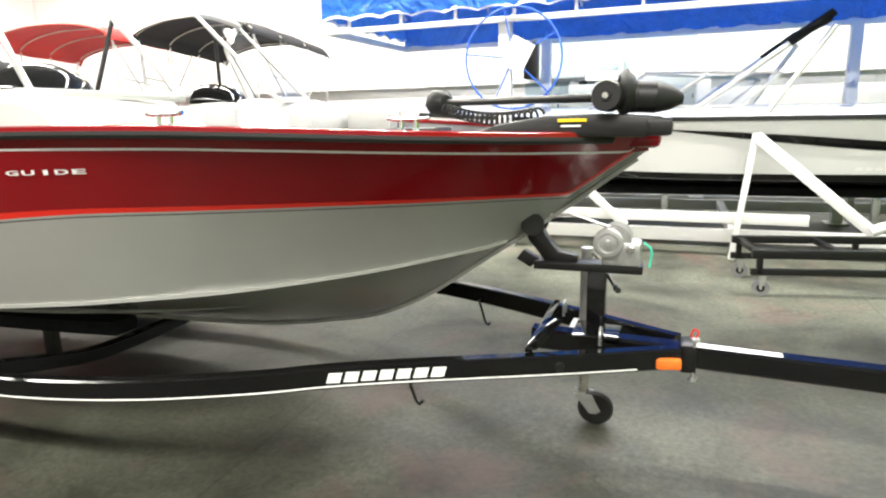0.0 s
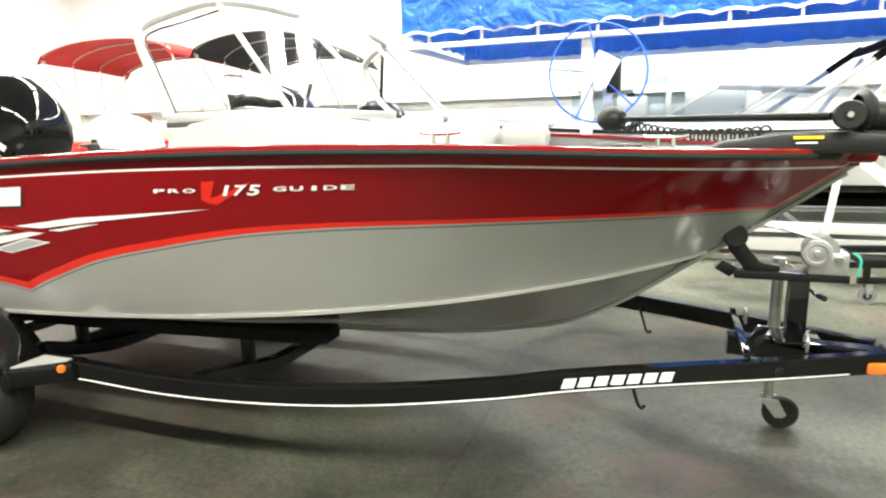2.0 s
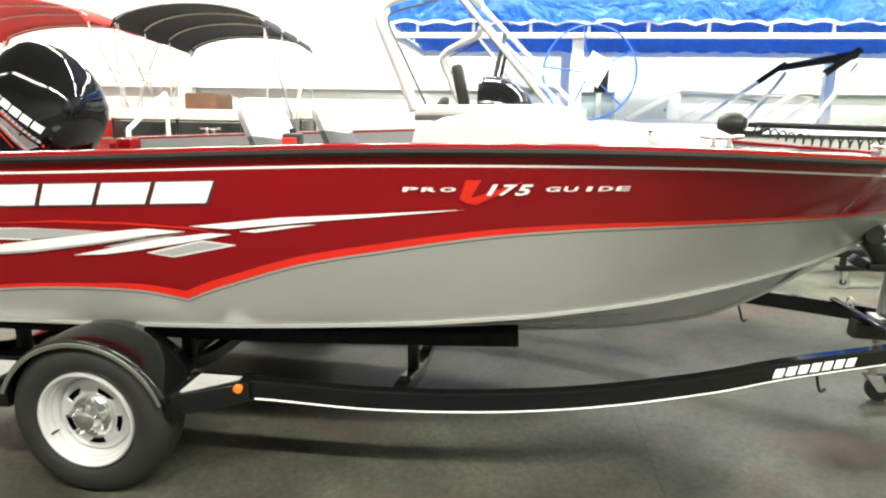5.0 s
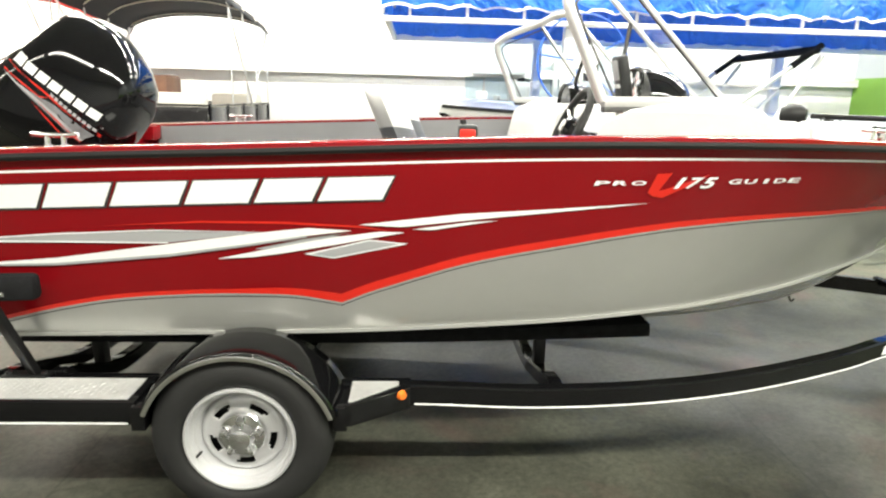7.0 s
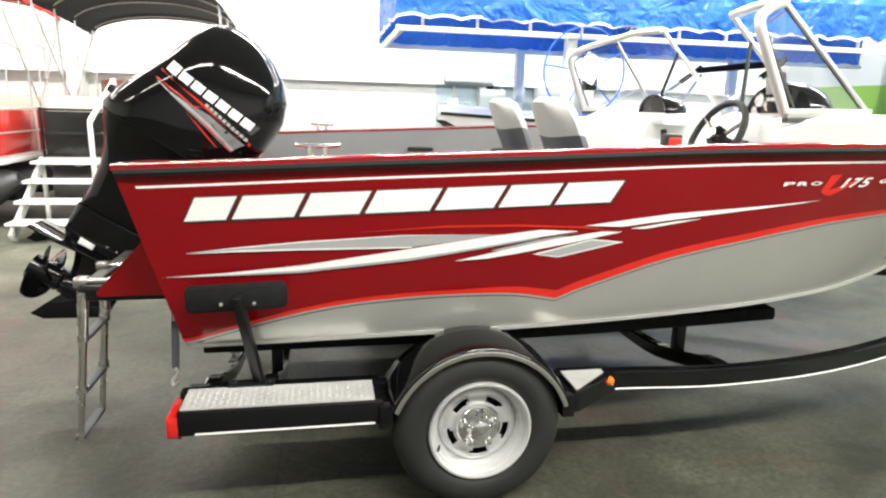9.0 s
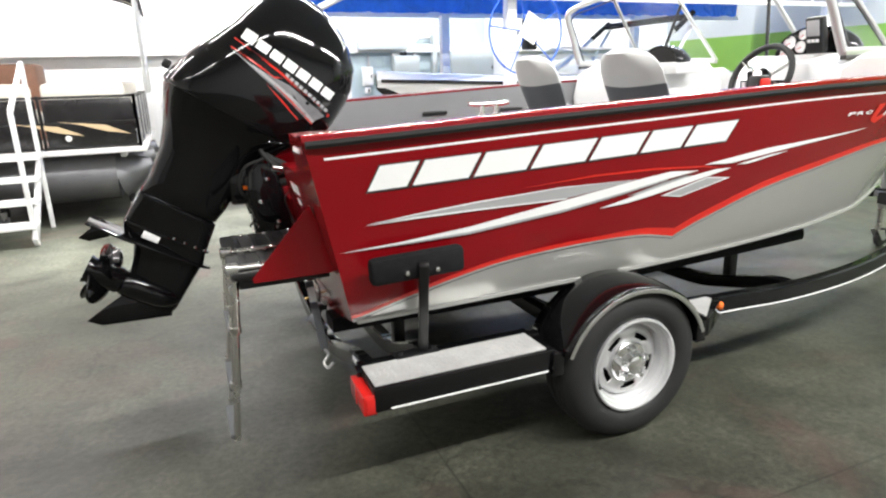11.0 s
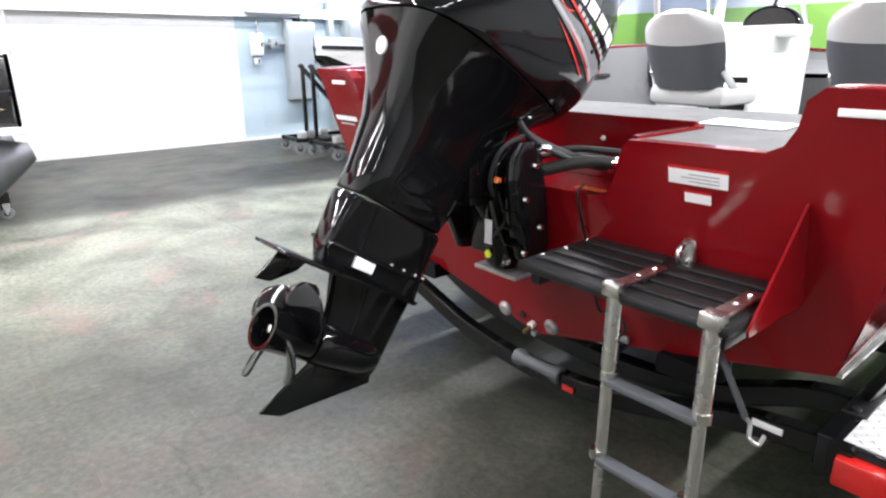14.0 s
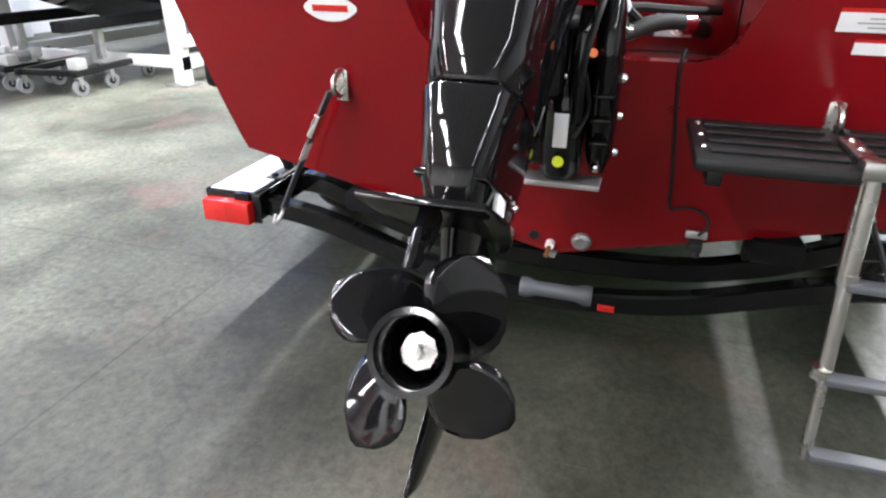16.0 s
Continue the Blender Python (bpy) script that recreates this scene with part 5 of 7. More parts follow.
def motor_bracket():
    """Clamp and swivel bracket between transom and leg, with tilt rams, hoses and cables."""
    t = thing("motor_bracket", "black clamp and tilt bracket bolted to the red transom", "motor bracket", (0, 0.07, 0))
    for y in (-0.135, 0.105):
        prism("clamp_side", [(-0.10, 1.06), (-0.17, 1.08), (-0.235, 1.03), (-0.235, 0.92), (-0.21, 0.82), (-0.16, 0.70), (-0.035, 0.68), (-0.03, 0.76)], 0.03, BLACKGLOSS, t, "black clamp plate", pose(-0.02, y, 0), 0.004)
    box("swivel_block", (-0.32, -0.09, 0.90), (-0.16, 0.09, 1.10), BLACKGLOSS, t, "black swivel block", 0.015, pose(0, 0, 0))
    rod("tilt_tube", (-0.16, -0.17, 1.05), (-0.16, 0.17, 1.05), 0.024, GALV, t, "grey tilt tube")
    box("ram_block", (-0.17, -0.07, 0.70), (-0.06, 0.07, 0.86), BLACKGLOSS, t, "", 0.012)
    rod("tilt_ram", (-0.12, -0.04, 0.80), (-0.30, -0.02, 1.0), 0.017, CHROME, t, "chrome tilt ram")
    rod("tilt_cylinder", (-0.1, -0.045, 0.72), (-0.21, -0.03, 0.9), 0.032, BLACKGLOSS, t)
    box("base_anode", (-0.215, -0.19, 0.662), (-0.13, 0.0, 0.676), GALV, t, "grey zinc anode bar", 0.003)
    box("bracket_label", (-0.2385, -0.105, 0.77), (-0.236, -0.072, 0.85), WHITE, t, "white label", 0.001)
    # trim motor housing, its reservoir, ribs and bolts
    loft("trim_motor", [(0.675, -0.11, -0.2, 0.035), (0.70, -0.085, -0.225, 0.05), (0.85, -0.08, -0.235, 0.054), (0.9, -0.085, -0.23, 0.048), (0.92, -0.1, -0.21, 0.035), (1.0, -0.11, -0.2, 0.03), (1.03, -0.13, -0.18, 0.02)], BLACKGLOSS, t, "glossy black trim motor", 2.4, 28).location = (0, -0.085, 0)
    loft("swivel_arm", [(0.69, -0.07, -0.16, 0.02), (0.74, -0.06, -0.2, 0.033), (0.86, -0.07, -0.235, 0.036), (0.98, -0.09, -0.25, 0.034), (1.06, -0.11, -0.24, 0.03), (1.1, -0.14, -0.21, 0.02)], BLACKGLOSS, t, "curved glossy black clamp arm", 2.6, 28).location = (0, -0.175, 0)
    for k in range(5):
        box("clamp_rib", (-0.247 + 0.006 * abs(k - 2), -0.198, 0.78 + 0.055 * k), (-0.1, -0.152, 0.788 + 0.055 * k), BLACKGLOSS, t, "", 0.003)
    for x, y, z in ((-0.2, -0.21, 0.76), (-0.2, -0.21, 0.93), (-0.16, -0.21, 1.03), (-0.13, -0.21, 0.83)):
        disc_turn("clamp_bolt", [(0, 0.012), (0.009, 0.01), (0.012, 0.0)], (x, y, z), (0, -1, 0), CHROME, t, "bright clamp bolt", 10)
    for y, z in ((-0.085, 0.935), (-0.175, 0.73), (-0.05, 1.02)):
        disc_turn("clamp_bolt", [(0, 0.016), (0.008, 0.014), (0.012, 0.0)], (-0.235, y, z), (-1, 0, 0), CHROME, t, "bright clamp bolt", 10)
    tube("trim_hose", [(-0.2, -0.06, 0.93), (-0.26, -0.07, 0.99), (-0.27, -0.04, 1.08), (-0.22, 0.0, 1.15)], 0.008, RUBBER, t, "thin trim hose", seg=8)
    tube("trim_hose", [(-0.22, -0.12, 0.9), (-0.275, -0.13, 0.98), (-0.25, -0.15, 1.08), (-0.15, -0.16, 1.12)], 0.007, RUBBER, t, "thin trim hose", seg=8)
    rod("orange_cap", (-0.245, -0.14, 0.985), (-0.262, -0.145, 0.99), 0.01, AMBER, t, "small orange cap", seg=10)
    disc_turn("dot_label", [(0, 0.003), (0.013, 0.003), (0.014, 0)], (-0.236, -0.088, 0.735), (-1, 0, 0), LIME, t, "yellow dot", 16)
    box("bracket_label", (-0.24, -0.19, 0.93), (-0.2365, -0.165, 0.99), GREYVINYL, t, "grey label", 0.001)
    for k, (y, z, r) in enumerate(((-0.16, 1.04, 0.011), (-0.12, 1.06, 0.014), (-0.08, 1.07, 0.009))):
        tube("control_hose", [(0.22, y - 0.1, z - 0.06), (0.02, y - 0.08, z - 0.02), (-0.12, y - 0.02, z + 0.05), (-0.17, y + 0.02, z + 0.13), (-0.11, y + 0.05, z + 0.2)], r, RUBBER, t, "black control hose", seg=8)
    rod("hose_fitting", (-0.13, -0.19, 1.075), (-0.08, -0.19, 1.065), 0.018, CHROME, t, "steel hose fitting")
    for y, z in ((-0.1, 0.98), (0.1, 0.98), (-0.1, 0.72), (0.1, 0.72)):
        disc_turn("bolt", [(0, 0.012), (0.011, 0.01), (0.014, 0.0)], (transom_x(z) - 0.055, y, z), (-1, 0, 0), CHROME, t, "bolt", 12)
    tube("wire", [(-0.2, -0.11, 1.02), (-0.24, -0.13, 0.95), (-0.22, -0.145, 0.86), (-0.25, -0.12, 0.8)], 0.005, PLASTIC, t, seg=6)


motor_bracket()


# ---- trolling motor on the bow ----
def trolling_motor():
    t = thing("trolling_motor", "black bow trolling motor stowed flat on its mount", "trolling motor", (0, 0, 0))
    hubc = Vector((4.80, -0.28, 1.462))
    disc_turn("motor_pod", [(0, -0.03), (0.03, -0.03), (0.045, -0.02), (0.047, 0.0), (0.054, 0.02), (0.056, 0.05), (0.0565, 0.058), (0.054, 0.06), (0.054, 0.12), (0.056, 0.122), (0.054, 0.125), (0.042, 0.175), (0.02, 0.215), (0, 0.222)], hubc, (0.97, 0.2, -0.06), PLASTIC, t, "black torpedo motor", 28)
    disc_turn("prop_cone", [(0.06, -0.02), (0.084, 0.0), (0.06, 0.03)], hubc + Vector((0.02, 0, 0.01)), (0.97, 0.2, -0.06), PLASTIC, t, "dark prop shroud", 24)
    disc_turn("drive_disc", [(0, 0.03), (0.016, 0.03), (0.018, 0.022), (0.048, 0.022), (0.053, 0.012), (0.053, -0.04)], (4.77, -0.345, 1.462), (-0.15, -1, 0.05), PLASTIC, t, "black round motor cap", 30)
    disc_turn("disc_eye", [(0, 0.034), (0.011, 0.034), (0.013, 0.0)], (4.77, -0.345, 1.462), (-0.15, -1, 0.05), STEEL, t, "", 12)
    rod("shaft", (4.72, -0.30, 1.458), (3.95, 0.36, 1.468), 0.016, BLACKSATIN, t, "black composite shaft")
    disc_turn("head", [(0, -0.075), (0.045, -0.065), (0.066, -0.02), (0.06, 0.04), (0.035, 0.07), (0, 0.075)], (3.88, 0.42, 1.47), (0.76, -0.65, 0), PLASTIC, t, "black control head", 20)
    tube("head_arm", [(3.90, 0.40, 1.43), (3.98, 0.33, 1.425), (4.03, 0.29, 1.455)], 0.012, PLASTIC, t)
    m = prism("mount", [(4.28, 1.335), (4.9, 1.32), (4.97, 1.35), (4.95, 1.39), (4.75, 1.405), (4.55, 1.40), (4.36, 1.37)], 0.16, PLASTIC, t, "black deck mount", pose(0, -0.32, 0), 0.012)
    box("mount_tip", (4.9, -0.33, 1.325), (4.985, -0.21, 1.385), PLASTIC, t, "", 0.015)
    box("mount_bar", (4.60, -0.326, 1.377), (4.70, -0.321, 1.388), YELLOW, m, "yellow lettering bar", 0.001)
    box("mount_bar", (4.61, -0.326, 1.360), (4.68, -0.321, 1.366), WHITE, m, "white lettering bar", 0.001)
    # coiled cord
    pts = []
    a, b = Vector((4.52, -0.26, 1.405)), Vector((3.95, 0.3, 1.44))
    for i in range(19 * 10 + 1):
        q = i / (19 * 10)
        p = a.lerp(b, q) + Vector((0, 0, -0.03 * math.sin(math.pi * q)))
        w = 2 * math.pi * i / 10
        pts.append(p + Vector((0.016 * math.cos(w), 0.016 * math.cos(w), 0.024 * math.sin(w))))
    tube("coiled_cord", pts, 0.005, RUBBER, t, "black coiled cord", straight=True, seg=6)
    box("foot_pedal", (3.8, -0.1, 1.335), (4.05, 0.12, 1.36), PLASTIC, t, "black foot pedal", 0.01)
    box("deck_plate", (3.95, -0.16, 1.2), (4.42, 0.16, 1.338), LINER, t, "grey raised mount base", 0.01)


trolling_motor()

# ---- boat trailer ----
trailer = thing("boat_trailer", "black steel boat trailer with chrome-edged fenders and a winch post", "trailer")
rail_y = curve([(-0.05, 1.025), (1.0, 1.025), (1.7, 1.03), (2.16, 1.02), (2.64, 0.98), (3.09, 0.89), (3.54, 0.755), (3.82, 0.64), (4.22, 0.468), (4.6, 0.295), (4.95, 0.12), (5.1, 0.05)])
rail_t = curve([(-0.05, 0.455), (1.0, 0.455), (1.7, 0.45), (2.16, 0.432), (2.64, 0.435), (3.09, 0.448), (3.54, 0.474), (3.82, 0.492), (4.22, 0.498), (4.95, 0.49), (5.1, 0.488)])


def frame_rails():
    for s in (-1, 1):
        path = [Vector((x, s * rail_y(x), rail_t(x) - 0.0435)) for x in np.linspace(-0.03, 5.05, 70)]
        r = rail_sweep("side_rail", path, 0.055, 0.087, BLACKGLOSS, trailer, "gloss black curved side rail")
        pin = [Vector((x, s * (rail_y(x) + 0.030), rail_t(x) - 0.076)) for x in np.linspace(1.68, 4.9, 50)]
        rail_sweep("pin_stripe", pin, 0.003, 0.006, WHITE, r, "thin white pin stripe")
        # white lettering blocks on the rail
        for i in range(7):
            x0 = 3.80 + 0.0605 * i
            a, b = Vector((x0, s * (rail_y(x0) + 0.0305), 0)), Vector((x0 + 0.047, s * (rail_y(x0 + 0.047) + 0.0305), 0))
            z0, z1 = rail_t(x0) - 0.062, rail_t(x0) - 0.022
            sh = Vector((0.012, -s * 0.0052, 0))
            raw("name_block", [a + Vector((0, 0, z0)), b + Vector((0, 0, z0)), b + sh + Vector((0, 0, z1)), a + sh + Vector((0, 0, z1))], [(0, 1, 2, 3)], WHITE, r, "white lettering block")
    rail_sweep("tongue", [Vector((x, 0, 0.45 - 0.045 * (x - 4.45) / 1.6)) for x in np.linspace(4.45, 6.05, 5)], 0.085, 0.09, BLACKGLOSS, trailer, "gloss black tongue tube")
    beam("tongue_plate", (5.12, 0, 0.476), (5.62, 0, 0.459), 0.05, 0.004, WHITE, trailer, "white warning strip")
    box("hinge_block", (5.06, -0.062, 0.375), (5.12, 0.062, 0.49), BLACKSATIN, trailer, "swing tongue hinge", 0.006)
    rod("hinge_pin", (5.11, -0.055, 0.34), (5.11, -0.055, 0.51), 0.007, GALV, trailer, "hinge pin")
    tube("pin_tag", [(5.11, -0.055, 0.515), (5.095, -0.055, 0.535), (5.105, -0.055, 0.56), (5.12, -0.055, 0.548), (5.112, -0.055, 0.52)], 0.004, REDLENS, trailer, "red pin tag loop", seg=6)
    for z in (0.345, 0.512):
        disc_turn("nut", [(0, 0.014), (0.018, 0.012), (0.02, 0.0)], (5.11, -0.055, z), (0, 0, 1), GALV, trailer, "", 6)
    for s in (-1, 1):
        ob = box("marker_light", (-0.05, -0.018, -0.024), (0.05, 0.012, 0.024), AMBER, trailer, "amber side marker light", 0.012)
        ob.location = (5.015, s * 0.122, 0.432)
        ob.rotation_euler = (0, 0, s * radians(-12))
    # bolts on the rail
    for x in (4.62,):
        disc_turn("rail_bolt", [(0, 0.008), (0.016, 0.006), (0.02, 0)], (x, -rail_y(x) - 0.028, rail_t(x) - 0.045), (0.4, -1, 0), BLACKSATIN, trailer, "", 14)


frame_rails()


def cross_members():
    # bent cross beams below the hull, with bunk posts and carpeted bunks
    for x, low in ((0.28, 0.24), (1.15, 0.25), (2.25, 0.25)):
        pts = [(x, -rail_y(x), rail_t(x) - 0.05), (x, -0.86, rail_t(x) - 0.06), (x, -0.6, low + 0.055), (x, -0.3, low), (x, 0.3, low), (x, 0.6, low + 0.055), (x, 0.86, rail_t(x) - 0.06), (x, rail_y(x), rail_t(x) - 0.05)]
        rail_sweep("cross_member", smooth_path(pts, 6), 0.06, 0.07, BLACKGLOSS, trailer, "bent black cross member")
        for s in (-1, 1):
            k, c = keel_z(x), chine_z(x)
            zb = k + (c - k) * 0.6 - 0.075
            beam("bunk_post", (x, s * 0.585, low + 0.04), (x, s * 0.585, zb), 0.05, 0.05, BLACKSATIN, trailer, "black bunk post")
    for s in (-1, 1):
        path = []
        for x in np.linspace(-0.02, 2.73, 24):
            k, c = keel_z(x), chine_z(x)
            path.append(Vector((x, s * 0.585, k + (c - k) * 0.6 - 0.042)))
        v, f = sweep(path, [(-0.06, -0.03), (0.06, -0.03), (0.068, 0.0), (0.06, 0.03), (-0.06, 0.03), (-0.068, 0.0)])
        raw("bunk", v, f, CARPET, trailer, "black carpeted bunk", None, True, 35)
    # rear cross beam with a keel roller
    rail_sweep("cross_member", smooth_path([(0.05, -1.0, 0.40), (0.05, -0.75, 0.36), (0.05, -0.4, 0.255), (0.05, -0.1, 0.215), (0.05, 0.1, 0.215), (0.05, 0.4, 0.255), (0.05, 0.75, 0.36), (0.05, 1.0, 0.40)], 6), 0.055, 0.065, BLACKGLOSS, trailer, "bent black rear cross member")
    disc_turn("keel_roller", [(0.0, -0.11), (0.03, -0.11), (0.034, -0.09), (0.024, -0.06), (0.024, 0.06), (0.034, 0.09), (0.03, 0.11), (0.0, 0.11)], (0.035, -0.02, 0.235), (0, 1, 0), SEATDARK, trailer, "dark grey rubber keel roller", 22)
    box("reflector", (0.015, -0.2, 0.20), (0.022, -0.15, 0.222), REDLENS, trailer, "small red reflector", 0.002)
    # short bent tie rods hanging from the rails
    for sd in (-1, 1):
        tube("rail_hook", [(4.05, sd * 0.50, 0.43), (4.07, sd * 0.495, 0.37), (4.085, sd * 0.49, 0.32), (4.10, sd * 0.488, 0.30), (4.115, sd * 0.486, 0.315)], 0.007, BLACKSATIN, trailer, "bent tie rod", seg=6)


cross_members()


def wheel_set(s):
    cx, cz = 1.064, 0.318
    y_out = s * 1.236
    prof = [(0.188, -0.035), (0.203, -0.012), (0.23, 0.0), (0.262, 0.0), (0.29, -0.008), (0.308, -0.022), (0.3185, -0.04), (0.3175, -0.043), (0.322, -0.05), (0.325, -0.06), (0.3255, -0.075), (0.318, -0.08), (0.3255, -0.085), (0.3255, -0.115), (0.318, -0.12), (0.3255, -0.125), (0.325, -0.15), (0.317, -0.175), (0.30, -0.193), (0.26, -0.203), (0.2, -0.19)]
    w = thing("trailer_wheel", "trailer wheel with a black tyre on a silver slotted steel rim", "wheel", (cx, y_out, cz), "trailer wheels")
    tyre = disc_turn("tyre", prof, (0, 0, 0), (0, s, 0), RUBBER, w, "black rubber tyre", 72)
    for v in tyre.data.vertices:
        v.co.z = max(v.co.z, 0.001 - cz)
    disc_turn("rim", [(0.19, -0.05), (0.199, -0.012), (0.196, -0.003), (0.189, -0.002), (0.185, -0.012), (0.183, -0.024), (0.176, -0.028), (0.172, -0.042), (0.163, -0.046), (0.158, -0.066), (0.15, -0.078), (0.144, -0.078)], (0, 0, 0), (0, s, 0), RIM, w, "silver stepped steel rim", 64)
    # slotted disc, set deep in the rim
    bm = bmesh.new()
    rings = [0.152, 0.147, 0.14, 0.122, 0.108, 0.097, 0.088, 0.0]
    depth = [-0.08, -0.07, -0.064, -0.058, -0.057, -0.058, -0.064, -0.064]
    seg = 120
    grid = []
    for r, d in zip(rings, depth):
        grid.append([bm.verts.new((r * math.cos(2 * math.pi * i / seg), s * d, r * math.sin(2 * math.pi * i / seg))) for i in range(seg)] if r else [bm.verts.new((0, s * d, 0))])
    for k in range(6):
        for i in range(seg):
            j = (i + 1) % seg
            at = (i - 85) % 24
            if (k == 3 and at < 12) or (k == 4 and 2 <= at < 12):
                continue
            bm.faces.new((grid[k][i], grid[k][j], grid[k + 1][j], grid[k + 1][i]))
    for i in range(seg):
        bm.faces.new((grid[6][i], grid[6][(i + 1) % seg], grid[7][0]))
    wd = part("wheel_disc", bm, RIM, w, "slotted silver wheel disc", True)
    sol = wd.modifiers.new("thick", "SOLIDIFY")
    sol.thickness, sol.offset = 0.005, 0
    disc_turn("brake_drum", [(0.15, -0.1), (0.0, -0.1)], (0, 0, 0), (0, s, 0), BLACKSATIN, w, "", 30)
    disc_turn("hub_cap", [(0.088, -0.06), (0.087, -0.05), (0.08, -0.042), (0.05, -0.036), (0.045, -0.018), (0.038, -0.004), (0.028, 0.0), (0.0, 0.003)], (0, 0, 0), (0, s, 0), CHROME, w, "chrome hub cap", 32)
    for i in range(5):
        a = 2 * math.pi * i / 5 + 0.3
        disc_turn("lug_nut", [(0.0, -0.008), (0.01, -0.01), (0.016, -0.022), (0.018, -0.06)], (0.063 * math.cos(a), 0, 0.063 * math.sin(a)), (0, s, 0), CHROME, w, "chrome lug nut", 12)
    rod("valve", (-0.15, s * -0.05, -0.07), (-0.158, s * -0.02, -0.074), 0.005, RUBBER, w, seg=8)
    # fender: rolled outer edge, a broad crown and a lower back edge

    def arc(r, zc, a0, a1, n=30):
        return [(cx + r * math.cos(a), zc + r * math.sin(a)) for a in np.linspace(a0, a1, n)]
    a0, a1 = radians(20), radians(158)
    outer = s * 1.24
    lines = [(0.385, 0.264, s * 0.985), (0.388, 0.27, s * 1.06), (0.384, 0.276, s * 1.13), (0.374, 0.282, s * 1.19), (0.364, 0.288, s * 1.225), (0.356, 0.292, outer)]
    v, f = [], []
    cols = [[(x, y, z) for x, z in arc(r, zc, a0, a1)] for r, zc, y in lines]
    for i in range(30):
        v += [col[i] for col in cols]
    m = len(lines)
    for i in range(29):
        for j in range(m - 1):
            f.append((m * i + j, m * i + m + j, m * i + m + 1 + j, m * i + 1 + j))
    fd = raw("fender", v, f, BLACKGLOSS, trailer, "gloss black round fender", None, True, 60)
    sol = fd.modifiers.new("thick", "SOLIDIFY")
    sol.thickness, sol.offset = 0.006, 0
    path = [Vector((x, outer + s * 0.003, z)) for x, z in arc(0.354, 0.292, a0, a1, 48)]
    pv, pf = [], []
    for i, p in enumerate(path):
        q = (Vector((cx, p.y, 0.292)) - p).normalized()
        for side, down in ((-0.004, 0.0), (0.005, 0.0), (0.007, 0.008), (0.005, 0.017), (-0.004, 0.017)):
            pv.append(p + Vector((0, s * side, 0)) + q * down)
    for i in range(47):
        for j in range(5):
            pf.append((5 * i + j, 5 * i + (j + 1) % 5, 5 * i + 5 + (j + 1) % 5, 5 * i + 5 + j))
    raw("fender_trim", pv, pf, CHROME, fd, "bright chrome fender edge", None, True, 60)
    v = [(x, s * 0.99, z) for x, z in arc(0.382, 0.264, a0, a1)]
    raw("fender_back", v, [tuple(range(len(v)))], BLACKSATIN, fd)
    for x0, x1 in ((0.685, 0.735), (1.39, 1.44)):
        box("fender_bracket", (x0, min(s * 0.99, s * 1.215), 0.345), (x1, max(s * 0.99, s * 1.215), 0.44), BLACKGLOSS, fd, "", 0.004)
    # rear and front steps
    def step(x0, x1, y0, y1, nm):
        b = box(nm, (x0, min(s * y0, s * y1), 0.362), (x1, max(s * y0, s * y1), 0.452), BLACKGLOSS, trailer, "gloss black step box", 0.004)
        return b
    out = 0.0 if s < 0 else -0.03
    st = step(-0.012, 0.70, 0.965, 1.203 + out, "rear_step")
    px0, px1, py0, py1 = -0.005, 0.67, 1.022 + out, 1.186 + out
    box("tread_plate", (px0, min(s * py0, s * py1), 0.452), (px1, max(s * py0, s * py1), 0.456), PLATE, st, "aluminium diamond plate tread", 0.0)
    # raised diamonds of the tread, joined
    v, f = [], []
    ix = 0
    for i in range(29):
        for j in range(8):
            x, y = px0 + 0.02 + 0.0225 * i, s * (py0 + 0.012 + 0.0198 * j)
            d = 1 if (i + j) % 2 else -1
            a = radians(45) * d
            ca, sa = math.cos(a), math.sin(a)
            k = len(v)
            for u, w2, h in ((-0.0115, 0, 0), (0, -0.0032, 0), (0.0115, 0, 0), (0, 0.0032, 0), (0, 0, 0.0024)):
                v.append((x + u * ca - w2 * sa, y + u * sa + w2 * ca, 0.4561 + h))
            f += [(k, k + 1, k + 4), (k + 1, k + 2, k + 4), (k + 2, k + 3, k + 4), (k + 3, k, k + 4)]
    tagged(raw("tread_pattern", v, f, PLATE, st, "raised diamond bars"), kind="stuff")
    box("pin_stripe", (0.045, min(s * (1.203 + out), s * (1.2055 + out)), 0.366), (0.67, max(s * (1.203 + out), s * (1.2055 + out)), 0.372), WHITE, st, "thin white pin stripe", 0.0)
    fs = prism("front_step", [(1.44, 0.99), (1.435, 1.215), (1.455, 1.215), (1.665, 1.075), (1.665, 0.99)], 0.085, BLACKGLOSS, trailer, "gloss black pointed front step", Matrix(((1, 0, 0, 0), (0, 0, s, 0), (0, 1, 0, 0.365), (0, 0, 0, 1))), 0.003)
    prism("tread_plate", [(1.445, 1.03), (1.445, 1.197), (1.455, 1.197), (1.62, 1.06), (1.62, 1.03)], 0.004, PLATE, fs, "aluminium diamond plate tread", Matrix(((1, 0, 0, 0), (0, 0, s, 0), (0, 1, 0, 0.4505), (0, 0, 0, 1))))
    disc_turn("marker_light", [(0, 0.016), (0.014, 0.014), (0.019, 0.004), (0.02, 0.0)], (1.632, s * 1.1, 0.432), (0.55, s * 0.83, 0), AMBER, trailer, "round amber marker light", 18)
    # tail light
    tl = box("tail_light", (-0.052, min(s * (1.02 + out), s * (1.197 + out)), 0.352), (0.0, max(s * (1.02 + out), s * (1.197 + out)), 0.43), REDLENS, trailer, "red tail light box", 0.008)
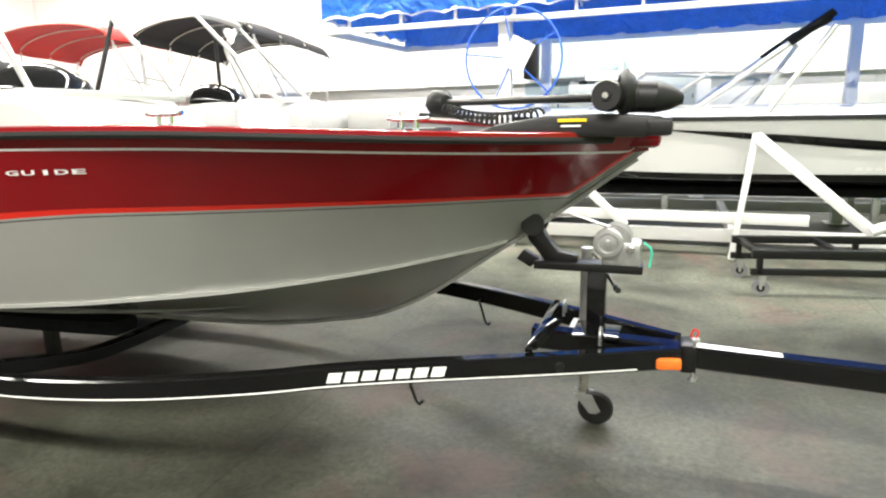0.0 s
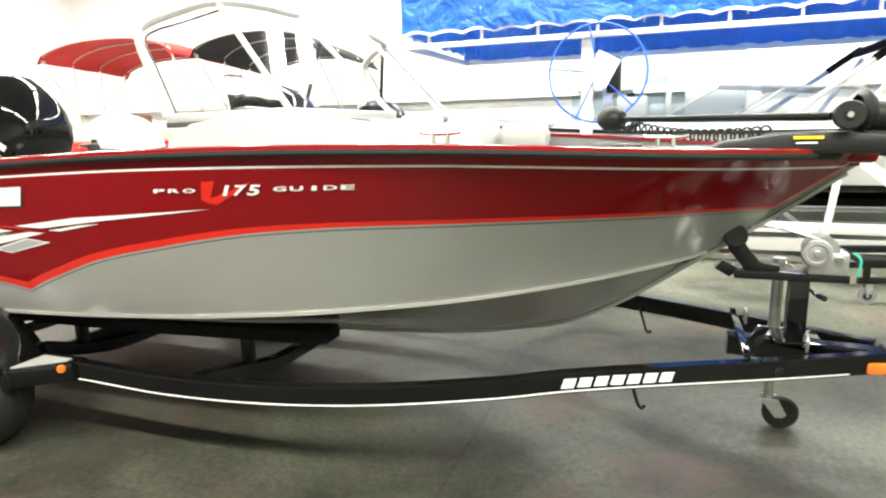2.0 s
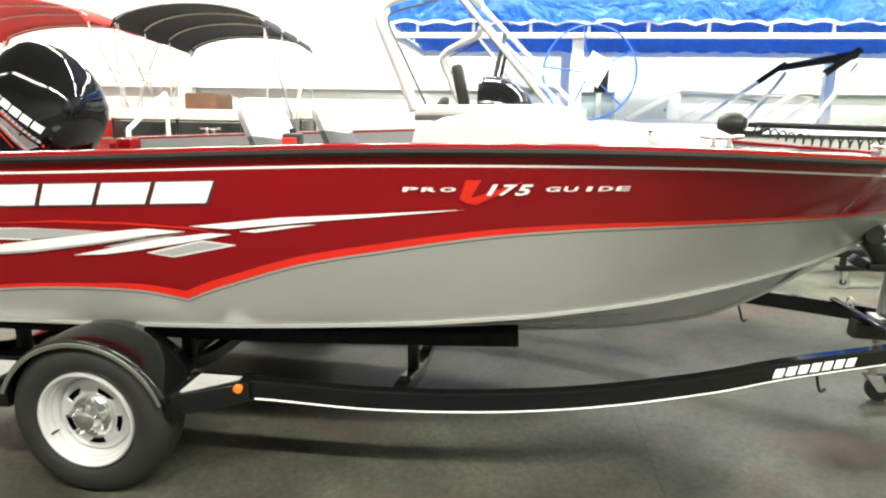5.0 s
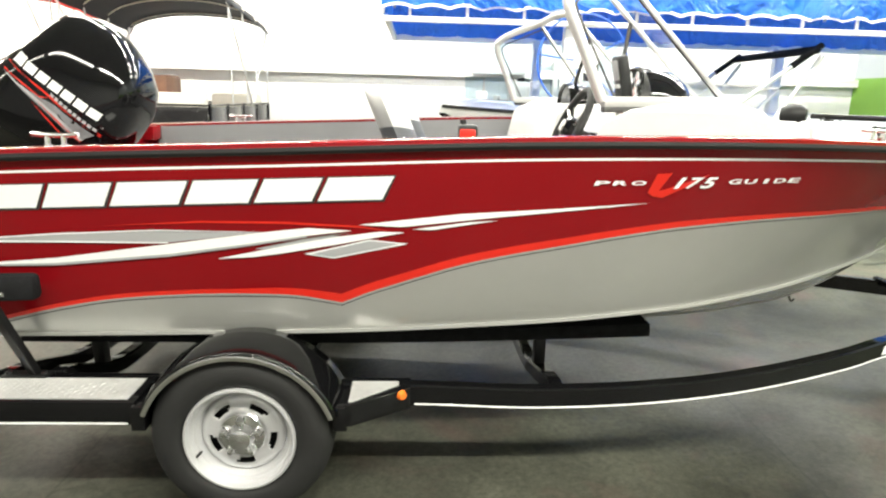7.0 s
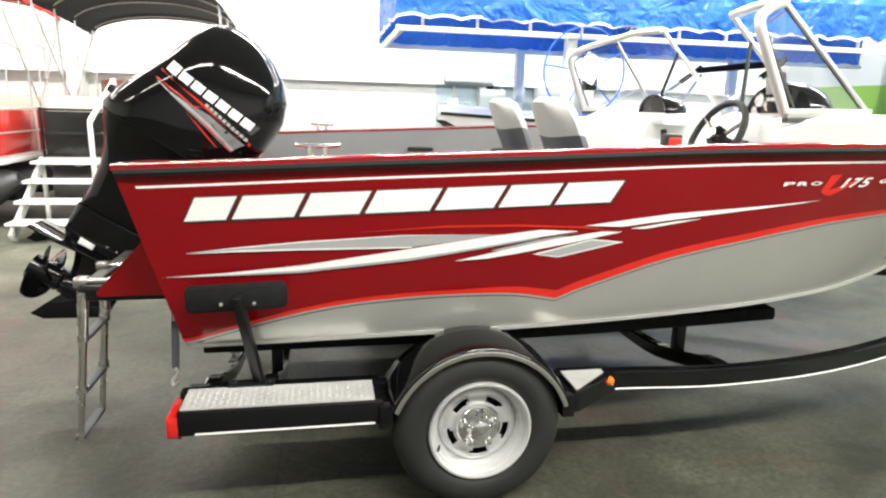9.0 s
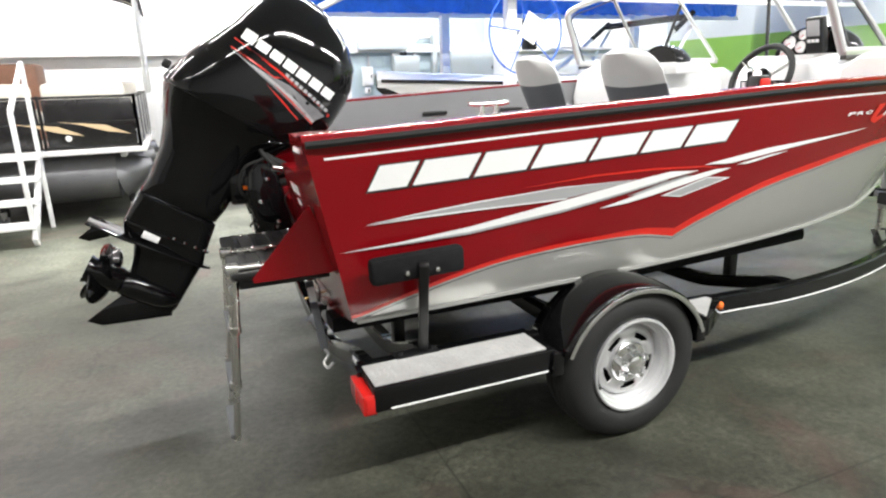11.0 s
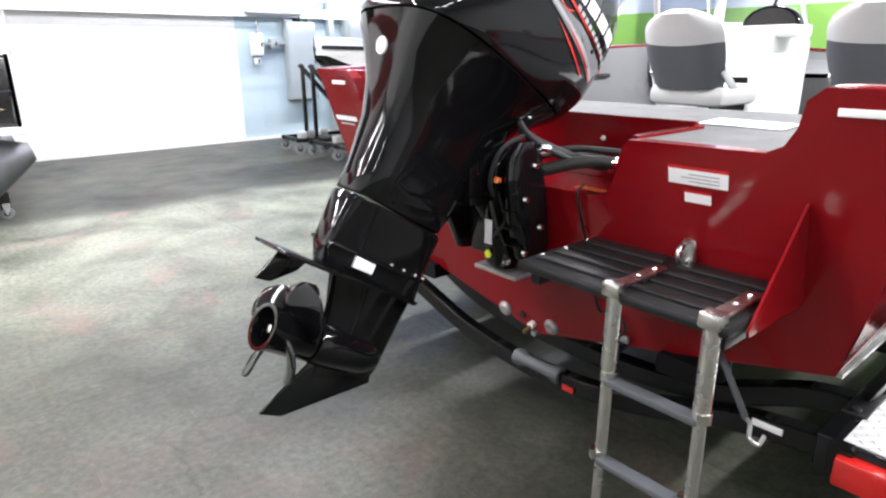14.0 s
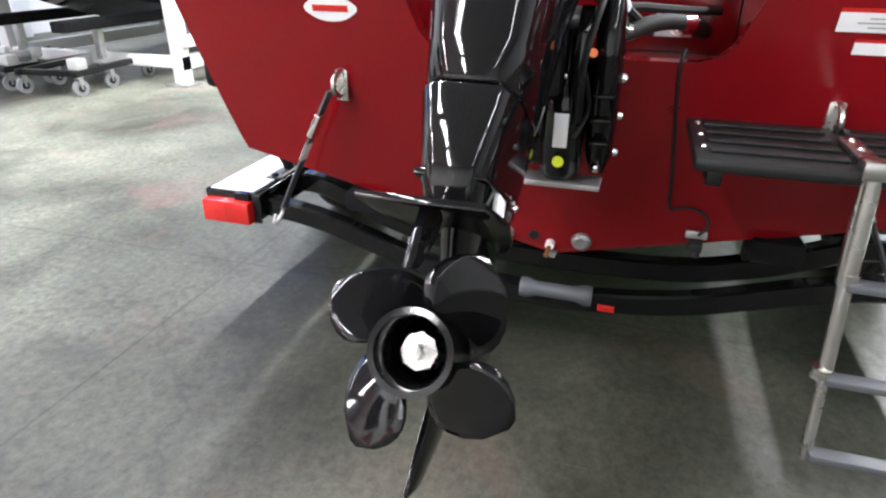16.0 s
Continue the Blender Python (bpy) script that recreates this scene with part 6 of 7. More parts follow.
    box("side_lens", (-0.042, min(s * (1.197 + out), s * (1.201 + out)), 0.362), (-0.008, max(s * (1.197 + out), s * (1.201 + out)), 0.42), REDLENS, tl, "", 0.001)
    box("lens_rib", (-0.054, min(s * (1.106 + out), s * (1.11 + out)), 0.36), (-0.0515, max(s * (1.106 + out), s * (1.11 + out)), 0.422), REDLENS, tl, "", 0.001)
    box("light_back", (-0.014, min(s * 0.97, s * (1.19 + out)), 0.347), (-0.004, max(s * 0.97, s * (1.19 + out)), 0.446), BLACKSATIN, trailer, "", 0.002)
    # guide pad on its post
    y0 = side_y(0.2, 0.84) + 0.035
    bm = bmesh.new()
    add_box(bm, (0.022, min(s * y0, s * (y0 + 0.06)), 0.787), (0.366, max(s * y0, s * (y0 + 0.06)), 0.882), Matrix.Translation((0.17, 0, 0.83)) @ Matrix.Rotation(radians(-2), 4, "Y") @ Matrix.Translation((-0.17, 0, -0.83)), 0.02)
    gp = part("guide_pad", bm, CARPET, trailer, "black carpeted guide pad", True)
    for x in (0.145, 0.255):
        disc_turn("pad_bolt", [(0, 0.01), (0.008, 0.009), (0.012, 0)], (x, s * (y0 + 0.06), 0.82), (0, s, 0), CHROME, gp, "bolt", 12)
    beam("guide_post", (0.2, s * (y0 + 0.078), 0.85), (0.245, s * 0.995, 0.46), 0.035, 0.03, BLACKSATIN, trailer, "black guide post")
    box("post_foot", (0.13, min(s * 0.97, s * 1.03), 0.452), (0.3, max(s * 0.97, s * 1.03), 0.462), BLACKSATIN, trailer, "", 0.003)
    for x in (0.15, 0.28):
        disc_turn("foot_bolt", [(0, 0.012), (0.011, 0.01), (0.013, 0)], (x, s * 1.0, 0.462), (0, 0, 1), BLACKSATIN, trailer, "", 10)
    # tie-down strap with hook
    a, b = Vector((-0.12, s * 0.625, 0.835)), Vector((-0.095, s * 0.825, 0.46))
    beam("tie_strap", a, b, 0.03, 0.006, SEATDARK, trailer, "dark blue-grey webbing tie-down strap", 0.001)
    beam("strap_tag", a.lerp(b, 0.42), a.lerp(b, 0.56), 0.028, 0.009, WHITE, trailer, "white strap tag", 0.001)
    beam("strap_buckle", a.lerp(b, 0.18), a.lerp(b, 0.36), 0.036, 0.018, CHROME, trailer, "steel strap buckle", 0.003)
    tube("strap_hook", [b, b + Vector((0.01, s * 0.01, -0.02)), b + Vector((-0.01, s * 0.02, -0.045)), b + Vector((0.0, s * 0.04, -0.06)), b + Vector((0.02, s * 0.045, -0.04))], 0.006, GALV, trailer, "steel hook", seg=8)
    beam("axle_arm", (cx, s * 0.99, cz), (cx, s * 1.15, cz), 0.05, 0.05, BLACKSATIN, trailer)


for s in (-1, 1):
    wheel_set(s)
beam("axle", (1.062, -1.0, 0.30), (1.062, 1.0, 0.30), 0.06, 0.06, BLACKSATIN, trailer, "black axle beam")


box("trailer_label", (0.015, -0.88, 0.382), (0.021, -0.80, 0.4), WHITE, trailer, "small white label", 0.001)


def winch_post():
    beam("winch_post", (4.72, 0, 0.47), (4.72, 0, 0.765), 0.085, 0.075, BLACKGLOSS, trailer, "black winch post")
    box("post_foot", (4.63, -0.1, 0.494), (4.82, 0.1, 0.506), BLACKGLOSS, trailer, "", 0.003)
    box("winch_shelf", (4.46, -0.05, 0.765), (4.9, 0.05, 0.80), BLACKSATIN, trailer, "black winch shelf", 0.004)
    prism("bow_stop_arm", [(4.64, 0.80), (4.51, 0.79), (4.43, 0.89), (4.42, 0.96), (4.47, 0.965), (4.51, 0.9), (4.56, 0.84), (4.64, 0.825)], 0.06, BLACKSATIN, trailer, "curved black bow stop arm", pose(0, -0.03, 0), 0.004)
    prism("stop_tab", [(4.48, 0.80), (4.41, 0.84), (4.38, 0.80), (4.44, 0.765)], 0.05, BLACKSATIN, trailer, "", pose(0, -0.025, 0), 0.003)
    disc_turn("bow_roller", [(0.0, -0.06), (0.045, -0.06), (0.05, -0.05), (0.036, -0.015), (0.036, 0.015), (0.05, 0.05), (0.045, 0.06), (0.0, 0.06)], (4.455, 0, 0.955), (0, 1, 0), RUBBER, trailer, "black rubber bow roller", 26)
    w = box("winch", (4.74, -0.06, 0.80), (4.89, 0.06, 0.895), GALV, trailer, "galvanised hand winch", 0.008)
    disc_turn("winch_gear", [(0.0, 0.022), (0.012, 0.022), (0.014, 0.01), (0.036, 0.008), (0.04, 0.015), (0.055, 0.013), (0.06, 0.004), (0.06, 0.0), (0.055, -0.004), (0.0, -0.004)], (4.765, -0.068, 0.895), (0, -1, 0), GALV, w, "zinc winch gear cover", 32)
    disc_turn("winch_drum", [(0.0, -0.05), (0.065, -0.05), (0.065, -0.045), (0.03, -0.04), (0.03, 0.04), (0.065, 0.045), (0.065, 0.05), (0, 0.05)], (4.79, 0, 0.90), (0, 1, 0), GALV, w, "winch drum", 26)
    disc_turn("winch_boss", [(0.0, 0.02), (0.014, 0.02), (0.018, 0.0)], (4.85, -0.062, 0.87), (0, -1, 0), STEEL, w, "", 14)
    tube("winch_strap", [(4.79, 0.0, 0.94), (4.62, 0.0, 0.99), (4.52, 0.0, 0.99)], 0.007, GALV, trailer, "winch cable", seg=6)
    tube("cable_tie", [(4.90, -0.05, 0.9), (4.93, -0.055, 0.87), (4.925, -0.05, 0.80)], 0.005, material("green_cord", (0.05, 0.5, 0.35), 0.6), trailer, "green cord", seg=6)
    # jack with its caster wheel
    j = rod("jack_tube", (4.66, 0.13, 0.33), (4.66, 0.13, 0.83), 0.027, GALV, trailer, "zinc jack tube")
    rod("jack_leg", (4.66, 0.13, 0.14), (4.66, 0.13, 0.36), 0.021, STEEL, trailer, "steel jack leg")
    box("jack_clamp", (4.6, 0.04, 0.43), (4.72, 0.17, 0.49), GALV, trailer, "zinc jack clamp", 0.006)
    tube("jack_crank", [(4.66, 0.13, 0.8), (4.7, 0.1, 0.8), (4.78, 0.02, 0.705), (4.8, -0.03, 0.7)], 0.007, STEEL, trailer, "steel crank", seg=8)
    rod("crank_knob", (4.797, -0.025, 0.7), (4.81, -0.07, 0.7), 0.012, PLASTIC, trailer, "black crank knob", seg=12)
    for y in (0.1, 0.16):
        prism("caster_fork", [(4.62, 0.15), (4.70, 0.15), (4.74, 0.075), (4.72, 0.06), (4.69, 0.06)], 0.004, GALV, trailer, "", pose(0, y, 0))
    disc_turn("caster_wheel", [(0.0, -0.022), (0.03, -0.022), (0.034, -0.016), (0.07, -0.018), (0.08, -0.008), (0.08, 0.008), (0.07, 0.018), (0.034, 0.016), (0.03, 0.022), (0, 0.022)], (4.715, 0.13, 0.08), (0, 1, 0), PLASTIC, trailer, "black caster wheel", 30)
    # U bolts at the junction
    for x, y in ((4.55, 0.24), (4.75, -0.1)):
        tube("u_bolt", [(x, y - 0.03, 0.48), (x, y - 0.03, 0.53), (x, y, 0.545), (x, y + 0.03, 0.53), (x, y + 0.03, 0.48)], 0.006, GALV, trailer, "zinc U bolt", seg=6)
    beam("junction_brace", (4.5, -0.28, 0.498), (4.58, -0.12, 0.575), 0.05, 0.008, BLACKGLOSS, trailer, "thin black brace plate")
    beam("junction_bar", (4.5, -0.33, 0.51), (4.5, 0.33, 0.51), 0.03, 0.02, BLACKGLOSS, trailer)


winch_post()

# ---- boat lift with a blue canopy ----
LX0, LX1, LY0, LY1 = 1.27, 9.3, 3.8, 6.1


def canopy():
    t = thing("lift_canopy", "blue tarpaulin canopy with white scalloped edging over a boat lift", "canopy", (0, 0, 0))
    ridge_y = (LY0 + LY1) / 2
    nx, ny = 150, 24
    v, f = [], []
    for i in range(nx + 1):
        x = LX0 + (LX1 - LX0) * i / nx
        for j in range(ny + 1):
            q = j / ny
            y = LY0 + (LY1 - LY0) * q
            z = 2.85 + 0.62 * (1 - abs(2 * q - 1)) ** 0.9
            p = Vector((x * 1.6, y * 2.2, 0))
            sag = 0.035 * math.sin(x * math.pi / 1.24 + 2.0 * noise.noise(Vector((x * 0.7, 0, 3)))) ** 2 * (1 - abs(2 * q - 1))
            w = 0.03 * (noise.noise(p * 1.7) + 0.6 * noise.noise(p * 4.3 + Vector((3, 1, 2)))) + 0.03 * abs(noise.noise(Vector((x * 2.6 + y, y * 2.4 - x, 5))))
            v.append((x, y, z + w - sag))
    for i in range(nx):
        for j in range(ny):
            a = i * (ny + 1) + j
            f.append((a, a + 1, a + ny + 2, a + ny + 1))
    raw("roof_sheet", v, f, TARP, t, "wrinkled blue roof sheet", None, True, 70)

    def valance(a, b, z_top, drop, nm="valance"):
        a, b = Vector(a), Vector(b)
        d = b - a
        length = d.length
        side = Vector((d.y, -d.x, 0)).normalized()
        n = max(12, int(length / 0.022))
        v, f, edge = [], [], []
        rows = 9
        for i in range(n + 1):
            q = i / n
            s = q * length
            low = z_top - drop + 0.035 * abs(math.sin(math.pi * s / 0.36)) - 0.035
            for k in range(rows + 1):
                z = z_top + (low - z_top) * k / rows
                w = 0.018 * math.sin(s * 9.0) * k / rows + 0.025 * noise.noise(Vector((s * 2.3, z * 3, a.y))) + 0.02 * abs(noise.noise(Vector((s * 4 + z * 5, z * 9 - s * 3, a.y + 4)))) + 0.008 * noise.noise(Vector((s * 13, z * 17, 1)))
                p = a + d * q + side * w
                v.append((p.x, p.y, z))
            p = a + d * q + side * (0.018 * math.sin(s * 9.0))
            edge.append(Vector((p.x, p.y, low)))
        for i in range(n):
            for k in range(rows):
                c = i * (rows + 1) + k
                f.append((c, c + 1, c + rows + 2, c + rows + 1))
        o = raw(nm, v, f, TARP, t, "blue hanging valance", None, True, 70)
        ev, ef = sweep(edge, [(-0.006, -0.014), (0.006, -0.014), (0.006, 0.014), (-0.006, 0.014)])
        raw("edging", ev, ef, WHITE, o, "white scalloped edging")

    valance((LX0, LY0, 0), (LX1, LY0, 0), 2.87, 0.39)
    valance((LX0, LY1, 0), (LX1, LY1, 0), 2.87, 0.5)
    valance((LX0, LY0, 0), (LX0, LY1, 0), 2.87, 0.4)
    for y in (LY0 + 0.02, LY1 - 0.03):
        beam("eave_rail", (LX0, y, 2.33), (LX1, y, 2.33), 0.05, 0.055, WHITEPAINT, t, "white eave rail")
    for x in np.arange(LX0 + 0.3, LX1, 0.62):
        beam("eave_stud", (x, LY0 + 0.07, 2.34), (x, LY0 + 0.07, 2.56), 0.03, 0.03, WHITEPAINT, t)
    beam("end_rail", (LX0 + 0.06, LY0 + 0.05, 2.33), (LX0 + 0.06, LY1 - 0.05, 2.33), 0.05, 0.07, WHITEPAINT, t, "white end rail")
    for x in np.arange(LX0 + 0.05, LX1, 1.24):
        beam("rafter", (x, LY0 + 0.05, 2.74), (x, ridge_y, 3.27), 0.03, 0.03, WHITEPAINT, t)
        beam("rafter", (x, LY1 - 0.05, 2.74), (x, ridge_y, 3.27), 0.03, 0.03, WHITEPAINT, t)


canopy()


def boat_lift():
    t = thing("boat_lift", "white aluminium boat lift with a blue hand wheel", "boat lift", (0, 0, 0))
    for x, y in ((3.33, LY0 + 0.12), (3.36, LY1 - 0.1), (6.9, LY1 - 0.1), (8.8, LY0 + 0.12)):
        beam("lift_post", (x, y, 0.02), (x, y, 2.33), 0.12, 0.12, WHITEPAINT, t, "white square lift post")
        box("post_foot", (x - 0.12, y - 0.12, 0), (x + 0.12, y + 0.12, 0.02), GALV, t, "", 0.003)
    for y in (LY0 + 0.1, LY1 - 0.1):
        beam("base_beam", (3.25, y, 0.2), (8.8, y, 0.2), 0.08, 0.12, WHITEPAINT, t, "white base beam")
    beam("lift_beam", (3.3, LY0 + 0.02, 0.4), (6.2, LY0 + 0.02, 0.38), 0.06, 0.10, WHITEPAINT, t, "white lifting beam")
    for x in (3.36, 5.6, 8.8):
        beam("cross_beam", (x, LY0 + 0.1, 0.2), (x, LY1 - 0.1, 0.2), 0.08, 0.1, WHITEPAINT, t)
    for x in (8.6,):
        for y in (LY0 + 0.1, LY1 - 0.1):
            box("foot_pad", (x - 0.12, y - 0.1, 0), (x + 0.12, y + 0.1, 0.18), WHITEPAINT, t, "", 0.006)
    # brace frame in front
    beam("brace_post", (5.56, 3.66, 0.02), (5.69, 3.66, 1.18), 0.075, 0.05, WHITEPAINT, t, "white upright brace")
    beam("brace_diagonal", (5.69, 3.63, 1.16), (6.6, 3.4, 0.36), 0.06, 0.09, WHITEPAINT, t, "white diagonal brace")
    beam("brace_diagonal", (3.85, 3.68, 1.0), (4.6, 3.68, 0.3), 0.05, 0.08, WHITEPAINT, t, "white diagonal brace")
    rod("brace_roller", (6.57, 3.35, 0.38), (6.68, 3.35, 0.43), 0.045, WHITEPAINT, t)
    # hand wheel
    c = Vector((3.45, LY0 - 0.06, 1.94))
    rim = [c + Vector((0.49 * math.cos(a), 0, 0.49 * math.sin(a))) for a in np.linspace(0, 2 * math.pi, 61)[:-1]]
    w = tube("hand_wheel", rim, 0.011, BLUEPAINT, t, "large blue hand wheel", closed=True, straight=True, seg=8)
    for k in range(5):
        a = 2 * math.pi * k / 5 + 0.5
        rod("wheel_spoke", c, c + Vector((0.49 * math.cos(a), 0, 0.49 * math.sin(a))), 0.008, BLUEPAINT, w, seg=6)
    rod("wheel_shaft", c, c + Vector((0, 0.2, 0)), 0.03, GALV, t)
    box("paper_sign", (-0.11, -0.004, -0.16), (0.13, 0.004, 0.14), WHITE, t, "white paper tag", 0.0, Matrix.Translation(c + Vector((0.05, -0.03, 0.05))) @ Matrix.Rotation(radians(28), 4, "Y"))
    box("winch_case", (3.53, LY0 + 0.04, 1.74), (3.67, LY0 + 0.2, 2.1), PLASTIC, t, "black winch case", 0.02)


boat_lift()


def runabout():
    """White and black runabout held in the lift, bow to the west."""
    t = thing("runabout_boat", "white and black runabout boat with a tower, held in the lift", "boat", (0, 0, 0))
    cy = 4.43
    half = curve([(2.02, 0.02), (2.25, 0.28), (2.65, 0.58), (3.2, 0.82), (3.9, 0.94), (5, 0.98), (8.0, 0.95)])
    sheer = curve([(2.02, 1.455), (2.7, 1.42), (4, 1.36), (6, 1.34), (8.0, 1.32)])
    chine = curve([(2.02, 1.31), (2.3, 1.15), (2.8, 0.96), (3.5, 0.8), (5, 0.72), (8.0, 0.72)])
    keel = curve([(2.02, 1.38), (2.25, 1.17), (2.6, 0.92), (3.1, 0.68), (4.2, 0.5), (8.0, 0.5)])
    xs = np.linspace(2.02, 8.0, 60)
    v, f, mi = [], [], []
    n = 15
    for x in xs:
        h, s, c, k = half(x), sheer(x), chine(x), keel(x)
        ch = h * 0.86
        row = []
        for q in (-1, 1):
            pts = [(0, k), (ch * 0.55, k + (c - k) * 0.55), (ch, c), (ch + (h - ch) * 0.2, c + 0.07), (ch + (h - ch) * 0.5, c + (s - c) * 0.45), (h, s - 0.12), (h + 0.02, s - 0.03)]
            row.append([(x, cy + q * y, z) for y, z in pts])
        row = row[0][::-1] + row[1][1:]
        v += row
        m = len(row)
    for i in range(len(xs) - 1):
        for j in range(m - 1):
            f.append((i * m + j, i * m + j + 1, (i + 1) * m + j + 1, (i + 1) * m + j))
            kk = j if j < m // 2 else m - 2 - j
            mi.append({0: 0, 1: 0, 2: 0, 3: 1, 4: 1, 5: 1}[kk])
    raw("hull", v, f, [WHITEGEL, BLACKGLOSS], t, "white hull with black lower part", mi, True, 30)
    # deck
    v, f = [], []
    for x in xs:
        h, s = half(x), sheer(x)
        v += [(x, cy - h, s - 0.03), (x, cy - h * 0.7, s + 0.05), (x, cy, s + 0.09), (x, cy + h * 0.7, s + 0.05), (x, cy + h, s - 0.03)]
    for i in range(len(xs) - 1):
        for j in range(4):
            a = 5 * i + j
            f.append((a, a + 1, a + 6, a + 5))
    raw("deck", v, f, WHITEGEL, t, "white moulded deck", None, True, 50)
    path = [Vector((x, cy - half(x) - 0.02, sheer(x) - 0.035)) for x in np.linspace(2.06, 8, 40)]
    pv, pf = sweep(path, [(-0.015, -0.02), (0.015, -0.02), (0.015, 0.02), (-0.015, 0.02)])
    raw("rub_rail", pv, pf, PLASTIC, t, "dark rub rail")
    # black sweep along the side, and raised aft quarter
    def on_side(x, q):
        h, s, c = half(x), sheer(x), chine(x)
        ch = h * 0.86
        return (x, cy - (ch + (h - ch) * (0.2 + 0.8 * q)) - 0.006, c + 0.07 + (s - 0.12 - c - 0.07) * q)
    def sweep_q(x):
        return 0.97 - 0.6 * ((x - 4.7) / 3.2) ** 1.4
    top = [on_side(x, sweep_q(x)) for x in np.linspace(4.7, 7.9, 18)]
    low = [on_side(x, sweep_q(x) - 0.2 * math.sin(math.pi * (x - 4.7) / 3.3)) for x in np.linspace(7.9, 4.7, 18)]
    raw("side_sweep", top + low, [tuple(range(36))], BLACKGLOSS, t, "glossy black side sweep")
    for i in range(5):
        a = 6.3 + 0.07 * i
        raw("model_mark", [on_side(a, 0.08), on_side(a + 0.05, 0.08), on_side(a + 0.055, 0.16), on_side(a + 0.005, 0.16)], [(0, 1, 2, 3)], WHITE, t)
    raw("yellow_label", [on_side(3.55, 0.92), on_side(3.8, 0.92), on_side(3.8, 0.99), on_side(3.55, 0.99)], [(0, 1, 2, 3)], YELLOW, t, "yellow label")
    # windshield
    for s in (-1, 1):
        b0, b1, t0, t1 = Vector((4.0, cy + s * 0.15, 1.46)), Vector((5.4, cy + s * 0.82, 1.42)), Vector((4.55, cy + s * 0.15, 1.80)), Vector((5.7, cy + s * 0.74, 1.72))
        g = raw("windshield_pane", [b0, b1, t1, t0], [(0, 1, 2, 3)], GLASS, t, "tinted windshield pane")
        g.visible_shadow = False
        for a, b in ((b0, b1), (t0, t1), (b0, t0), (b1, t1), (b0.lerp(b1, 0.5), t0.lerp(t1, 0.5))):
            beam("windshield_frame", a, b, 0.03, 0.03, ALU, t)
        rod("tower_leg", (5.0, cy + s * 0.9, 1.38), (5.95, cy + s * 0.86, 2.15), 0.028, ALU, t, "silver tower leg")
        rod("tower_leg", (5.6, cy + s * 0.9, 1.36), (6.05, cy + s * 0.86, 2.10), 0.024, ALU, t, "silver tower leg")
        rod("tower_sleeve", (5.72, cy + s * 0.868, 1.965), (6.03, cy + s * 0.857, 2.215), 0.036, CARPET, t, "black padded sleeve")
    rod("tower_top", (5.98, cy - 0.86, 2.16), (5.98, cy + 0.86, 2.16), 0.046, CARPET, t, "black padded tower bar")
    for x in (3.0, 4.8, 6.6):
        for y in (cy - 0.42, cy + 0.42):
            rail = beam("bunk_support", (x, y, 0.26), (x, y, 0.6), 0.06, 0.06, GALV, t, "grey bunk support")
    for y in (cy - 0.45, cy + 0.45):
        rail_sweep("bunk", [Vector((x, y, 0.57)) for x in (2.6, 5, 7.8)], 0.14, 0.09, CARPET, t, "black carpeted bunk")
    t.location, t.scale = (-0.24, 0.166, 0), (1.08, 1.08, 1.0)


runabout()


# ---- dollies ----
def caster(parent, x, y, r=0.06):
    disc_turn("caster_wheel", [(0, -0.018), (r * 0.4, -0.018), (r * 0.5, -0.012), (r, -0.014), (r, 0.014), (r * 0.5, 0.012), (r * 0.4, 0.018), (0, 0.018)], (x, y, r), (0.3, 1, 0), LINER, parent, "grey caster wheel", 22)
    disc_turn("caster_hub", [(0, -0.022), (r * 0.45, -0.021), (r * 0.45, 0.021), (0, 0.022)], (x, y, r), (0.3, 1, 0), PLASTIC, parent, "black caster hub", 16)
    for d in (-0.024, 0.024):
        prism("caster_fork", [(x - 0.03, 2 * r + 0.03), (x + 0.03, 2 * r + 0.03), (x + 0.012, r - 0.01), (x - 0.012, r - 0.01)], 0.004, GALV, parent, "", pose(0, y + d, 0))


def flat_dolly(x, y, turn, length, label):
    t = thing("boat_dolly", label, "dolly", (x, y, 0), "boat dollies")
    w = 0.55
    for s in (-1, 1):
        beam("dolly_rail", (0, s * w / 2, 0.33), (length, s * w / 2, 0.33), 0.05, 0.06, BLACKSATIN, t, "black steel rail")
        beam("dolly_rail", (0, s * w / 2, 0.19), (length, s * w / 2, 0.19), 0.04, 0.05, BLACKSATIN, t, "black steel rail")
        for q in (0.06, length * 0.5, length - 0.06):
            beam("dolly_upright", (q, s * w / 2, 0.17), (q, s * w / 2, 0.33), 0.04, 0.04, BLACKSATIN, t)
        for q in (0.08, length - 0.08):
            caster(t, q, s * w / 2, 0.065)
    for q in (0.06, length * 0.33, length * 0.66, length - 0.06):
        beam("dolly_cross", (q, -w / 2, 0.33), (q, w / 2, 0.33), 0.05, 0.04, BLACKSATIN, t)
    t.rotation_euler = (0, 0, radians(turn))


flat_dolly(5.55, 2.78, 10, 1.9, "low black steel boat dolly on casters beside the lift")


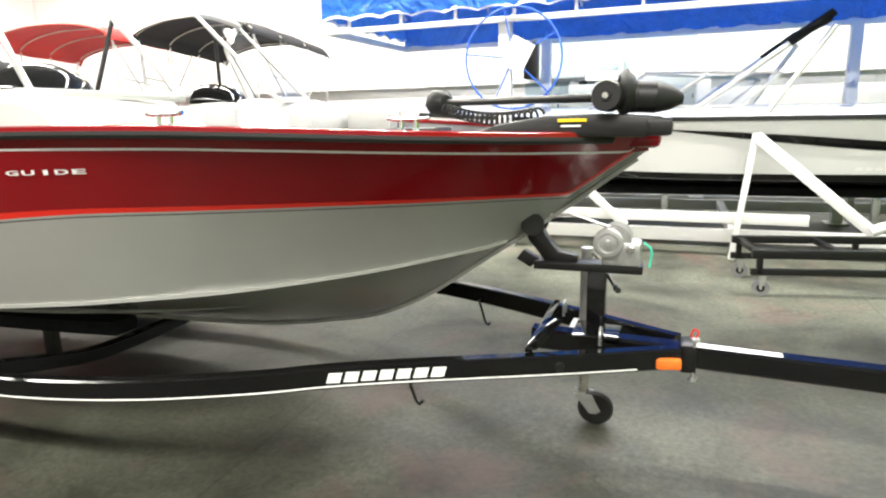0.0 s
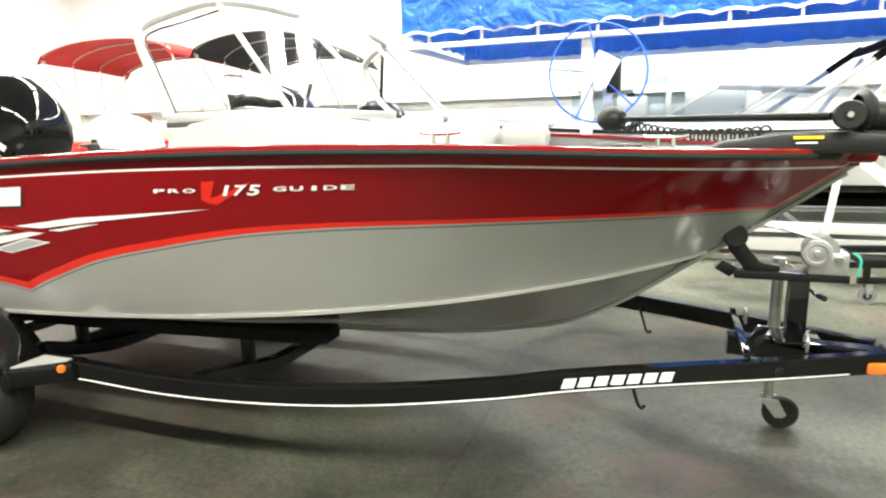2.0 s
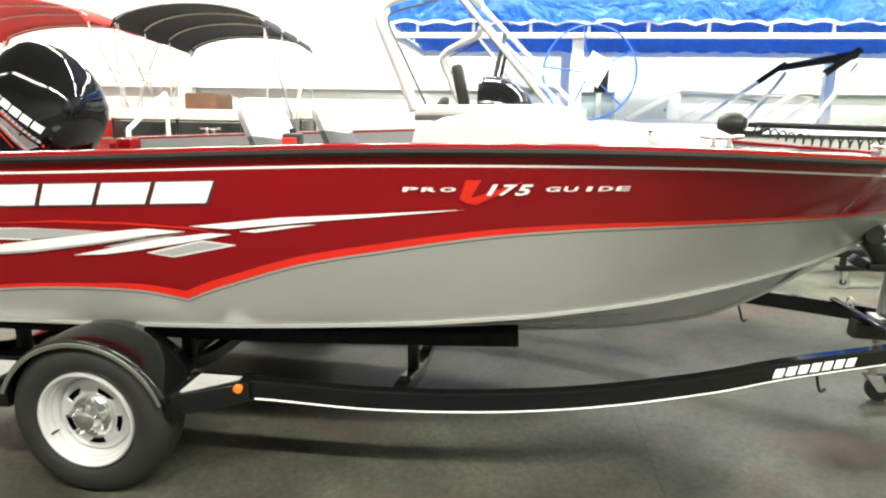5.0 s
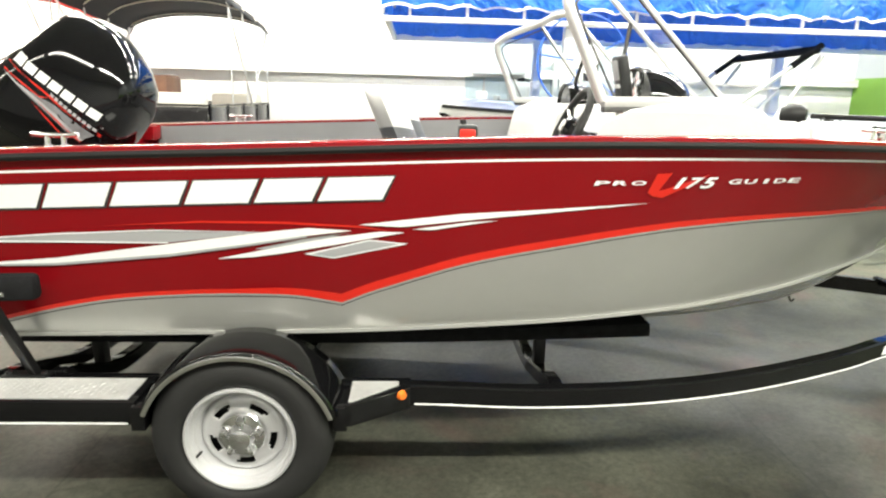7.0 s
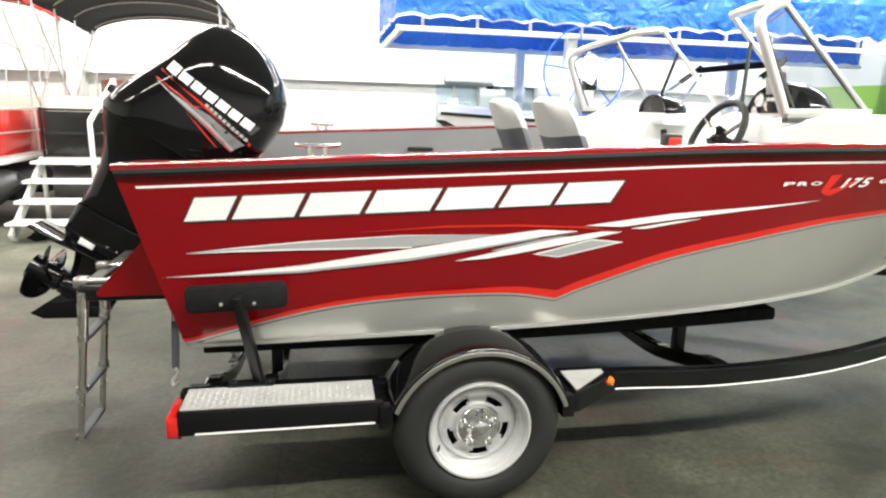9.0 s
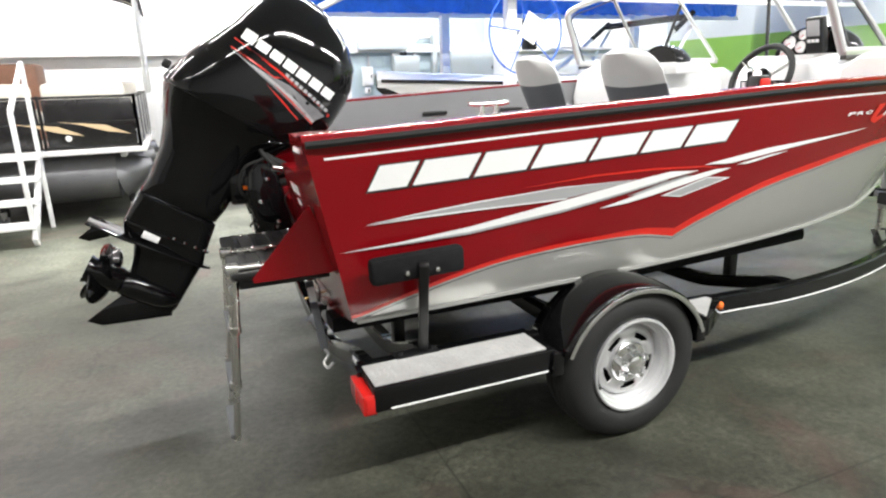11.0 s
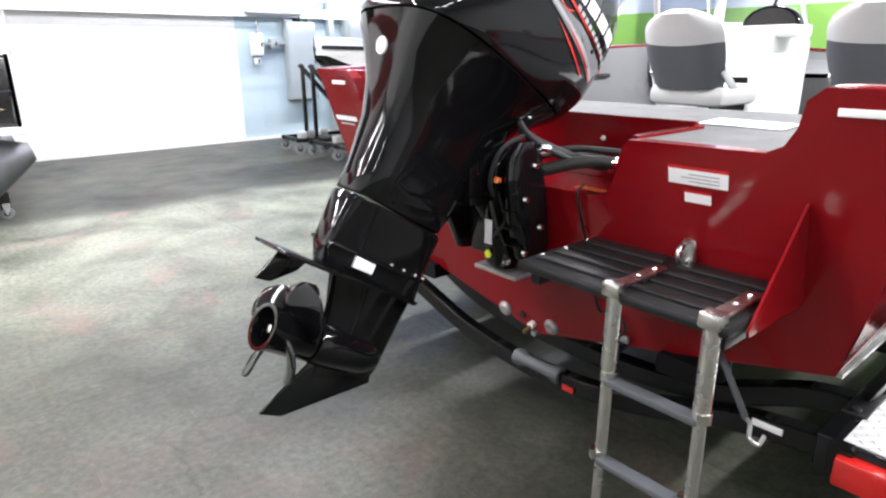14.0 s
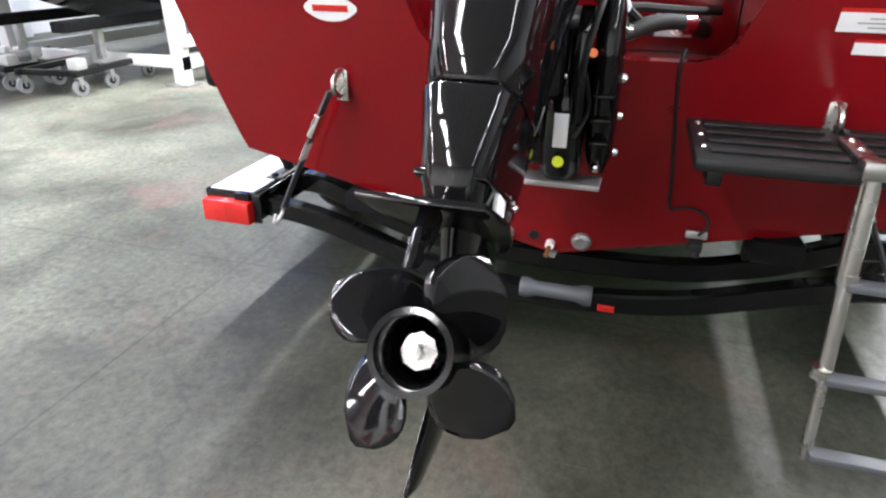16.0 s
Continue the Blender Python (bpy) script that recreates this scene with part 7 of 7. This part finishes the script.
def upright_dolly(x, y, turn, label, masts=True):
    t = thing("folding_dolly", label, "dolly", (x, y, 0), "parked dollies")
    for s in (-0.28, 0.28):
        beam("base_rail", (-0.55, s, 0.19), (0.55, s, 0.19), 0.05, 0.05, BLACKSATIN, t, "black base rail")
        for q in (-0.5, -0.1, 0.45):
            caster(t, q, s, 0.07)
    beam("base_cross", (-0.5, -0.28, 0.19), (-0.5, 0.28, 0.19), 0.05, 0.05, BLACKSATIN, t)
    beam("base_cross", (0.45, -0.28, 0.19), (0.45, 0.28, 0.19), 0.05, 0.05, BLACKSATIN, t)
    for k in range(3):
        box("load_block", (-0.5 + 0.2 * k, -0.3 + 0.1 * k, 0.215), (-0.38 + 0.2 * k, -0.19 + 0.1 * k, 0.31), VINYLSEAT if k != 1 else LINER, t, "small bolster block", 0.012)
    for s in ((-0.18, 0.18) if masts else ()):
        beam("mast", (-0.2, s, 0.2), (-0.2, s, 1.2), 0.045, 0.05, BLACKSATIN, t, "black mast")
        beam("slanted_arm", (-0.24, s, 1.2), (0.55, s, 0.3), 0.075, 0.05, BLACKSATIN, t, "black slanted arm")
        rod("arm_pin", (-0.2, s - 0.035, 1.15), (-0.2, s + 0.035, 1.15), 0.016, GALV, t, "bright pivot pin")
        box("arm_pad", (0.35, s - 0.05, 0.36), (0.56, s + 0.05, 0.46), GALV, t, "grey block", 0.02)
    t.rotation_euler = (0, 0, radians(turn))


upright_dolly(3.04, 6.8, -6, "black slant-armed boat dolly with grey casters by the wall")
upright_dolly(3.12, 6.12, 4, "low black boat dolly with grey casters and pads", False)
upright_dolly(3.1, 5.42, -3, "low black boat dolly with grey casters and pads", False)
upright_dolly(3.08, 4.75, 6, "low black boat dolly with grey casters and pads", False)


# ---- pontoon boats ----
def bimini(parent, x0, x1, y0, y1, z_near, z_far, crown, mat, lab):
    """Canvas stretched over four bows that run across the boat along x."""
    def top_z(q, r):
        arch = max(0.0, 1 - abs(2 * q - 1) ** 2.3) ** 0.7
        return z_near + (z_far - z_near) * r + crown * arch * (0.85 + 0.15 * math.sin(math.pi * r)) - 0.014 * abs(math.sin(r * math.pi * 3))
    nx, ny = 28, 18
    v, f = [], []
    for i in range(nx + 1):
        for j in range(ny + 1):
            q, r = i / nx, j / ny
            zz = top_z(q, r) - (0.05 if j in (0, ny) else 0) - (0.06 if i in (0, nx) else 0)
            v.append((x0 + (x1 - x0) * q, y0 + (y1 - y0) * r, zz))
    for i in range(nx):
        for j in range(ny):
            a = i * (ny + 1) + j
            f.append((a, a + ny + 1, a + ny + 2, a + 1))
    top = raw("bimini_top", v, f, mat, parent, lab, None, True, 60)
    sol = top.modifiers.new("thick", "SOLIDIFY")
    sol.thickness = 0.006
    mid = (y0 + y1) / 2
    for x in (x0 + 0.05, x1 - 0.05):
        for a, r in ((mid, 0.03), (mid, 0.97), (mid - 0.25, 0.35), (mid + 0.25, 0.65)):
            rod("bimini_pole", (x, a, 1.36), (x, y0 + (y1 - y0) * r, z_near + (z_far - z_near) * r - 0.03), 0.013, ALU, parent, "thin aluminium bimini pole", seg=8)
        for r in (0.06, 0.94):
            yy = y0 + (y1 - y0) * r
            rod("bimini_pole", (x, yy, 1.36), (x, yy, z_near + (z_far - z_near) * r - 0.03), 0.012, ALU, parent, "thin aluminium bimini pole", seg=8)
        rod("bimini_brace", (x, y0 + 0.15, 2.1), (x, y1 - 0.15, 1.85), 0.009, ALU, parent, "thin brace", seg=8)
    for r in (0.03, 0.35, 0.65, 0.97):
        yy = y0 + (y1 - y0) * r
        pts = [(x0 + (x1 - x0) * q, yy, top_z(q, r) - 0.03) for q in np.linspace(0.01, 0.99, 15)]
        tube("bimini_bow", pts, 0.011, CREAM, parent, "bimini bow in its sleeve", n=2, seg=8)


def pontoon(x0, x1, y0, y1, panel, trim, canvas, bx, label, swoosh=True):
    t = thing("pontoon_boat", label, "pontoon boat", (0, 0, 0), "pontoon boats")
    box("deck", (x0, y0, 0.74), (x1, y1, 0.80), WHITEGEL, t, "white edged deck", 0.015)
    for y in (y0 + 0.35, (y0 + y1) / 2, y1 - 0.35):
        rod("pontoon_tube", (x0 + 0.1, y, 0.46), (x1 - 0.35, y, 0.46), 0.27, DULLALU, t, "aluminium pontoon tube", seg=28)
        rod("pontoon_cone", (x1 - 0.35, y, 0.46), (x1 + 0.02, y, 0.56), 0.27, DULLALU, t, "", 0.08, 28)
    for x in np.arange(x0 + 0.4, x1 - 0.2, 1.3):
        beam("deck_channel", (x, y0 + 0.05, 0.715), (x, y1 - 0.05, 0.715), 0.06, 0.05, GALV, t)
        for y in (y0 + 0.45, y1 - 0.45):
            beam("stand_post", (x, y, 0.06), (x, y, 0.22), 0.08, 0.08, BLACKSATIN, t)
            caster(t, x, y - 0.1, 0.05)
    # fence panels with rails
    def fence(a, b):
        a, b = Vector(a), Vector(b)
        n = max(1, round((b - a).length / 0.85))
        for i in range(n):
            p, q = a.lerp(b, i / n), a.lerp(b, (i + 1) / n)
            beam("fence_panel", p.lerp(q, 0.03) + Vector((0, 0, 0.28)), p.lerp(q, 0.97) + Vector((0, 0, 0.28)), 0.015, 0.5, panel, t, "fence panel", 0.002)
            for z in (0.02, 0.28, 0.55):
                rod("fence_rail", p + Vector((0, 0, z)), q + Vector((0, 0, z)), 0.013, trim, t, "fence rail", seg=8)
            beam("fence_post", q + Vector((0, 0, 0)), q + Vector((0, 0, 0.57)), 0.03, 0.03, trim, t)
        beam("fence_post", a, a + Vector((0, 0, 0.57)), 0.03, 0.03, trim, t)
    z = 0.80
    i = 0.06
    fence((x1 - i, y0 + i, z), (x0 + i, y0 + i, z))
    fence((x1 - i, y0 + i, z), (x1 - i, y1 - i, z))
    fence((x0 + i, y1 - i, z), (x1 - i, y1 - i, z))
    if swoosh:
        for k in range(2):
            xx = x1 - 0.28 - 0.45 * k
            raw("side_swoosh", [(xx - 0.55, y0 + i - 0.012, 1.1), (xx - 0.1, y0 + i - 0.012, 1.05), (xx + 0.14, y0 + i - 0.012, 0.94), (xx - 0.1, y0 + i - 0.012, 0.98), (xx - 0.35, y0 + i - 0.012, 1.06)], [(0, 1, 2, 3, 4)], TAN, t, "tan swoosh")
        disc_turn("round_mark", [(0, 0.003), (0.03, 0.003), (0.032, 0)], (x1 - 0.75, y0 + i - 0.01, 0.92), (0, -1, 0), WHITE, t, "", 16)
    for a, b in ((x1 - 0.95, x1 - 0.15), (x1 - 1.85, x1 - 1.05)):
        cushion("lounge_back", (a, y0 + 0.1, 1.2), (b, y0 + 0.32, 1.5), CREAM, "cream padded lounge back", t, 0.06)
        cushion("lounge_seat", (a, y0 + 0.3, 1.0), (b, y0 + 0.75, 1.22), CREAM, "cream padded lounge seat", t, 0.05)
        cushion("lounge_back", (a, y1 - 0.32, 1.2), (b, y1 - 0.1, 1.5), CREAM, "cream padded lounge back", t, 0.06)
    box("helm_stand", (x1 - 1.75, y1 - 1.5, 0.8), (x1 - 1.2, y1 - 0.9, 1.75), WOODBROWN, t, "brown helm console", 0.04)
    bimini(t, *bx, canvas, "stretched canvas bimini top")


pontoon(-2.8, -0.85, 4.7, 7.9, material("black_fence_skin", (0.014, 0.013, 0.014), 0.2, 0, 0.2, 3, 150, 0.02), BLACKSATIN, BLACKCANVAS, (-3.0, -0.75, 5.25, 7.5, 2.7, 2.5, 0.3), "pontoon boat with black fence panels, cream lounges and a black bimini")
pontoon(-8.6, -3.0, 4.3, 6.5, REDLENS, ALU, REDCANVAS, (-6.0, -3.15, 5.0, 6.9, 2.74, 2.6, 0.3), "pontoon boat with red fence panels, cream lounges and a red bimini", False)


def boarding_steps(x, y):
    t = thing("boarding_steps", "white boarding steps with a handrail at the pontoon boats", "steps", (x, y, 0))
    for k in range(4):
        box("tread", (-0.45, 0.0 + 0.24 * k, 0.18 + 0.19 * k), (0.45, 0.28 + 0.24 * k, 0.215 + 0.19 * k), WHITEPAINT, t, "white tread", 0.008)
    for s in (-0.42, 0.42):
        beam("stringer", (s, 0.05, 0.05), (s, 1.0, 0.78), 0.04, 0.1, WHITEPAINT, t, "white stringer")
        beam("leg", (s, 0.98, 0), (s, 0.98, 0.76), 0.04, 0.04, WHITEPAINT, t)
        beam("leg", (s, 0.12, 0), (s, 0.12, 0.18), 0.04, 0.04, WHITEPAINT, t)
    beam("hand_post", (0.42, 0.1, 0.2), (0.42, 0.1, 1.25), 0.04, 0.04, WHITEPAINT, t)
    beam("hand_post", (0.42, 0.98, 0.78), (0.42, 0.98, 1.7), 0.04, 0.04, WHITEPAINT, t)
    beam("handrail", (0.42, 0.1, 1.25), (0.42, 0.98, 1.7), 0.04, 0.04, WHITEPAINT, t, "white handrail")


boarding_steps(-2.3, 3.65)


# ---- wall fittings ----
def cabinet(x, z, w, h, d, label, mat=GREYBOX):
    t = thing("electrical_cabinet", label, "cabinet", (x, Y1 - 0.02, z), "wall cabinets")
    box("body", (-w / 2, -d, -h / 2), (w / 2, 0, h / 2), mat, t, "", 0.008)
    dr = box("door", (-w / 2 + 0.015, -d - 0.012, -h / 2 + 0.015), (w / 2 - 0.015, -d, h / 2 - 0.015), mat, t, "flush steel door", 0.004)
    box("latch", (w / 2 - 0.05, -d - 0.03, -0.03), (w / 2 - 0.03, -d - 0.012, 0.03), PLASTIC, dr, "", 0.003)


cabinet(3.56, 1.23, 0.5, 1.22, 0.18, "tall grey steel electrical cabinet on the pale blue wall")
cabinet(3.11, 1.505, 0.12, 0.17, 0.09, "small grey steel junction box on the pale blue wall")
cabinet(2.825, 1.49, 0.19, 0.34, 0.1, "small white switch box on the wall", WHITEPAINT)
cabinet(2.815, 1.24, 0.09, 0.11, 0.08, "small white socket box below the switch box", WHITEPAINT)
cabinet(3.53, 1.895, 0.13, 0.09, 0.1, "small black box on top of the tall cabinet", PLASTIC)
cabinet(4.85, 1.6, 0.9, 0.62, 0.3, "wide grey steel cabinet on the wall")


def conduit(pts, label):
    t = thing("conduit", label, "pipe", (0, Y1 - 0.07, 0), "conduits")
    tube("pipe", [(x, 0, z) for x, z in pts], 0.017, GALV, t, seg=10)
    for x, z in (pts[0], pts[-1]):
        box("coupling", (x - 0.026, -0.026, z - 0.024), (x + 0.026, 0.05, z + 0.024), GALV, t, "steel coupling", 0.006)


straight = "grey steel conduit pipe on the pale blue wall"
conduit([(2.86, 1.68), (2.86, 1.8), (2.86, 1.95)], straight)
conduit([(2.94, 1.5), (2.98, 1.5), (3.03, 1.5)], straight)
conduit([(3.19, 1.5), (3.24, 1.5), (3.29, 1.5)], straight)
for x in (3.34, 3.39, 3.44):
    conduit([(x, 1.86), (x, 1.9), (x, 1.95)], straight)
conduit([(3.76, 1.86), (3.76, 1.97), (3.79, 2.08), (3.87, 2.14), (3.98, 2.155), (4.12, 2.155)], "grey steel conduit pipe with a wide bend")
tagged(box("wall_channel", (4.1, Y1 - 0.16, 0.0), (4.19, Y1 - 0.02, 2.2), GREYBOX, None, "", 0.006), "grey steel channel up the pale blue wall", "channel", "", "structure")
